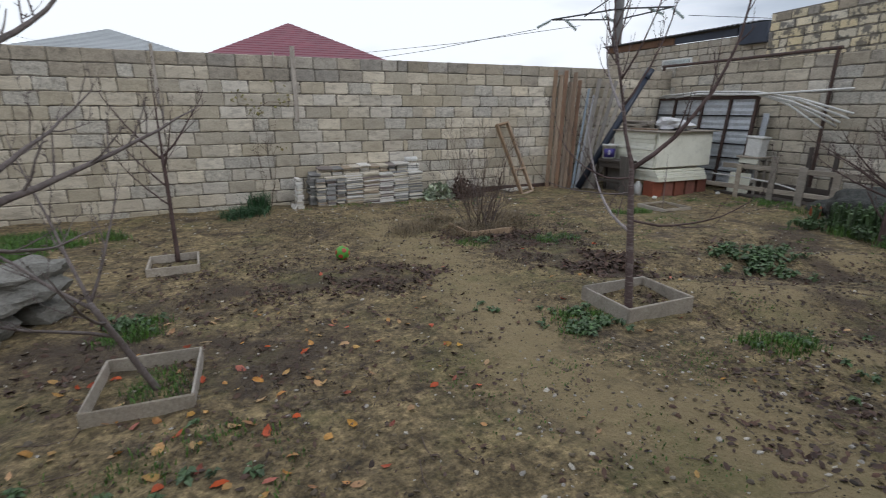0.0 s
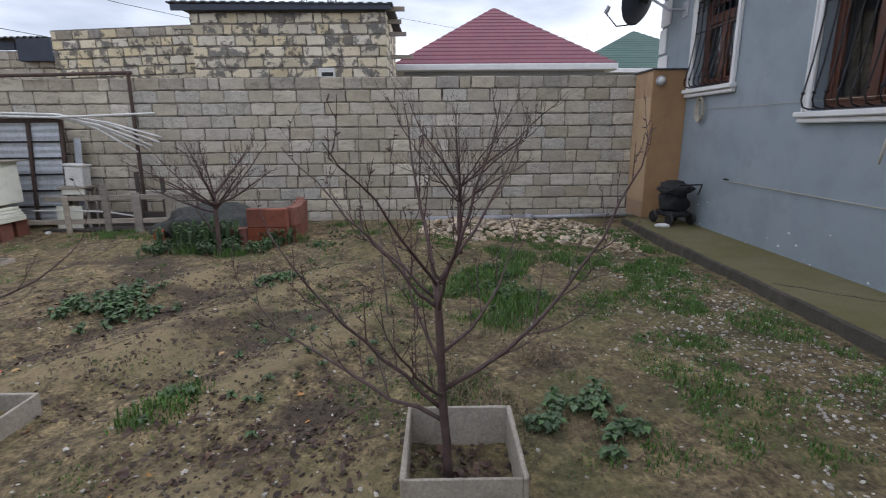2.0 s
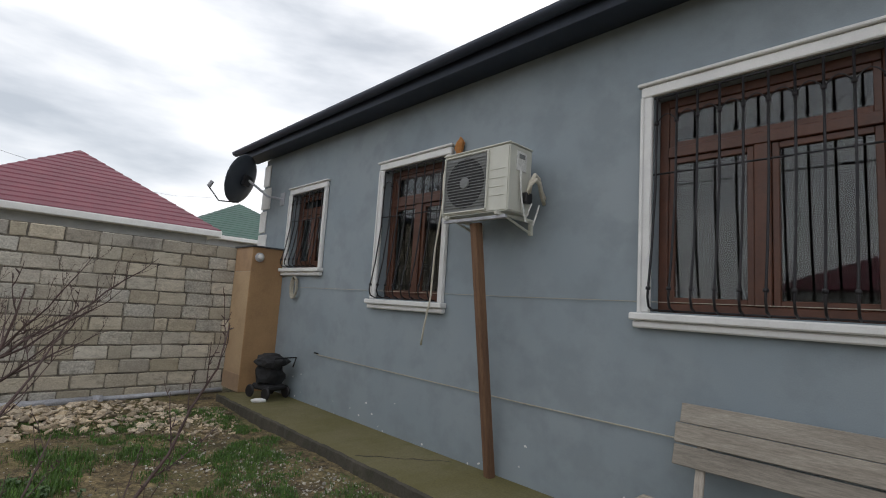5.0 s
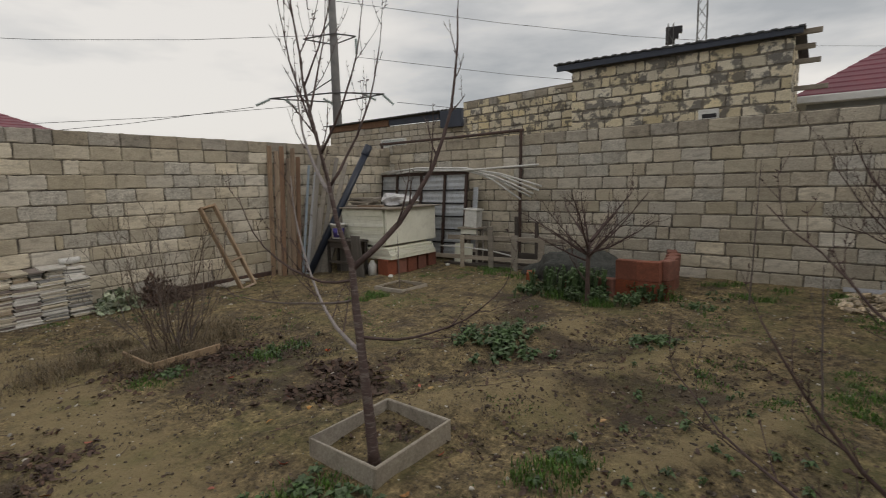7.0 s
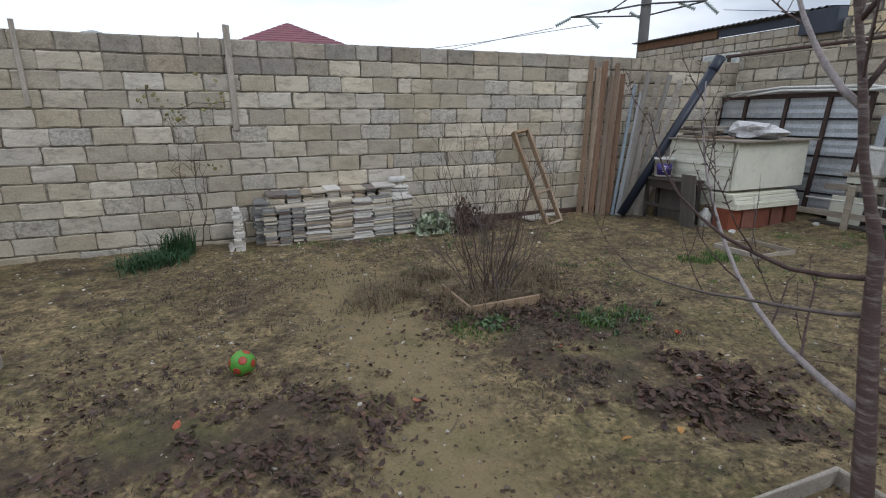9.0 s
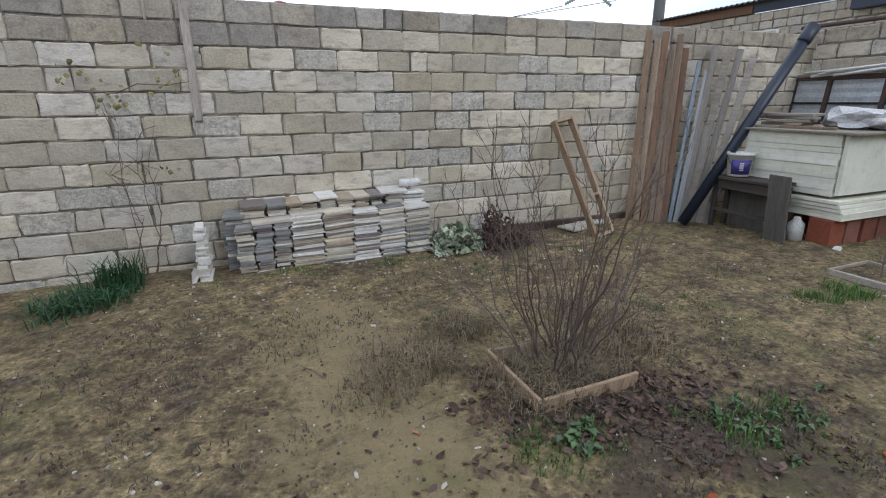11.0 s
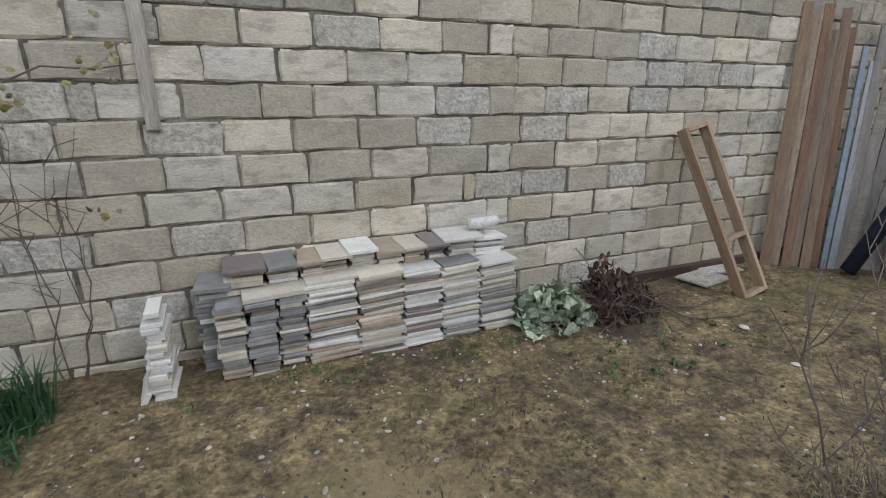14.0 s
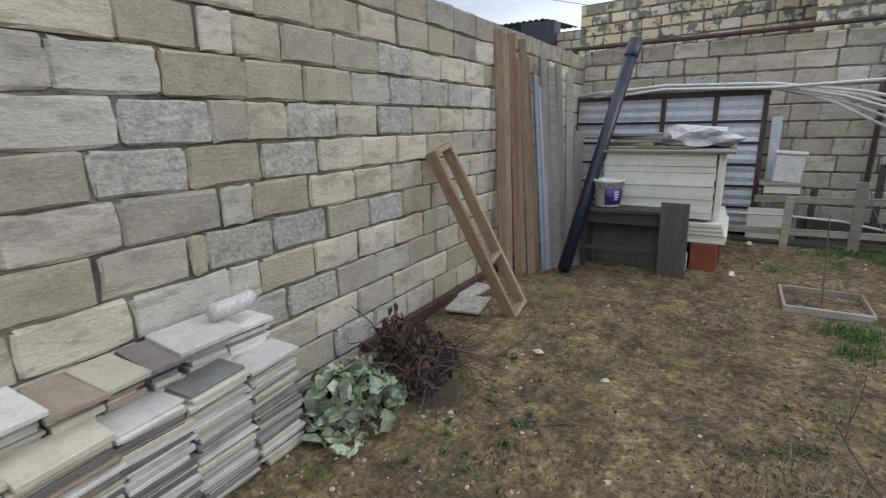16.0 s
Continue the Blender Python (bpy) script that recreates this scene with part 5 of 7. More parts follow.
def ruffled_leaves(rnd, cx, cy, rx, ry, n, size, top):
    """Limp broad leaves with wavy rims, heaped at all tilts."""
    V, F = [], []
    for _ in range(n):
        a, q = rnd.uniform(0, 6.283), math.sqrt(rnd.random())
        x, y = cx + rx * q * math.cos(a), cy + ry * q * math.sin(a)
        z = relief(x, y) + 0.02 + rnd.random() * top * (1 - q * q)
        s = size * rnd.choice((0.45, 0.6, 0.8, 1.0, 1.15))
        m = Matrix.Translation((x, y, z)) @ Euler((rnd.gauss(0, 0.75), rnd.gauss(0, 0.75), rnd.uniform(0, 6.283))).to_matrix().to_4x4()
        k, cup, ph = len(V), rnd.uniform(-0.5, 0.5), rnd.uniform(0, 6.283)
        V.append(m @ Vector((0, 0, -0.1 * s)))
        for ring, r in ((0, 0.5), (1, 1.0)):
            for i in range(11):
                t = 6.283 * i / 11
                w = r * s * (0.8 + 0.2 * math.cos(t)) * (1 + rnd.uniform(-.14, .14))
                V.append(m @ Vector((w * math.cos(t), 0.75 * w * math.sin(t), s * (cup * r * r + ring * 0.2 * math.sin(3 * t + ph) + rnd.uniform(-.09, .09)))))
        for i in range(11):
            l = (i + 1) % 11
            F += [(k, k + 1 + i, k + 1 + l), (k + 1 + i, k + 12 + i, k + 12 + l, k + 1 + l)]
    return V, F


def cabbage_heap():
    rnd = random.Random(9)
    V, F = merged([ruffled_leaves(rnd, 3.78, 8.74, 0.33, 0.27, 210, 0.085, 0.27), ruffled_leaves(rnd, 3.66, 8.5, 0.26, 0.1, 16, 0.06, 0.03)])
    soup("cabbage_leaves", V, F, CABBAGE, "heap of wilted green cabbage leaves by the wall", "leaf heap")
    V, F = merged([leaf_cluster(rnd, 4.28, 8.66, 0.40, 0.26, 620, 0.034, 0.34, 2.0), leaf_cluster(rnd, 4.22, 8.74, 0.16, 0.14, 260, 0.04, 0.5, 2.0)])
    soup("withered_leaves", V, F, LEAF_BROWN, "dark withered leaves on the uprooted stalks", "dead leaves")
    h = thing("uprooted_plant", pose(4.27, 8.64, relief(4.2, 8.7) - 0.02), "dark heap of uprooted dry plant stalks by the wall", "dead plant")
    for k in range(95):
        a = rnd.uniform(0, 360)
        line = bend((rnd.uniform(-.26, .3), rnd.uniform(-.2, .16), 0), a, rnd.uniform(20, 95), rnd.uniform(-70, 30), rnd.uniform(0.25, 0.58), rnd, 6, 14)
        bm = tube(line, [0.008, .007, .006, .005, .004, .003, .002], 4)
        sprout(bm, line, 0.006, rnd, 0.06, 0.12, 0, -0.2, False)
        part("stalk", bm, BARK if k % 3 else TWIG, h)


cabbage_heap()
lr = random.Random(12)
for sx, sy, az, ln in ((4.3, 8.55, -22, 1.3), (4.4, 8.6, -8, 1.0), (4.35, 8.45, -40, 0.9), (4.9, 8.25, -15, 1.1)):
    sp = [Vector((sx + ln * q / 6 * math.cos(radians(az + 5 * q)), sy + ln * q / 6 * math.sin(radians(az + 5 * q)), 0)) for q in range(7)]
    for q, v in enumerate(sp):
        v.z = relief(v.x, v.y) + 0.008 + (0.2 * (1 - q / 2.5) if q < 2.5 and sx < 4.5 else 0.0)
    bm = tube(sp, [0.006, 0.006, 0.0055, 0.005, 0.004, 0.003, 0.002], 5)
    tagged(done("loose_stalk", bm, TWIG, None), "long dry stalk lying on the soil beside the heap", "stalk")
for sx, sy, ss in ((4.95, 8.05, 0.035), (4.75, 7.55, 0.025), (2.35, 7.1, 0.02)):
    ob = done("white_scrap", lump(ss, 2, 0.4, 6, (1.2, 0.8, 0.35)), CHIP, None, pose(sx, sy, relief(sx, sy) + ss * 0.25, 0, 0, lr.uniform(0, 180)))
    tagged(ob, "small white scrap lying on the soil", "scrap")


# ---- leaning frame, planks, pipe ----
def leaning_frame():
    f = thing("plank_trough", Matrix.Translation((5.61, 8.48, relief(5.61, 8.48) - 0.005)) @ pose(0, 0, 0, -22, -12, 3), "narrow brown wooden trough frame leaning on the wall", "trough")
    for x in (-0.14, 0.11):
        part("rail", box((x, -0.05, 0), (x + 0.035, 0.05, 1.52), 0.004), WOOD_TAN, f)
    for z in (0.0, 0.5, 1.48):
        part("rung", box((-0.105, -0.05, z), (0.11, 0.05, z + 0.035), 0.004), WOOD_TAN, f)


leaning_frame()


def planks():
    rnd = random.Random(4)
    rows = [(6.44, 8.97, 6.62, 9.12, 2.45, 0.082, 1), (6.56, 8.955, 6.76, 9.11, 2.36, 0.08, 4), (6.61, 8.87, 6.86, 9.08, 2.47, 0.082, 5), (6.725, 8.86, 7.0, 9.09, 2.26, 0.076, 4), (6.76, 8.775, 7.09, 9.06, 2.46, 0.082, 1),
            (6.87, 8.765, 7.22, 9.07, 2.3, 0.08, 5), (6.89, 8.69, 7.45, 9.04, 2.2, 0.05, 3), (6.96, 8.66, 7.6, 9.03, 2.1, 0.06, 2), (7.01, 8.635, 7.74, 9.06, 2.45, 0.085, 0), (7.05, 8.58, 7.94, 9.02, 2.42, 0.09, 6),
            (7.08, 8.60, 7.5, 8.85, 1.35, 0.16, 0), (7.15, 8.55, 8.15, 9.0, 2.5, 0.08, 0), (7.2, 8.5, 8.3, 8.9, 2.45, 0.09, 6), (7.24, 8.45, 8.1, 8.7, 1.7, 0.12, 0)]
    for x0, y0, x1, y1, ln, w, k in rows:
        a, b = Vector((x0, y0, relief(x0, y0) - 0.01)), Vector((x1, y1, 0))
        d = math.hypot(x1 - x0, y1 - y0)
        tilt = math.degrees(math.asin(min(0.6, d / ln)))
        az = math.degrees(math.atan2(y1 - y0, x1 - x0))
        face = 46 - rnd.uniform(-14, 14)
        m = Matrix.Translation(a) @ pose(0, 0, 0, 0, 0, az) @ pose(0, 0, 0, 0, tilt, 0) @ pose(0, 0, 0, 0, 0, -az - face)
        bm = box((-w / 2, -0.015, 0), (w / 2, 0.015, ln), 0.003, wob=0.003)
        ob = done("plank", bm, (WOOD_GREY, WOOD_BROWN, BOARD_PALE, BLUE_STRIP, WOOD_TAN, WOOD_RED, WOOD_X)[k], None, m)
        tagged(ob, ("grey weathered plank leaning in the corner", "brown sawn plank leaning on the wall", "pale grey board leaning in the corner", "blue-grey metal strip leaning in the corner", "tan sawn plank leaning on the wall", "reddish brown plank leaning on the wall", "pale weathered plank leaning in the corner")[k], "plank", "planks leaning in the corner")


planks()


def drain_pipe():
    x0, y0 = 6.87, 8.46
    p = Vector((x0, y0, relief(x0, y0) + 0.03))
    q = Vector((8.24, 8.13, 2.44))
    pipe = thing("black_pipe", Matrix.Translation(p), "long black plastic drain pipe leaning in the corner", "pipe")
    d = q - p
    part("tube", tube([(0, 0, 0), d * 0.5, d * 0.94], 0.068, 16), BLACK_PVC, pipe, flat=False)
    part("socket", tube([d * 0.92, d * 0.93, d], [0.072, 0.08, 0.08], 16), BLACK_PVC, pipe, flat=False)


drain_pipe()


# ---- junk along the east wall ----
def junk_table():
    t = thing("low_table", Matrix.Translation((7.24, 7.97, relief(7.2, 8.0) - 0.01)) @ pose(0, 0, 0, 0, 0, -92), "dark old wooden bench table with a sagging top", "table")
    part("tabletop", box((-0.44, -0.03, 0.62), (0.44, 0.30, 0.66), 0.006, wob=0.008), WOOD_DARK, t)
    for x in (-0.42, 0.36):
        part("leg", box((x, 0, 0), (x + 0.05, 0.05, 0.62), 0.004), WOOD_DARK, t)
        part("leg", box((x, 0.22, 0), (x + 0.05, 0.27, 0.62), 0.004), WOOD_DARK, t)
    part("apron", box((-0.37, 0.01, 0.5), (0.36, 0.03, 0.615), 0.004), WOOD_DARK, t)
    part("stretcher", box((-0.37, 0.01, 0.2), (0.36, 0.03, 0.25), 0.004), WOOD_DARK, t)
    part("back_board", box((-0.40, 0.275, 0.0), (0.41, 0.295, 0.6), 0.004), WOOD_SLATE, t)
    ob = done("leaning_board", box((-0.13, -0.012, 0), (0.13, 0.012, 0.76), 0.004, wob=0.004), WOOD_SLATE, None, Matrix.Translation((7.2, 7.46, relief(7.2, 7.4))) @ pose(0, 0, 0, 0, 0, -92) @ pose(0, 0, 0, 5))
    tagged(ob, "grey weathered board leaning before the foam stack", "board")
    b = thing("bucket", pose(7.36, 8.15, relief(7.2, 8.0) + 0.66), "white plastic paint bucket with a violet label", "bucket")
    part("pail", lathe([(0.118, 0), (0.126, 0.01), (0.146, 0.255), (0.156, 0.256), (0.156, 0.29), (0.142, 0.29), (0.135, 0.24), (0.114, 0.012), (0.0, 0.012)], 28), WHITE_PVC, b, flat=False)
    lab = bmesh.new()
    sides = []
    for k in range(13):
        a = radians(178 + 8.5 * k)
        sides.append([lab.verts.new((r * math.cos(a), r * math.sin(a), z)) for r, z in ((0.1285, 0.03), (0.1435, 0.205), (0.1415, 0.205), (0.1265, 0.03))])
    for p, q in zip(sides, sides[1:]):
        for i in range(4):
            lab.faces.new((p[i], p[(i + 1) % 4], q[(i + 1) % 4], q[i]))
    lab.faces.new(sides[0])
    lab.faces.new(sides[-1][::-1])
    part("label_panel", lab, BUCKET_BLUE, b, "violet label with white marks", flat=False)
    for k in range(4):
        part("label_mark", box((-0.003, -0.022, 0.08 + 0.026 * k), (0.003, 0.022, 0.094 + 0.026 * k), 0), TRIM, b, "white printed bar", m=pose(-0.139 * math.cos(radians(48)), -0.139 * math.sin(radians(48)), 0, 0, 0, 48))
    part("handle", tube([(0.156 * math.cos(radians(a)), 0.156 * math.sin(radians(a)), 0.255 - 0.16 * math.sin(radians((a - 150) * 180 / 140))) for a in range(150, 291, 14)], 0.003, 5), IRON, b)


junk_table()


def foam_stack():
    rnd = random.Random(6)
    gx, gy = 8.32, 7.68
    z0 = relief(gx, gy)
    turn = -90
    bs = thing("brick_support", Matrix.Translation((gx, gy, z0)) @ pose(0, 0, 0, 0, 0, turn), "red hollow clay blocks carrying the foam boards", "bricks")
    for x, y in ((0.36, -0.78), (0.36, -0.50), (0.38, -0.22), (0.36, 0.1), (-0.5, -0.75), (-0.5, 0.3), (0.36, 0.42)):
        part("brick", box((x, y, -0.03), (x + 0.25, y + 0.25, 0.30), 0.006), BRICK, bs)
    st = thing("foam_board_stack", Matrix.Translation((gx, gy, z0 + 0.302)) @ pose(0, 0, 0, 0, 0, turn), "stack of cream insulation boards under a wooden lid", "foam boards")
    z = 0.0
    for k in range(5):
        o = rnd.uniform(-.03, .03)
        part("board", box((-0.55 + o, -0.76 + o, z), (0.66 + o, 0.55 + o, z + 0.042), 0.004, wob=0.004), FOAM, st)
        z += 0.044
    for k in range(3):
        part("spacer", box((-0.5 + .45 * k, -0.7, z), (-0.42 + .45 * k, 0.5, z + 0.03), 0.004), WOOD_X, st)
    z += 0.031
    for k in range(10):
        o = rnd.uniform(-.010, .010)
        hh = 0.066
        part("board", box((-0.58 + o, -0.77 + o, z), (0.52 + o, 0.72 + o, z + hh), 0.004, wob=0.002), FOAM, st)
        z += hh + 0.0015
    part("lid", box((-0.62, -0.82, z), (0.68, 0.78, z + 0.025), 0.004, wob=0.004), WOOD_X, st, "thin weathered plywood lid")
    part("upright_board", box((0.535, -0.74, 0.27), (0.585, 0.7, z - 0.005), 0.004), FOAM, st)
    top = z0 + 0.302 + z + 0.025
    bag = lump(0.3, 3, 0.5, 3, (1.2, 0.8, 0.45))
    tagged(done("plastic_bag", bag, BAG, None, Matrix.Translation((gx - 0.1, gy - 0.3, top + 0.1)) @ pose(0, 0, 0, 0, 0, turn)), "crumpled milky plastic bag lying on the stack", "bag")
    for k, (a, b, zz, l, w, mt) in enumerate(((0.45, 0.32, 0.012, 0.6, 0.3, WOOD_X), (0.36, 0.38, 0.045, 0.55, 0.22, WOOD_X), (0.5, 0.15, 0.012, 0.5, 0.05, WOOD_BROWN), (0.4, 0.3, 0.08, 0.5, 0.2, WOOD_X), (0.35, 0.45, 0.115, 0.9, 0.12, WOOD_X), (0.55, 0.0, 0.012, 0.6, 0.06, WOOD_BROWN), (0.3, 0.36, 0.15, 0.6, 0.3, WOOD_X))):
        ob = done("scrap_wood", box((-l / 2, -w / 2, -0.012), (l / 2, w / 2, 0.02), 0.004), mt, None, Matrix.Translation((gx - a, gy + b, top + zz)) @ pose(0, 0, 0, 0, 0, turn + rnd.uniform(-14, 14)))
        tagged(ob, "scrap of weathered wood lying on the stack", "scrap wood")
    jug = lathe([(0.07, 0), (0.085, 0.01), (0.085, 0.2), (0.04, 0.25), (0.035, 0.28), (0, 0.28)], 16)
    tagged(done("water_jug", jug, WHITE_PVC, None, Matrix.Translation((7.5, 7.42, relief(7.5, 7.4) - 0.01)), flat=False), "dusty white plastic jug on the soil beside the bricks", "jug")
    for x, y in ((7.45, 6.92), (8.95, 6.75)):
        ob = done("white_scrap", lump(0.06, 2, 0.3, 4, (1, 0.6, 0.5)), WHITE_PVC, None, pose(x, y, relief(x, y) + 0.02))
        tagged(ob, "small white plastic scrap lying on the soil", "scrap")


foam_stack()


def sheet_gate():
    """A dark steel frame with corrugated sheets, leaning on the wall."""
    g = thing("sheet_gate", at_b(-0.05, -0.46, relief(9.5, 7.8) + 0.03) @ pose(0, 0, 0, -6), "dark steel gate leaf with galvanised corrugated sheet leaning on the wall", "gate")
    w, h = 2.5, 1.83
    for x in (0.0, 0.5, 1.22, 1.87, w - 0.07):
        part("upright", box((x, -0.03, 0), (x + 0.06, 0.03, h), 0.004), RUST, g)
    for z in (0.0, h - 0.07):
        part("rail", box((0.0, -0.035, z), (w, 0.025, z + 0.07), 0.004), RUST, g)
    for z in (0.3, 0.58, 0.86, 1.14, 1.42):
        part("crossbar", box((0.05, -0.022, z), (w - 0.05, -0.004, z + 0.03), 0.003), IRON, g)
    bm = bmesh.new()
    n = 60
    f, b = [], []
    for k in range(n + 1):
        z = 0.04 + (h - 0.08) * k / n
        y = 0.012 + 0.004 * math.sin(k * math.pi / 2)
        f.append((bm.verts.new((0.03, y, z)), bm.verts.new((w - 0.03, y, z))))
        b.append((bm.verts.new((0.03, y + 0.003, z)), bm.verts.new((w - 0.03, y + 0.003, z))))
    for k in range(n):
        bm.faces.new((f[k][0], f[k][1], f[k + 1][1], f[k + 1][0]))
        bm.faces.new((b[k][0], b[k + 1][0], b[k + 1][1], b[k][1]))
    part("corrugated_sheet", bm, GALV, g)
    pn = done("metal_strip", box((-0.06, -0.01, 0), (0.06, 0.005, 1.55), 0.003), GALV, None, at_b(2.56, -0.35, relief(9.5, 6.6)) @ pose(0, 0, 0, -7, 0, 0))
    tagged(pn, "blue-grey metal strip leaning beside the gate", "metal strip")
    fr = thing("pipe_trellis", at_b(-0.12, -0.14, 0.0), "rusty steel pipe trellis standing along the wall", "trellis")
    part("post", tube([(0.0, 0, -0.05), (0.0, 0, 2.62)], 0.035, 10), RUST, fr)
    part("post", tube([(3.68, 0.0, -0.05), (3.72, 0, 2.66)], 0.032, 10), RUST, fr)
    part("top_rail", tube([(-0.05, 0, 2.62), (2, 0, 2.63), (3.78, 0, 2.66)], 0.03, 10), RUST, fr)
    rnd = random.Random(3)
    for k in range(7):
        bm = bmesh.new()
        z0 = 1.93 + 0.026 * (k % 3)
        off = -0.30 - 0.03 * k
        end, zz = ((3.95, 1.38), (3.75, 1.34), (4.15, 1.50), (4.05, 1.44), (3.9, 1.52), (4.25, 1.58), (4.2, 1.97))[k]
        add_tube(bm, [(-0.1 + 0.12 * k, off, z0 - 0.03), (1.2, off, z0 + 0.03), (2.45, off - 0.02, z0 - 0.01), (2.45 + (end - 2.45) * 0.5, off - 0.06, z0 - (z0 - zz) * 0.38), (end, off - 0.12, zz)], 0.018, 8)
        ob = done("white_conduit", bm, WHITE_PVC, None, WALL_B, flat=False)
        tagged(ob, "long bent white plastic conduit resting on the gate", "conduit", "white conduits")


sheet_gate()


def pallet_fence():
    z = relief(9.0, 5.5)
    p = thing("pallet", at_b(2.0, -0.95, z - 0.03), "grey weathered pallet standing on edge as a low fence", "pallet")
    for zz, x0, x1, hh in ((0.17, -0.05, 2.85, 0.085), (0.56, 0.4, 2.9, 0.085)):
        part("rail", box((x0, -0.02, zz), (x1, 0.0, zz + hh), 0.004, wob=0.006), WOOD_X, p, m=pose(0, 0, 0, 0, -0.6, 0))
    for x, h, w, tn in ((0.7, 0.66, .09, 2), (1.35, 0.84, .11, 0), (1.84, 0.72, .13, 1), (2.36, 0.80, 0.12, 4)):
        part("picket", box((x, -0.045, -0.02), (x + w, -0.021, h), 0.004, wob=0.004), WOOD_X, p, m=pose(0, 0, 0, 0, tn * 0.6, 0))
    for x, h in ((1.0, 0.7), (1.62, 1.0), (2.05, 0.9)):
        part("stake", box((x, 0.5, 0), (x + 0.07, 0.54, h), 0.004), WOOD_DARK, p)
    # dark boards added to stand for the shadowed gap behind the pallet
    part("back_board", box((0.1, 0.545, 0.02), (2.6, 0.57, 0.30), 0.004, wob=0.01), WOOD_DARK, p)
    part("loose_board", box((0.2, 0.1, 0.02), (2.5, 0.42, 0.06), 0.004, wob=0.01), WOOD_DARK, p)
    cn = done("white_conduit", tube([(2.1, -0.85, 0.40), (2.7, -0.85, 0.40), (3.3, -0.8, 0.36), (3.8, -0.7, 0.25)], 0.014, 8), WHITE_PVC, None, WALL_B)
    tagged(cn, "white plastic conduit lying behind the pallet", "conduit", "white conduits")
    z9 = relief(9.4, 6.5)
    st = thing("wooden_stool", at_b(2.66, -0.52, z9), "weathered wooden stool standing by the wall", "stool")
    part("seat", box((-0.22, -0.17, 0.70), (0.26, 0.18, 0.735), 0.006, wob=0.004), WOOD_X, st)
    part("apron", box((-0.17, -0.14, 0.60), (0.21, -0.12, 0.70), 0.004), FOAM, st, "cream painted apron board")
    for x in (-0.17, 0.18):
        for y in (-0.13, 0.11):
            part("leg", box((x, y, 0), (x + 0.04, y + 0.04, 0.70), 0.004), WOOD_GREY, st)
    part("stretcher", box((-0.13, -0.125, 0.24), (0.18, -0.10, 0.29), 0.004), WOOD_X, st)
    bx = thing("white_box", at_b(2.66, -0.52, z9 + 0.737), "white polystyrene box standing on the stool", "box")
    part("body", box((-0.10, -0.12, 0), (0.20, 0.10, 0.34), 0.014), WHITE_PVC, bx, m=pose(0, 0, 0, 0, 4, 0))
    part("lid", box((-0.12, -0.135, 0.342), (0.22, 0.115, 0.38), 0.01), WHITE_PVC, bx, m=pose(0, 0, 0, 0, 4, 0))
    lb = done("low_board", box((-0.15, -0.012, 0), (0.28, 0.012, 0.42), 0.004, wob=0.004), FOAM, None, at_b(2.5, -0.70, z9 - 0.01) @ pose(0, 0, 0, -8))
    tagged(lb, "cream board offcut leaning on the stool", "board")


pallet_fence()


def clay_planter():
    """Red clay hollow blocks round a heap of dark gravel."""
    z = relief(8.5, 2.8) - 0.03
    p = thing("clay_block_planter", pose(8.4, 2.6, z), "ring of red hollow clay blocks holding dark gravel", "planter")
    rnd = random.Random(31)
    for x, y, t, n in ((-0.32, 0.66, 84, 1), (-0.30, 0.36, 92, 2), (-0.30, 0.06, 88, 2), (-0.1, -0.12, -4, 2), (0.22, -0.1, 3, 2), (0.54, -0.06, -2, 2), (0.9, 0.02, 20, 2), (0.1, 2.06, 30, 0.6), (-0.2, 1.2, 70, 0.6)):
        for k in range(math.ceil(n)):
            part("clay_block", box((-0.155, -0.07, 0), (0.155, 0.07, 0.275 * min(1, n)), 0.008, wob=0.004), BRICK, p, m=pose(x + rnd.uniform(-.015, .015), y + rnd.uniform(-.015, .015), 0.278 * k, rnd.uniform(-3, 3), rnd.uniform(-2, 2), t + rnd.uniform(-6, 6)))
    bm = lump(0.62, 4, 0.35, 8, (1.0, 1.9, 0.80))
    part("gravel_mound", bm, GRAVEL, p, "heap of dark gravel", m=pose(0.5, 1.1, 0.0), flat=False)


clay_planter()


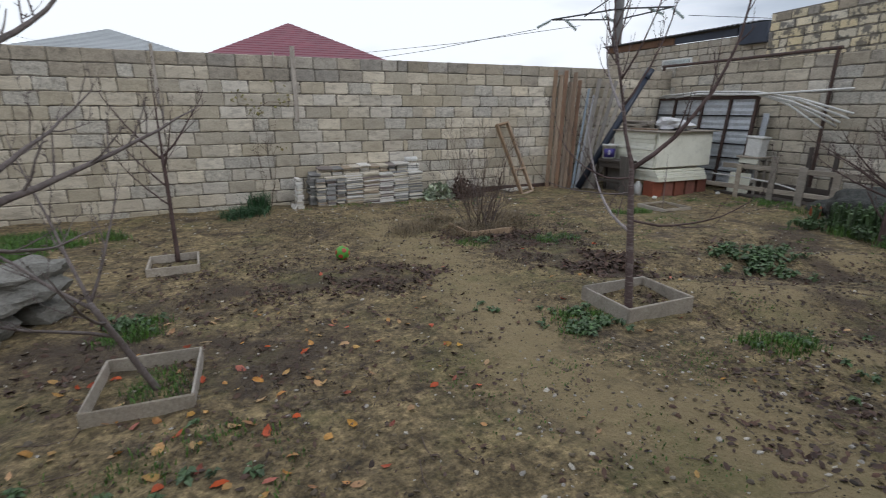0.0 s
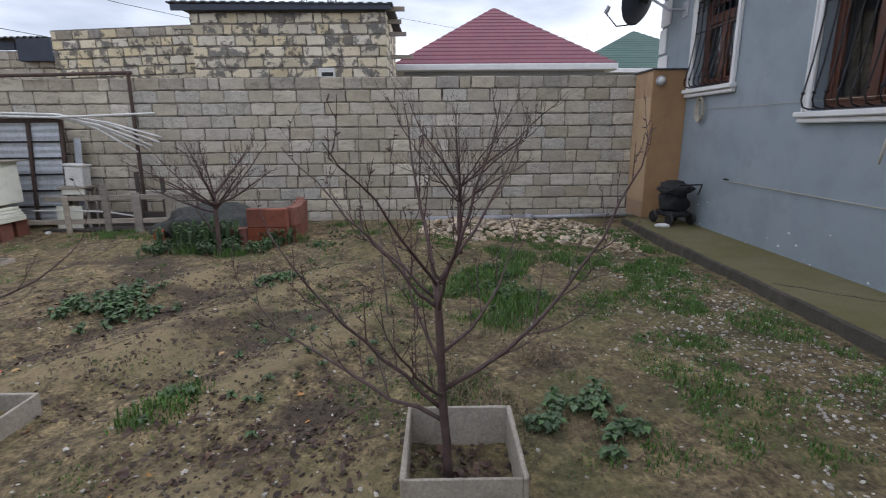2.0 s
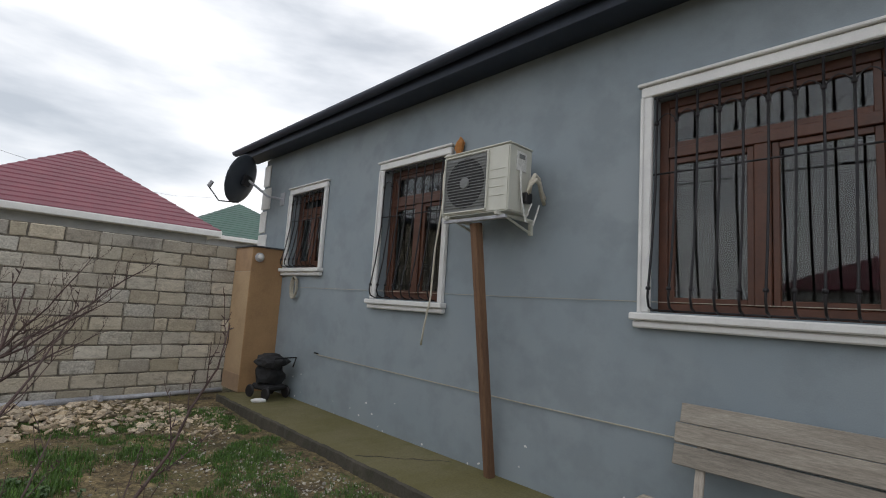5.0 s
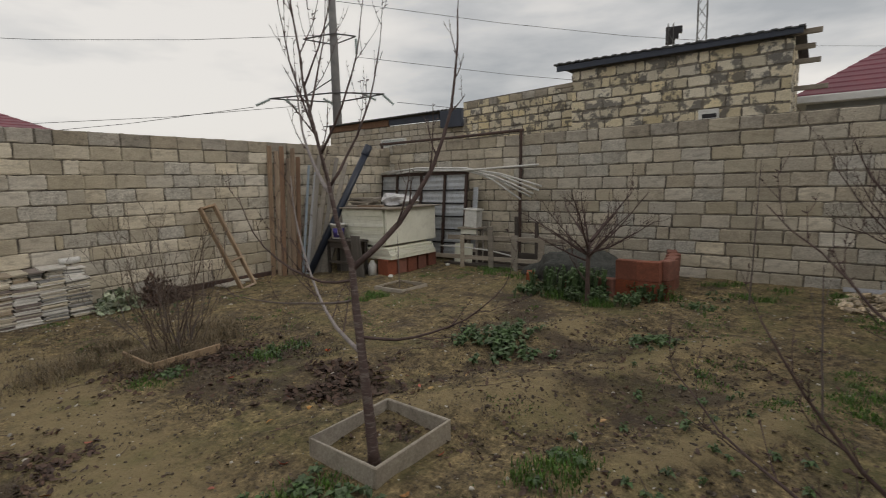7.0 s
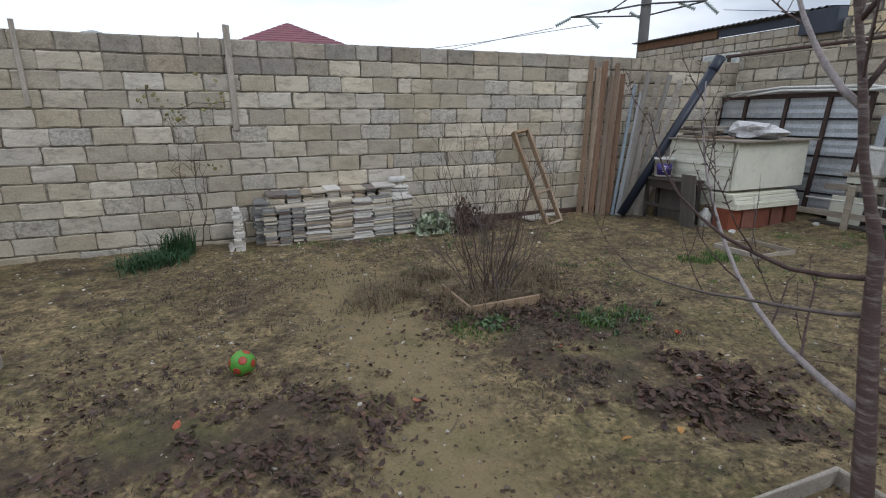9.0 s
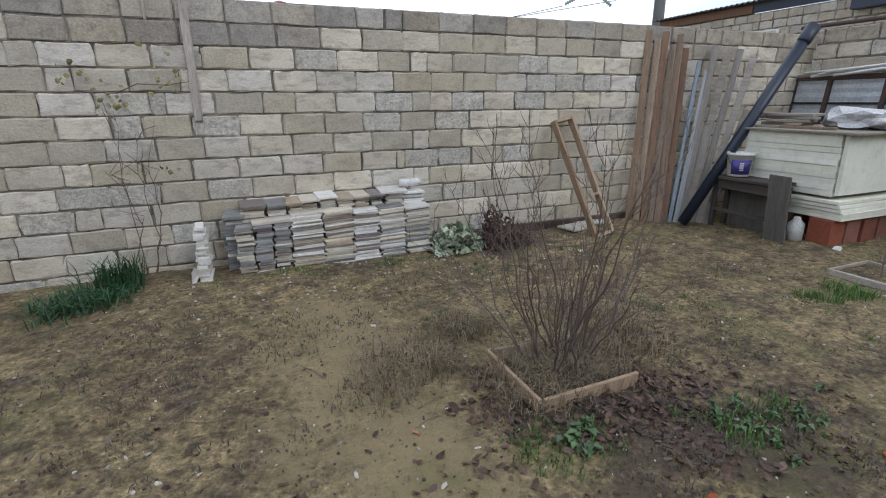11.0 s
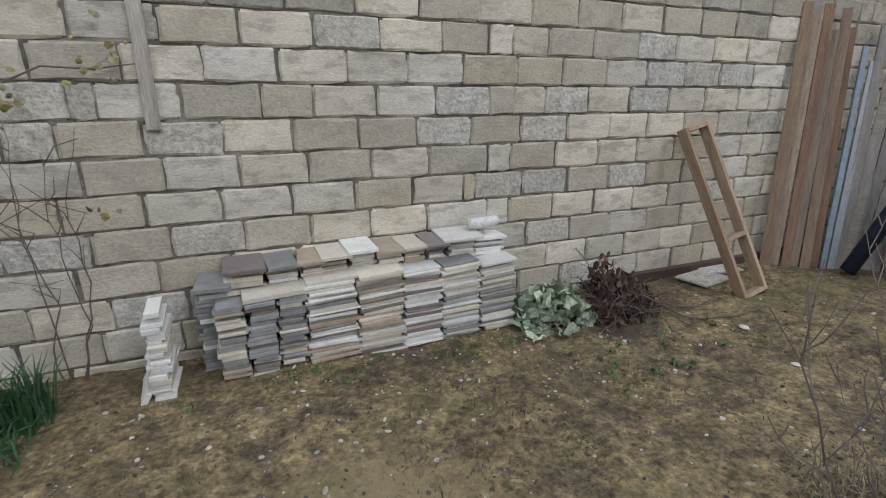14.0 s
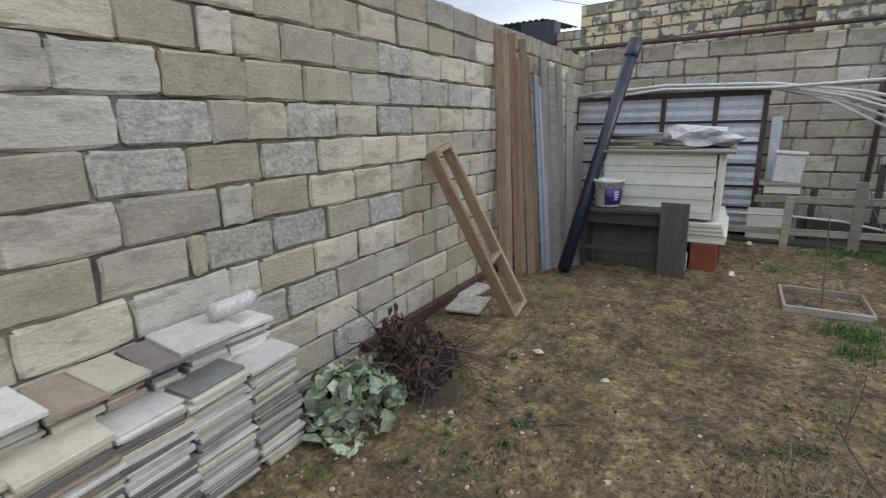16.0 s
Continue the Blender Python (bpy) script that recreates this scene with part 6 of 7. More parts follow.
# ---- things on and beside the house ----
def meter_cabinet():
    x0, x1, y1, h = 9.20, 9.98, -3.27, 2.43
    c = thing("plywood_cabinet", pose(x0, HY, 0.15), "tall brown plywood closet in the corner by the house", "closet")
    d = y1 - HY
    part("side_panel", box((0, 0.003, 0), (0.018, d, h), 0.003), PLY, c)
    part("front_panel", box((0.02, d - 0.018, 0), (x1 - x0 - 0.06, d, h - 0.42), 0.003), PLY_PALE, c, "pale plywood door panel")
    part("upper_panel", box((0.02, d - 0.016, h - 0.415), (x1 - x0 - 0.06, d - 0.002, h), 0.003), PLY, c, "orange-stained upper panel")
    part("top_panel", box((-0.03, 0.003, h + 0.001), (x1 - x0 - 0.04, d + 0.03, h + 0.025), 0.003), SOFFIT, c)
    part("kick_panel", box((0.02, d + 0.001, 0), (x1 - x0 - 0.06, d + 0.008, 0.28), 0.003), PLY, c)
    lamp = thing("wall_lamp", pose(x0 - 0.002, y1 - 0.12, 0.15 + h - 0.17) @ pose(0, 0, 0, 0, -90, 0), "round grey bulkhead lamp on the closet", "lamp")
    part("base", lathe([(0.075, 0), (0.08, 0.03), (0.07, 0.05), (0, 0.05)], 20), GREY_PVC, lamp, flat=False)
    part("glass_cover", lathe([(0.055, 0.05), (0.05, 0.09), (0.03, 0.115), (0, 0.12)], 20), WHITE_PVC, lamp, flat=False)
    r = thing("rope_coil", pose(8.62, HY + 0.06, 1.93), "coil of grey rope hanging under the window sill", "rope")
    part("hook", tube([(0, -0.06, 0.14), (0, 0.02, 0.14), (0, 0.03, 0.17)], 0.008, 6), IRON, r)
    for k in range(5):
        part("loop", tube([(0.08 * math.cos(a) * (1 + .08 * k), 0.01 * k - 0.02, 0.155 * math.sin(a) * (1 + .05 * k)) for a in np.linspace(0, 6.28, 15)], 0.011, 6), ROPE, r)


def air_conditioner():
    ax0, ax1, z0, z1, yb, yf = 3.72, 4.60, 2.70, 3.34, -3.66, -3.31
    a = thing("air_conditioner", pose(ax0, yb, z0), "ivory air conditioner with a round grey grille on wall brackets", "air conditioner")
    w, h, d = ax1 - ax0, z1 - z0, yf - yb
    part("casing", box((0, 0, 0), (w, d, h), 0.012, seg=2), AC_WHITE, a)
    part("top_cover", box((-0.006, -0.006, h + 0.001), (w + 0.006, d + 0.008, h + 0.018), 0.006), AC_WHITE, a)
    cx, cz, r = w - 0.33, h * 0.5, 0.255
    gp = part("grille_panel", box((cx - 0.29, d + 0.001, 0.035), (cx + 0.30, d + 0.008, h - 0.035), 0.004), AC_GREY, a)
    part("fan_recess", lathe([(r, 0), (r, 0.004), (r - 0.02, 0.005), (0.0, 0.005)], 32), IRON, gp, m=pose(cx, d + 0.008, cz, -90, 0, 0))
    for k in range(17):
        zz = cz - r + 2 * r * (k + 0.5) / 17
        hw = 0.28
        part("grille_wire", box((cx - hw, d + 0.014, zz - 0.005), (cx + hw, d + 0.021, zz + 0.004), 0.002), AC_GREY, gp)
    part("grille_hub", lathe([(0.06, 0), (0.055, 0.012), (0, 0.014)], 20), AC_GREY, gp, m=pose(cx, d + 0.016, cz, -90, 0, 0))
    for x in (cx - 0.295, cx + 0.295):
        part("grille_frame", box((x - 0.008, d + 0.001, 0.03), (x + 0.008, d + 0.024, h - 0.03), 0.004), AC_WHITE, gp)
    for z in (0.03, h - 0.03):
        part("grille_frame", box((cx - 0.29, d + 0.001, z - 0.008), (cx + 0.29, d + 0.022, z + 0.008), 0.004), AC_WHITE, gp)
    for k in range(4):
        part("pressed_rib", box((0.05, d + 0.0005, 0.15 + 0.085 * k), (0.23, d + 0.006, 0.156 + 0.085 * k), 0.002), AC_WHITE, a)
    part("service_cover", box((-0.012, 0.1, h - 0.24), (-0.001, 0.25, h - 0.05), 0.004), WHITE_PVC, a)
    part("service_handle", box((-0.016, 0.13, h - 0.12), (-0.0125, 0.22, h - 0.075), 0.002), AC_GREY, a)
    part("valve_block", box((-0.07, 0.06, 0.1), (-0.001, 0.16, 0.2), 0.01), IRON, a)
    part("lagged_pipe", tube([(-0.05, 0.1, 0.2), (-0.075, 0.11, 0.3), (-0.085, 0.06, 0.38), (-0.07, -0.02, 0.36), (-0.05, -0.1, 0.25), (-0.03, -0.185, 0.2)], 0.022, 10), FOAM_PIPE, a, flat=False)
    part("lagged_pipe", tube([(-0.05, 0.13, 0.18), (-0.085, 0.13, 0.27), (-0.105, 0.07, 0.33), (-0.095, -0.01, 0.3), (-0.06, -0.1, 0.2), (-0.03, -0.185, 0.15)], 0.020, 10), FOAM_PIPE, a, flat=False)
    part("cable", tube([(-0.008, 0.2, h - 0.22), (-0.05, 0.2, 0.1), (-0.06, 0.15, -0.08), (-0.08, 0.05, -0.1), (-0.09, -0.02, 0.1)], 0.008, 6), WHITE_PVC, a)
    part("cable", tube([(-0.008, 0.18, h - 0.22), (-0.04, 0.2, 0.15), (-0.05, 0.13, -0.05), (-0.075, 0.08, 0.1)], 0.007, 6), WHITE_PVC, a)
    for x in (0.09, w - 0.12):
        bm = box((x, -0.19, -0.035), (x + 0.04, d + 0.03, -0.001), 0.004)
        box((x, -0.188, -0.16), (x + 0.04, -0.15, -0.036), 0.004, bm)
        part("bracket", bm, AC_WHITE, a)
        bm = bmesh.new()
        add_tube(bm, [(x + 0.02, -0.17, -0.14), (x + 0.02, d * 0.7, -0.03)], 0.012, 6)
        part("brace", bm, AC_WHITE, a)
    part("front_rail", box((0.02, d - 0.03, -0.07), (w - 0.05, d + 0.005, -0.037), 0.004), GREY_PVC, a)
    # refrigerant line over to the foam-filled hole
    f = thing("pipe_outlet", pose(4.88, HY, 3.62), "orange mounting foam round pale lagged pipes at the wall", "pipe outlet")
    part("foam", lump(0.075, 2, 0.5, 5, (0.9, 0.6, 1.5)), RAW_FOAM, f, m=pose(0, 0.05, 0.02))
    part("pipe", tube([(0.0, 0.06, -0.05), (0.1, 0.09, -0.12), (0.17, 0.1, -0.3), (0.16, 0.1, -0.52), (0.08, 0.1, -0.62)], 0.026, 8), FOAM_PIPE, f, flat=False)
    part("drain_hose", tube([(0.12, 0.1, -0.2), (0.2, 0.09, -0.7), (0.24, 0.12, -1.2), (0.24, 0.14, -1.75), (0.3, 0.16, -2.1), (0.34, 0.15, -2.3)], 0.011, 7), FOAM_PIPE, f, flat=False)
    p0, p1 = Vector((4.14, HY + 0.09, 0.14)), Vector((4.2, -3.42, 2.63))
    d = p1 - p0
    m = Matrix.Translation(p0) @ d.to_track_quat("Z", "Y").to_matrix().to_4x4()
    ob = done("prop_post", box((-0.045, -0.045, 0), (0.045, 0.045, d.length), 0.008, wob=0.004), POST_WOOD, None, m)
    tagged(ob, "rough brown timber post propping the air conditioner", "post")


def satellite_dish():
    c = Vector((9.9, -3.27, 3.84))
    s = thing("satellite_dish", Matrix.Translation((9.5, HY, 3.55)), "black satellite dish on an arm fixed to the house wall", "satellite dish")
    o = c - Vector((9.5, HY, 3.55))
    face = Vector((0.74, 0.60, 0.28)).normalized()
    m = Matrix.Translation(o) @ face.to_track_quat("Z", "Y").to_matrix().to_4x4()
    prof = [(0.0, -0.005)] + [(0.46 * k / 8, 0.075 * (k / 8) ** 2) for k in range(1, 9)]
    part("reflector", lathe(prof + [(0.465, 0.085)] + [(0.46 * k / 8, 0.075 * (k / 8) ** 2 + 0.008) for k in range(8, 0, -1)], 36), DISH, s, m=m, flat=False)
    part("mount_plate", box((-0.1, -0.1, -0.07), (0.1, 0.1, -0.008), 0.01), IRON, s, m=m)
    part("wall_arm", tube([(0, 0.0, 0), (0.1, 0.25, 0.02), o + Vector((-.05, -.05, 0)), o], 0.022, 8), GREY_PVC, s)
    part("wall_plate", box((-0.08, 0.002, -0.12), (0.08, 0.02, 0.12), 0.004), GREY_PVC, s)
    part("feed_arm", tube([o + Vector((0.05, 0.05, -0.42)), o + Vector((0.35, 0.3, -0.4)), o + Vector((0.62, 0.42, -0.12))], 0.012, 6), IRON, s)
    part("feed_horn", tube([o + Vector((0.62, 0.42, -0.12)), o + Vector((0.56, 0.38, -0.02))], [0.04, 0.035], 10), GREY_PVC, s)


def garden_bench():
    b = thing("garden_bench", pose(1.55, -3.42, 0.15), "grey weathered plank bench standing against the house", "bench")
    for z, t in ((0.66, 0), (0.81, 0), (0.95, 1)):
        part("back_plank", box((-0.8, -0.025, z), (0.78 - 0.03 * t, 0.0, z + 0.135), 0.004, wob=0.003), WOOD_X, b, m=pose(0, 0, 0, 14, 0, 0))
    for y in (0.02, 0.19, 0.36):
        part("seat_plank", box((-0.82, y, 0.40), (0.9, y + 0.155, 0.43), 0.004, wob=0.003), WOOD_X, b)
    for x in (-0.6, 0.6):
        part("upright", box((x - 0.03, -0.055, 0.35), (x + 0.03, -0.027, 1.05), 0.004), WOOD_GREY, b, m=pose(0, 0, 0, 14, 0, 0))
        part("leg", box((x - 0.03, 0.02, 0), (x + 0.03, 0.08, 0.398), 0.004), WOOD_GREY, b)
        part("leg", box((x - 0.03, 0.40, 0), (x + 0.03, 0.46, 0.398), 0.004), WOOD_GREY, b)


def folded_cart():
    c = thing("folded_pushchair", pose(8.62, -3.52, 0.15, 0, 0, 12), "folded black pushchair standing on the apron", "pushchair")
    for x, y in ((-0.2, 0.2), (0.2, 0.2), (-0.18, -0.2), (0.2, -0.2)):
        w = part("wheel", lathe([(0.05, -0.022), (0.085, -0.02), (0.1, 0), (0.085, 0.02), (0.05, 0.022)], 18), IRON, c, m=pose(x, y, 0.1) @ pose(0, 0, 0, 90, 0, 0))
    part("chassis", box((-0.22, -0.18, 0.13), (0.22, 0.18, 0.22), 0.03), BLACK_CLOTH, c)
    part("seat_cloth", lump(0.25, 3, 0.35, 12, (0.85, 0.9, 0.9)), BLACK_CLOTH, c, m=pose(0.0, 0.0, 0.38))
    part("hood", lump(0.24, 3, 0.3, 13, (1.2, 1.0, 0.5)), BLACK_CLOTH, c, m=pose(-0.04, 0.02, 0.58))
    part("push_bar", tube([(-0.3, -0.2, 0.5), (-0.36, -0.2, 0.66), (-0.36, 0.2, 0.66), (-0.3, 0.2, 0.5)], 0.012, 7), IRON, c)
    sh = done("shoe", lump(0.09, 2, 0.2, 2, (1.3, 0.5, 0.45)), TRIM, None, pose(8.35, -3.25, 0.17, 0, 0, 70))
    tagged(sh, "small white shoe lying on the apron", "shoe")


meter_cabinet()
air_conditioner()
satellite_dish()
garden_bench()
folded_cart()
for z, x0, x1, r, lab in ((0.92, 0.0, 7.75, 0.006, "pale string stretched along the house wall"), (1.94, -1.0, 8.9, 0.003, "thin wire stretched along the house wall")):
    w = done("wall_string", tube([(x0, HY + 0.02, z), ((x0 + x1) / 2, HY + 0.02, z - 0.015), (x1, HY + 0.02, z)], r, 5), ROPE)
    tagged(w, lab, "string")
pg = done("wall_peg", tube([(7.75, HY - 0.02, 0.93), (7.75, HY + 0.07, 0.95)], 0.012, 6), IRON)
tagged(pg, "small dark iron peg in the house wall", "peg")

# ---- things along the garden walls ----
for x, z0, z1, w in ((1.27, 1.44, 2.66, 0.075), (-0.8, 1.72, 2.60, 0.05), (0.96, 2.30, 2.56, 0.02)):
    ob = done("wall_board", box((-w / 2, -0.035, z0), (w / 2, -0.006, z1), 0.003, wob=0.003), WOOD_GREY, None, pose(x, AY, 0))
    tagged(ob, "grey weathered board fixed upright to the block wall", "board")


def dead_vine():
    rnd = random.Random(19)
    v = thing("dead_vine", pose(0.62, AY - 0.03, relief(0.6, 9.0) - 0.02), "dry brown vine climbing the block wall", "vine")
    for k in range(4):
        x = rnd.uniform(-0.25, 0.25)
        pts = [Vector((x, -0.03, 0))]
        for q in range(12):
            pts.append(pts[-1] + Vector((rnd.uniform(-.04, .05), 0, rnd.uniform(0.09, 0.16))))
        bm = tube(pts, [0.0055 * (1 - .06 * i) for i in range(13)], 5)
        for q in range(4):
            s, _ = along(pts, rnd.uniform(.3, 1))
            add_tube(bm, [s, s + Vector((rnd.uniform(-.1, .1), -0.01, rnd.uniform(.02, .12))), s + Vector((rnd.uniform(-.2, .2), -0.01, rnd.uniform(.1, .26)))], [0.004, 0.003, 0.002], 4)
        part("stem", bm, TWIG, v)
    part("stem", tube([(0.03, -0.03, 1.70), (0.2, -0.04, 1.78), (0.42, -0.03, 1.77), (0.62, -0.045, 1.80)], [0.006, 0.005, 0.005, 0.003], 5), TWIG, v)
    vs, fs = [], []
    for k in range(46):
        cx, cz, sp = ((-0.18, 1.85, 0.09), (0.43, 1.86, 0.11), (0.02, 1.62, 0.08), (0.34, 1.05, 0.05))[(0, 1, 1, 2, 0, 1, 3, 2)[k % 8]]
        m = Matrix.Translation((cx + rnd.gauss(0, sp), -0.03 - rnd.random() * 0.03, cz + rnd.gauss(0, sp * .7))) @ Euler((rnd.uniform(.8, 2.2), rnd.uniform(-.6, .6), rnd.uniform(-1, 1))).to_matrix().to_4x4()
        s = rnd.uniform(.014, .034)
        n = len(vs)
        vs += [m @ Vector((s * rnd.uniform(.7, 1.2) * math.cos(a * 1.047), s * rnd.uniform(.6, 1.1) * math.sin(a * 1.047), rnd.uniform(-.3, .3) * s)) for a in range(6)] + [m @ Vector((0, 0, s * .3))]
        fs += [(n + a, n + (a + 1) % 6, n + 6) for a in range(6)]
    me = bpy.data.meshes.new("dry_leaves")
    me.from_pydata(vs, [], fs)
    me.materials.append(VINE_LEAF)
    tagged(link("dry_leaves", me, v), "yellow-green shrivelled vine leaves", kind="stuff")


dead_vine()
skirt = done("footing_board", box((4.35, -0.06, -0.02), (7.4, -0.01, 0.09), 0.006, wob=0.006), RUST, None, pose(0, AY, 0))
tagged(skirt, "rusty steel channel lying along the wall foot", "steel channel")
pp = thing("waste_pipe", at_b(8.65, -0.12, 0.07), "grey plastic waste pipe lying along the wall foot", "pipe")
part("tube", tube([(0, 0, -0.02), (1.9, 0.0, 0.0)], 0.055, 14), GREY_PVC, pp, flat=False)
part("socket", tube([(1.88, 0, 0), (2.0, 0, 0)], 0.066, 14), GREY_PVC, pp, flat=False)
part("thin_tube", tube([(1.98, 0.02, 0.0), (3.75, 0.05, 0.02)], 0.038, 12), GREY_PVC, pp, flat=False)


def ball():
    x, y, r = 1.14, 5.42, 0.082
    b = thing("ball", pose(x, y, relief(x, y) + r - 0.008), "green rubber ball with red patches lying on the soil", "ball")
    bm = bmesh.new()
    bmesh.ops.create_uvsphere(bm, u_segments=28, v_segments=16, radius=r)
    part("skin", bm, BALL_GREEN, b, flat=False)
    rnd = random.Random(2)
    for k in range(12):
        zz = 1 - 2 * (k + .5) / 12
        a = k * 2.4
        d = Vector((math.sqrt(1 - zz * zz) * math.cos(a), math.sqrt(1 - zz * zz) * math.sin(a), zz))
        m = d.to_track_quat("Z", "Y").to_matrix().to_4x4()
        q = 0.33
        bm = lathe([(r * math.sin(q * i / 5) * 1.006, r * math.cos(q * i / 5) * 1.006) for i in range(5, -1, -1)], 16)
        part("patch", bm, BALL_RED, b, m=m, flat=False)


ball()


def boulders():
    r = done("boulder", lump(0.33, 4, 0.45, 4, (1.15, 0.8, 0.5)), ROCK, None, pose(-1.62, 4.6, 0.34, 4, -4, 20))
    tagged(r, "large flat grey slab of rock propped on stones", "boulder")
    for x, y, s, k in ((-1.78, 4.45, 0.19, 5), (-1.45, 4.75, 0.17, 7), (-1.72, 4.2, 0.10, 6), (-2.0, 4.7, 0.25, 9)):
        o = done("support_stone", lump(s, 2, 0.35, k, (1.2, 1, 0.8)), ROCK, None, pose(x, y, relief(x, y) + s * 0.5))
        tagged(o, "rough grey stone under the boulder", "stone")


boulders()

# ---- loose cover of the soil ----
SITE = random.Random(100)


def stones(n, spot, size, flat=0.6, sink=0.3):
    """Small angular stones; spot() gives a place."""
    ico = bmesh.new()
    bmesh.ops.create_icosphere(ico, subdivisions=1, radius=1)
    base = [v.co.copy() for v in ico.verts]
    tri = [tuple(v.index for v in f.verts) for f in ico.faces]
    ico.free()
    V, F = [], []
    for _ in range(n):
        x, y, lift = spot()
        s = size * SITE.choice((0.35, 0.5, 0.6, 0.8, 1.0, 1.5))
        e = Euler((SITE.uniform(-.5, .5), SITE.uniform(-.5, .5), SITE.uniform(0, 6.3))).to_matrix()
        sc = Vector((SITE.uniform(.7, 1.4), SITE.uniform(.5, 1.0), SITE.uniform(.35, .75) * flat / 0.6))
        k = len(V)
        z = relief(x, y) + s * sc.z * (1 - 2 * sink) * 0.5 + lift
        for c in base:
            j = 1 + SITE.uniform(-.28, .22)
            V.append(e @ Vector((c.x * sc.x * j, c.y * sc.y * j, c.z * sc.z * j)) * s + Vector((x, y, z)))
        F += [tuple(i + k for i in t) for t in tri]
    return V, F


def anywhere():
    while True:
        x, y = SITE.uniform(-3.2, 9.2), SITE.uniform(-2.85, 8.95)
        return x, y, 0.0


def disc(cx, cy, rx, ry, heap=0.0):
    def spot():
        a, q = SITE.uniform(0, 6.283), math.sqrt(SITE.random())
        return cx + rx * q * math.cos(a), cy + ry * q * math.sin(a), heap * (1 - q) * SITE.random()
    return spot


V, F = merged([stones(5200, anywhere, 0.015), stones(900, disc(2.0, 2.0, 2.6, 2.2), 0.008)])
soup("soil_clods", V, F, CLOD, "small crumbs and clods of sandy soil", "soil clods")
V, F = merged([stones(3000, anywhere, 0.009), stones(2200, disc(2.0, 5.4, 3.2, 2.8), 0.009), stones(700, disc(3.2, 1.0, 0.9, 0.9), 0.014), stones(700, disc(5.3, 2.3, 1.6, 1.4), 0.015)])
soup("dark_crumbs", V, F, DARK_CRUMB, "dark crumbs of damp soil and bark", "soil crumbs")
V, F = merged([stones(3400, anywhere, 0.011), stones(1100, disc(4.6, -2.0, 3.1, 0.85), 0.011), stones(1300, disc(4.2, -2.35, 2.6, 0.5), 0.012), stones(90, disc(4.9, -2.1, 2.4, 0.7), 0.02), stones(260, disc(2.6, 1.4, 1.5, 1.2), 0.013), stones(500, disc(6.0, -1.2, 2.2, 1.2), 0.013), stones(220, disc(2.5, 8.2, 2.5, 0.6), 0.012)])
soup("pale_chips", V, F, CHIP, "scattered pale limestone chips", "gravel")
V, F = merged([stones(420, disc(9.0, -0.3, 0.85, 0.9, 0.10), 0.056, 0.45, 0.1), stones(520, disc(8.85, -1.5, 1.0, 0.9, 0.06), 0.042, 0.45, 0.1), stones(320, disc(8.2, -2.3, 0.9, 0.55), 0.032, 0.45, 0.1)])
soup("rubble_heap", V, F, RUBBLE, "heap of broken pale limestone rubble by the wall", "rubble")

sets = []
for cx, cy, rx, ry, n, s, h in ((1.35, 4.65, 0.7, 0.45, 480, .034, .03), (3.65, 4.1, 0.6, 0.42, 620, .045, .05), (3.2, 4.85, 0.4, 0.35, 160, .036, .03), (4.1, 5.1, 0.5, 0.3, 120, .03, .02), (3.15, 5.75, 0.85, 0.55, 700, .032, .03), (3.7, 5.5, .6, .35, 260, .032, .02),
                                (3.0, 1.3, 0.75, 0.6, 430, .03, .02), (2.85, 0.2, 0.25, 0.24, 110, .032, .02), (3.17, 3.0, .3, .24, 80, .03, .02), (0.6, 3.2, 1.3, 1.2, 420, .028, .015), (0.0, 5.0, 1.6, 0.9, 480, .03, .02), (-1.0, 3.9, .9, .7, 260, .034, .03),
                                (5.2, 2.4, 1.6, 1.2, 360, .028, .015), (1.4, 1.6, 1.2, 0.9, 200, .024, .01), (5.6, 4.2, .6, .4, 120, .035, .03), (2.8, 3.5, 3.8, 3.6, 1500, .014, .008), (3.2, 4.5, 3.5, 3.2, 300, .022, .01), (-1.5, 6.2, 1.6, 1.5, 260, .03, .02), (6.5, -1.2, 2.2, 1.4, 260, .024, .01)):
    sets.append(leaf_cluster(SITE, cx, cy, rx * 1.2, ry * 1.2, int(n * 1.6), s * 0.85, h, 0.7, ragged=True))


def flecks(n, x0, x1, y0, y1, size, bias):
    """Torn bits of leaf and bark, gathered in drifts by a noise field and the humus."""
    V, F = [], []
    for _ in range(n):
        x, y = SITE.uniform(x0, x1), SITE.uniform(y0, y1)
        if trodden_at(x, y) > 0.45 and SITE.random() < 0.85:
            continue
        if noise.noise((x * 1.9, y * 1.9, 12.0)) + 0.7 * noise.noise((x * 5.5, y * 5.5, 4.0)) + bias + 0.8 * max(0.0, furrow(x, y)) < SITE.uniform(0.0, 0.5):
            continue
        vs, fs = leaf_cluster(SITE, x, y, 0.03, 0.03, 1, size, 0.004, 0.8)
        k = len(V)
        V += vs
        F += [tuple(i + k for i in f) for f in fs]
    return V, F


sets += [flecks(16000, -2.6, 8.2, -0.6, 8.9, 0.0115, -0.05), flecks(3600, 2.8, 7.0, 0.4, 4.4, 0.024, -0.3), flecks(3000, -1.6, 2.0, 3.4, 6.4, 0.025, -0.1)]
V, F = merged(sets)
soup("leaf_litter", V, F, LEAF_BROWN, "dry dark brown fallen leaves in patches", "leaf litter")
V, F = merged([leaf_cluster(SITE, 0.4, 2.9, 1.2, 1.1, 46, .042, .01, .5), leaf_cluster(SITE, -0.4, 3.2, 1.0, 1.4, 40, .042, .02, .5), leaf_cluster(SITE, 2.6, 2.9, 2.2, 2.2, 26, .032, .01, .5)])
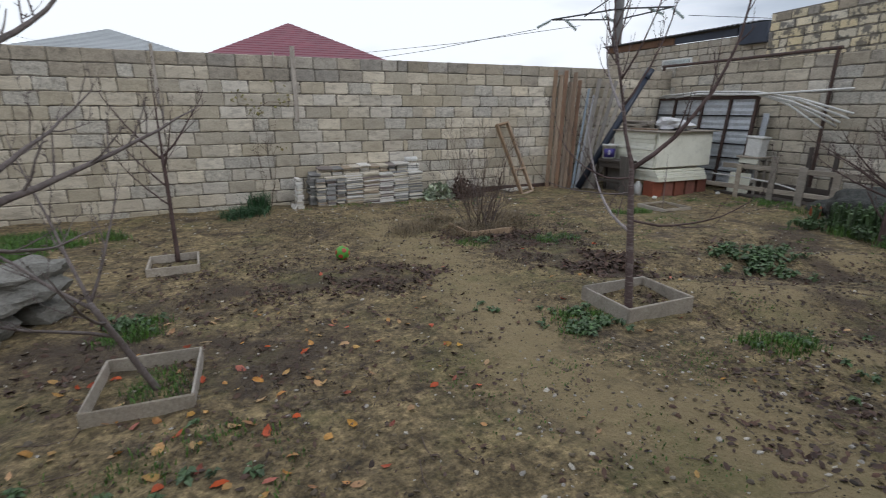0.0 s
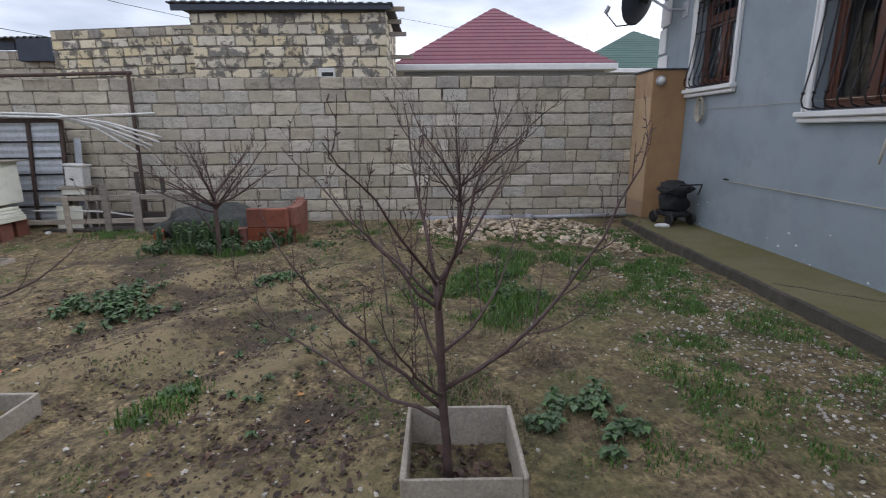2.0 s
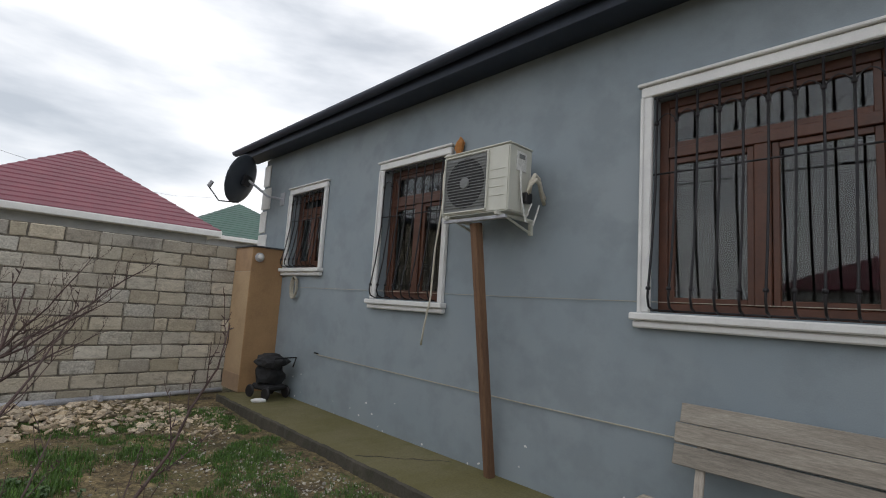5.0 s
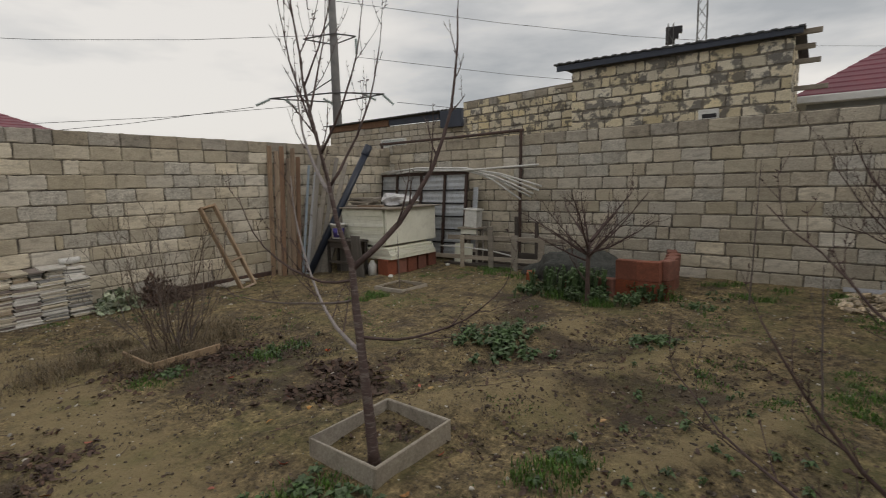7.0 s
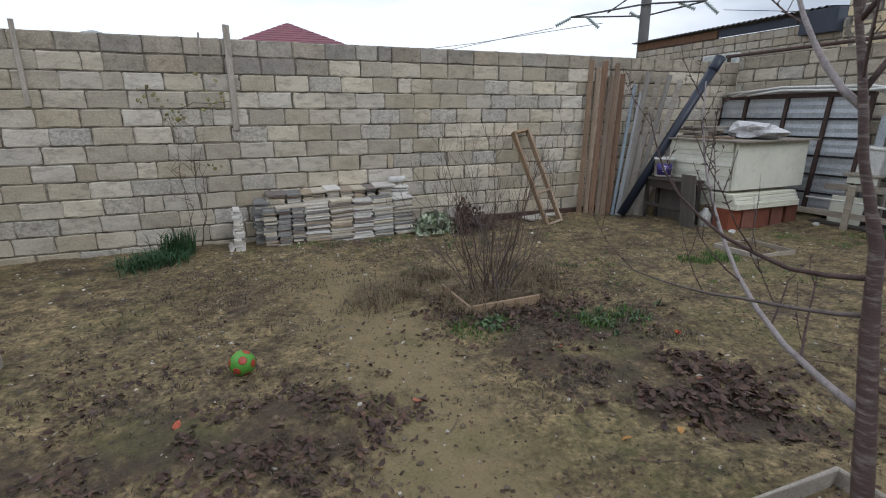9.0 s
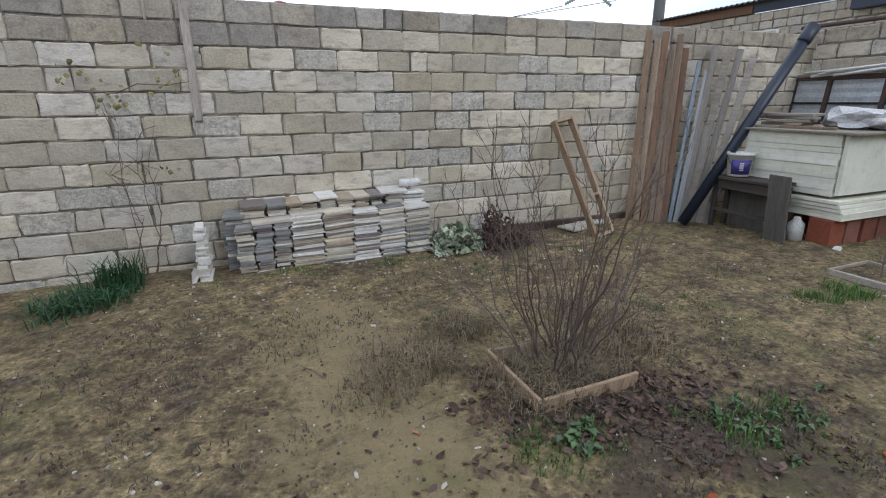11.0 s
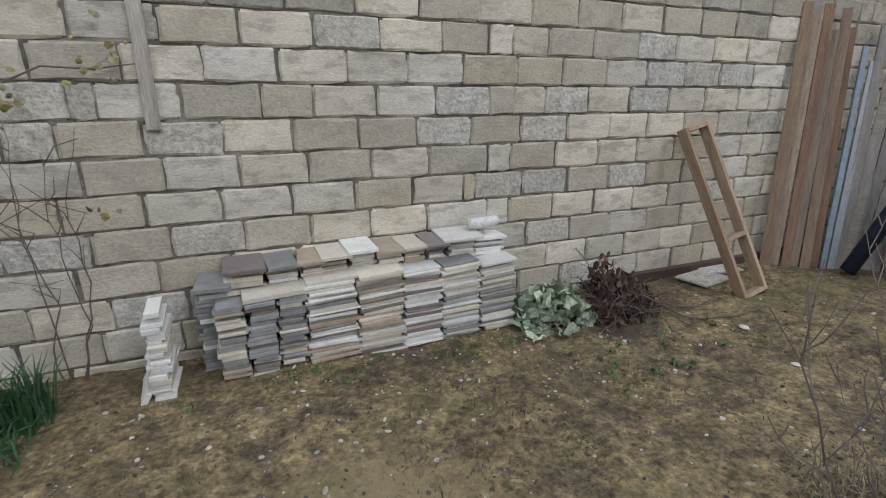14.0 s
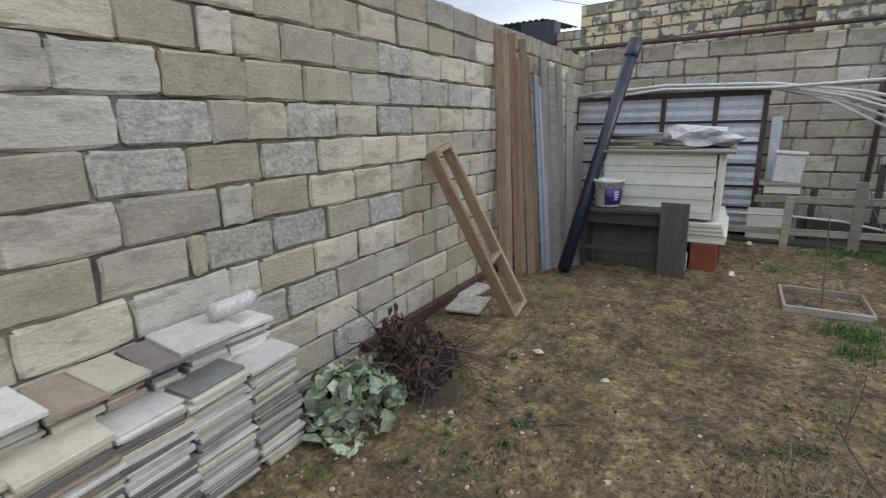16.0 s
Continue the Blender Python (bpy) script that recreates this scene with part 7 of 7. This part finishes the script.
soup("yellow_leaves", V, F, LEAF_YELLOW, "scattered yellow and ochre fallen leaves", "leaf litter")
V, F = merged([leaf_cluster(SITE, 0.2, 2.9, 1.3, 1.1, 30, .042, .01, .5), leaf_cluster(SITE, 2.4, 4.2, 2.0, 2.0, 14, .032, .01, .5)])
soup("red_leaves", V, F, LEAF_RED, "scattered orange and red fallen leaves", "leaf litter")


def blades(cx, cy, rx, ry, n, h, w=0.004, lean=0.5, clump=0.0):
    V, F = [], []
    while n > 0:
        a, q = SITE.uniform(0, 6.283), math.sqrt(SITE.random())
        bx, by = cx + rx * q * math.cos(a), cy + ry * q * math.sin(a)
        m = SITE.randint(5, 14) if clump else 1
        if clump and noise.noise((bx * 1.6, by * 1.6, 9)) < -0.05:
            n -= 2
            continue
        for _ in range(m):
            x, y = bx + SITE.gauss(0, clump), by + SITE.gauss(0, clump)
            z = relief(x, y) - 0.004
            hh = h * SITE.uniform(0.45, 1.2)
            t = SITE.uniform(0, 6.283)
            dx, dy = math.cos(t), math.sin(t)
            o = lean * hh * SITE.uniform(0.2, 1.1)
            k = len(V)
            ww = w * SITE.uniform(.7, 1.3)
            V += [(x - dy * ww, y + dx * ww, z), (x + dy * ww, y - dx * ww, z), (x + dx * o * .35 - dy * ww * .8, y + dy * o * .35 + dx * ww * .8, z + hh * .6),
                  (x + dx * o * .35 + dy * ww * .8, y + dy * o * .35 - dx * ww * .8, z + hh * .6), (x + dx * o, y + dy * o, z + hh * (0.95 - 0.25 * lean))]
            F += [(k, k + 1, k + 3, k + 2), (k + 2, k + 3, k + 4)]
        n -= m
    return V, F


def lawn(n, h, x0, x1, y0, y1, edge, grow):
    """Tufts over an area, thick where the turf holds, thinning towards its edge."""
    sets = []
    while n > 0:
        x, y = SITE.uniform(x0, x1), SITE.uniform(y0, y1)
        v = noise.noise((x * 0.8, y * 0.8, 4.2)) + 0.6 * noise.noise((x * 2.3, y * 2.3, 1.1)) + grow * (edge - y)
        n -= 1
        if v > 0.0:
            sets.append(blades(x, y, .05, .05, int(7 + 16 * min(1, v)), h * (0.5 + 0.7 * min(1.0, v)), clump=.035))
    return merged(sets)


V, F = merged([lawn(3100, .05, 2.9, 8.8, -2.8, 1.2, 0.0, 0.30), lawn(900, .042, 4.0, 9.6, 0.5, 6.0, 2.0, 0.05), lawn(380, .04, 2.5, 8.5, 5.5, 8.6, 6.6, 0.02), blades(5.6, -0.3, 1.0, 0.5, 2600, .12, clump=.05), blades(6.9, -0.8, 0.9, 0.6, 2200, .1, clump=.05),
               blades(-2.4, 7.5, 1.1, 0.7, 4200, .12, clump=.05), blades(-0.85, 4.2, .3, .22, 600, .08, clump=.04), blades(2.45, 2.95, .3, .25, 700, .05, clump=.04), blades(8.75, 5.0, .3, 1.3, 1500, .09, clump=.05),
               blades(6.08, 6.14, .3, .3, 600, .09, clump=.04), blades(7.8, 3.4, .5, .6, 1500, .13, clump=.05), blades(8.15, 2.75, .25, .4, 700, .18, clump=.05), blades(3.55, 2.0, .3, .22, 700, .07, clump=.04), blades(9.2, 1.3, .5, .9, 1500, .08, clump=.05), blades(3.9, 5.3, .35, .3, 420, .07, clump=.05),
               blades(2.9, 5.45, .3, .2, 420, .05, clump=.04), blades(1.9, 2.0, 1.2, .8, 900, .025, clump=.06), blades(-0.6, 3.2, .28, .3, 420, .06, clump=.04), blades(-0.6, 2.2, .8, .5, 900, .045, clump=.05), blades(2.2, 8.55, 1.2, .15, 260, .05, clump=.04)])
soup("grass", V, F, GREEN, "patchy green winter grass", "grass")
V, F = merged([blades(0.05, 8.42, .5, .24, 560, .21, .0055, 1.5, .06), blades(0.42, 8.72, .2, .18, 320, .38, .006, .6, .03)])
soup("onion_clump", V, F, ONION, "clump of dark green onion leaves by the wall", "onion plants")
V, F = merged([blades(3.1, 5.95, .5, .3, 900, .15, .0025, 1.2, .07), blades(2.85, 6.3, .8, .5, 1500, .15, .0025, 1.3, .09), blades(3.3, 6.4, .9, .6, 2200, .19, .0025, 1.2, .08), blades(4.0, 0.0, .6, .5, 700, .1, .0025, 1.1, .05), blades(3.6, -.2, .5, .5, 500, .08, .0025, 1.1, .05), blades(0.9, 7.3, 1.5, .8, 700, .05, .002, 1.1, .05), blades(1.6, 6.4, 1.0, .6, 500, .06, .002, 1.2, .04), blades(6.2, 7.2, 1.0, .6, 600, .05, .002, 1.2, .04)])
soup("dead_grass", V, F, STRAW, "tangled straw-coloured dead grass", "dead grass")


V, F = merged([blades(0.9, 6.7, 1.6, 1.0, 1100, .045, .0035, 1.4, .05), blades(0.2, 4.7, 1.7, 1.0, 1300, .045, .0035, 1.4, .05), blades(4.9, 6.6, 1.5, 1.0, 1800, .04, .003, 1.4, .05), blades(2.3, 7.6, 1.8, .7, 1500, .04, .003, 1.4, .05),
               blades(3.5, 4.6, .9, .8, 1500, .05, .0035, 1.4, .05), blades(2.6, 3.4, 2.4, 1.6, 1600, .03, .003, 1.4, .04), blades(5.4, 2.4, 1.6, 1.4, 1500, .04, .003, 1.4, .05), blades(-0.6, 2.6, 1.4, 1.0, 1200, .04, .003, 1.4, .05)])
soup("dead_weeds", V, F, DEAD_WEED, "low dark withered weed tufts", "dead weeds")


def rosettes(cx, cy, rx, ry, n, size, height):
    """Low broad-leaved weeds: stalked leaves round a centre."""
    V, F = [], []
    for _ in range(n):
        a, q = SITE.uniform(0, 6.283), math.sqrt(SITE.random()) * (0.65 + 0.75 * SITE.random() ** 2)
        x, y = cx + rx * q * math.cos(a), cy + ry * q * math.sin(a)
        if noise.noise((x * 3.1, y * 3.1, 6.0)) < -0.12:
            continue
        z = relief(x, y)
        for k in range(SITE.randint(5, 9)):
            t = SITE.uniform(0, 6.283)
            l = size * SITE.uniform(.6, 1.25)
            up = height * SITE.uniform(.3, 1.1)
            d, s = Vector((math.cos(t), math.sin(t), 0)), Vector((-math.sin(t), math.cos(t), 0))
            c = Vector((x, y, z)) + d * l * 0.5 + Vector((0, 0, up))
            j = len(V)
            V += [c - d * l * .4, c + s * l * .34 + Vector((0, 0, .008)), c + d * l * .5 - Vector((0, 0, .012)), c - s * l * .34 + Vector((0, 0, .008)), Vector((x, y, z - .005)), c + d * l * .1]
            F += [(j, j + 5, j + 1), (j + 1, j + 5, j + 2), (j + 2, j + 5, j + 3), (j + 3, j + 5, j), (j + 4, j, j + 3)]
    return V, F


V, F = merged([rosettes(3.3, -0.55, .42, .35, 75, .06, .07), rosettes(5.4, 3.45, .45, .55, 95, .075, .09), rosettes(2.5, 2.9, .32, .28, 60, .055, .05), rosettes(6.2, 2.1, .3, .3, 34, .06, .07), rosettes(5.9, -0.3, .8, .5, 70, .055, .07), rosettes(7.75, 3.2, .4, .6, 110, .07, .16), rosettes(8.1, 2.7, .22, .35, 50, .07, .22), rosettes(7.95, 3.75, .3, .5, 110, .07, .34), rosettes(7.7, 4.3, .35, .4, 50, .06, .12),
               rosettes(3.55, 2.1, .22, .2, 22, .05, .04), rosettes(-0.8, 4.25, .22, .18, 24, .05, .06), rosettes(2.85, 5.45, .25, .15, 26, .05, .05), rosettes(4.6, 1.5, 1.6, .9, 46, .045, .04), rosettes(-0.6, 2.3, .7, .5, 40, .05, .03), rosettes(4.0, 5.2, .4, .3, 26, .04, .05), rosettes(2.0, 3.4, .25, .2, 10, .05, .03), rosettes(4.2, 8.0, .9, .4, 30, .03, .03), rosettes(8.2, 1.95, .5, .3, 36, .06, .06)])
soup("weeds", V, F, WEED, "low broad-leaved green weeds", "weeds")


def sticks(n):
    bm = bmesh.new()
    for _ in range(n):
        x, y, _h = anywhere()
        a, l = SITE.uniform(0, 6.283), SITE.uniform(.06, .3)
        p = [Vector((x + l * q * math.cos(a + .3 * q), y + l * q * math.sin(a + .3 * q), 0)) for q in (0, .5, 1)]
        for v in p:
            v.z = relief(v.x, v.y) + 0.006
        add_tube(bm, p, [0.003, 0.0028, 0.0015], 4)
    me = bpy.data.meshes.new("fallen_twigs")
    bm.to_mesh(me)
    bm.free()
    me.materials.append(TWIG)
    tagged(new("fallen_twigs", me), "thin dry twigs fallen on the soil", "twigs", kind="stuff")


sticks(330)
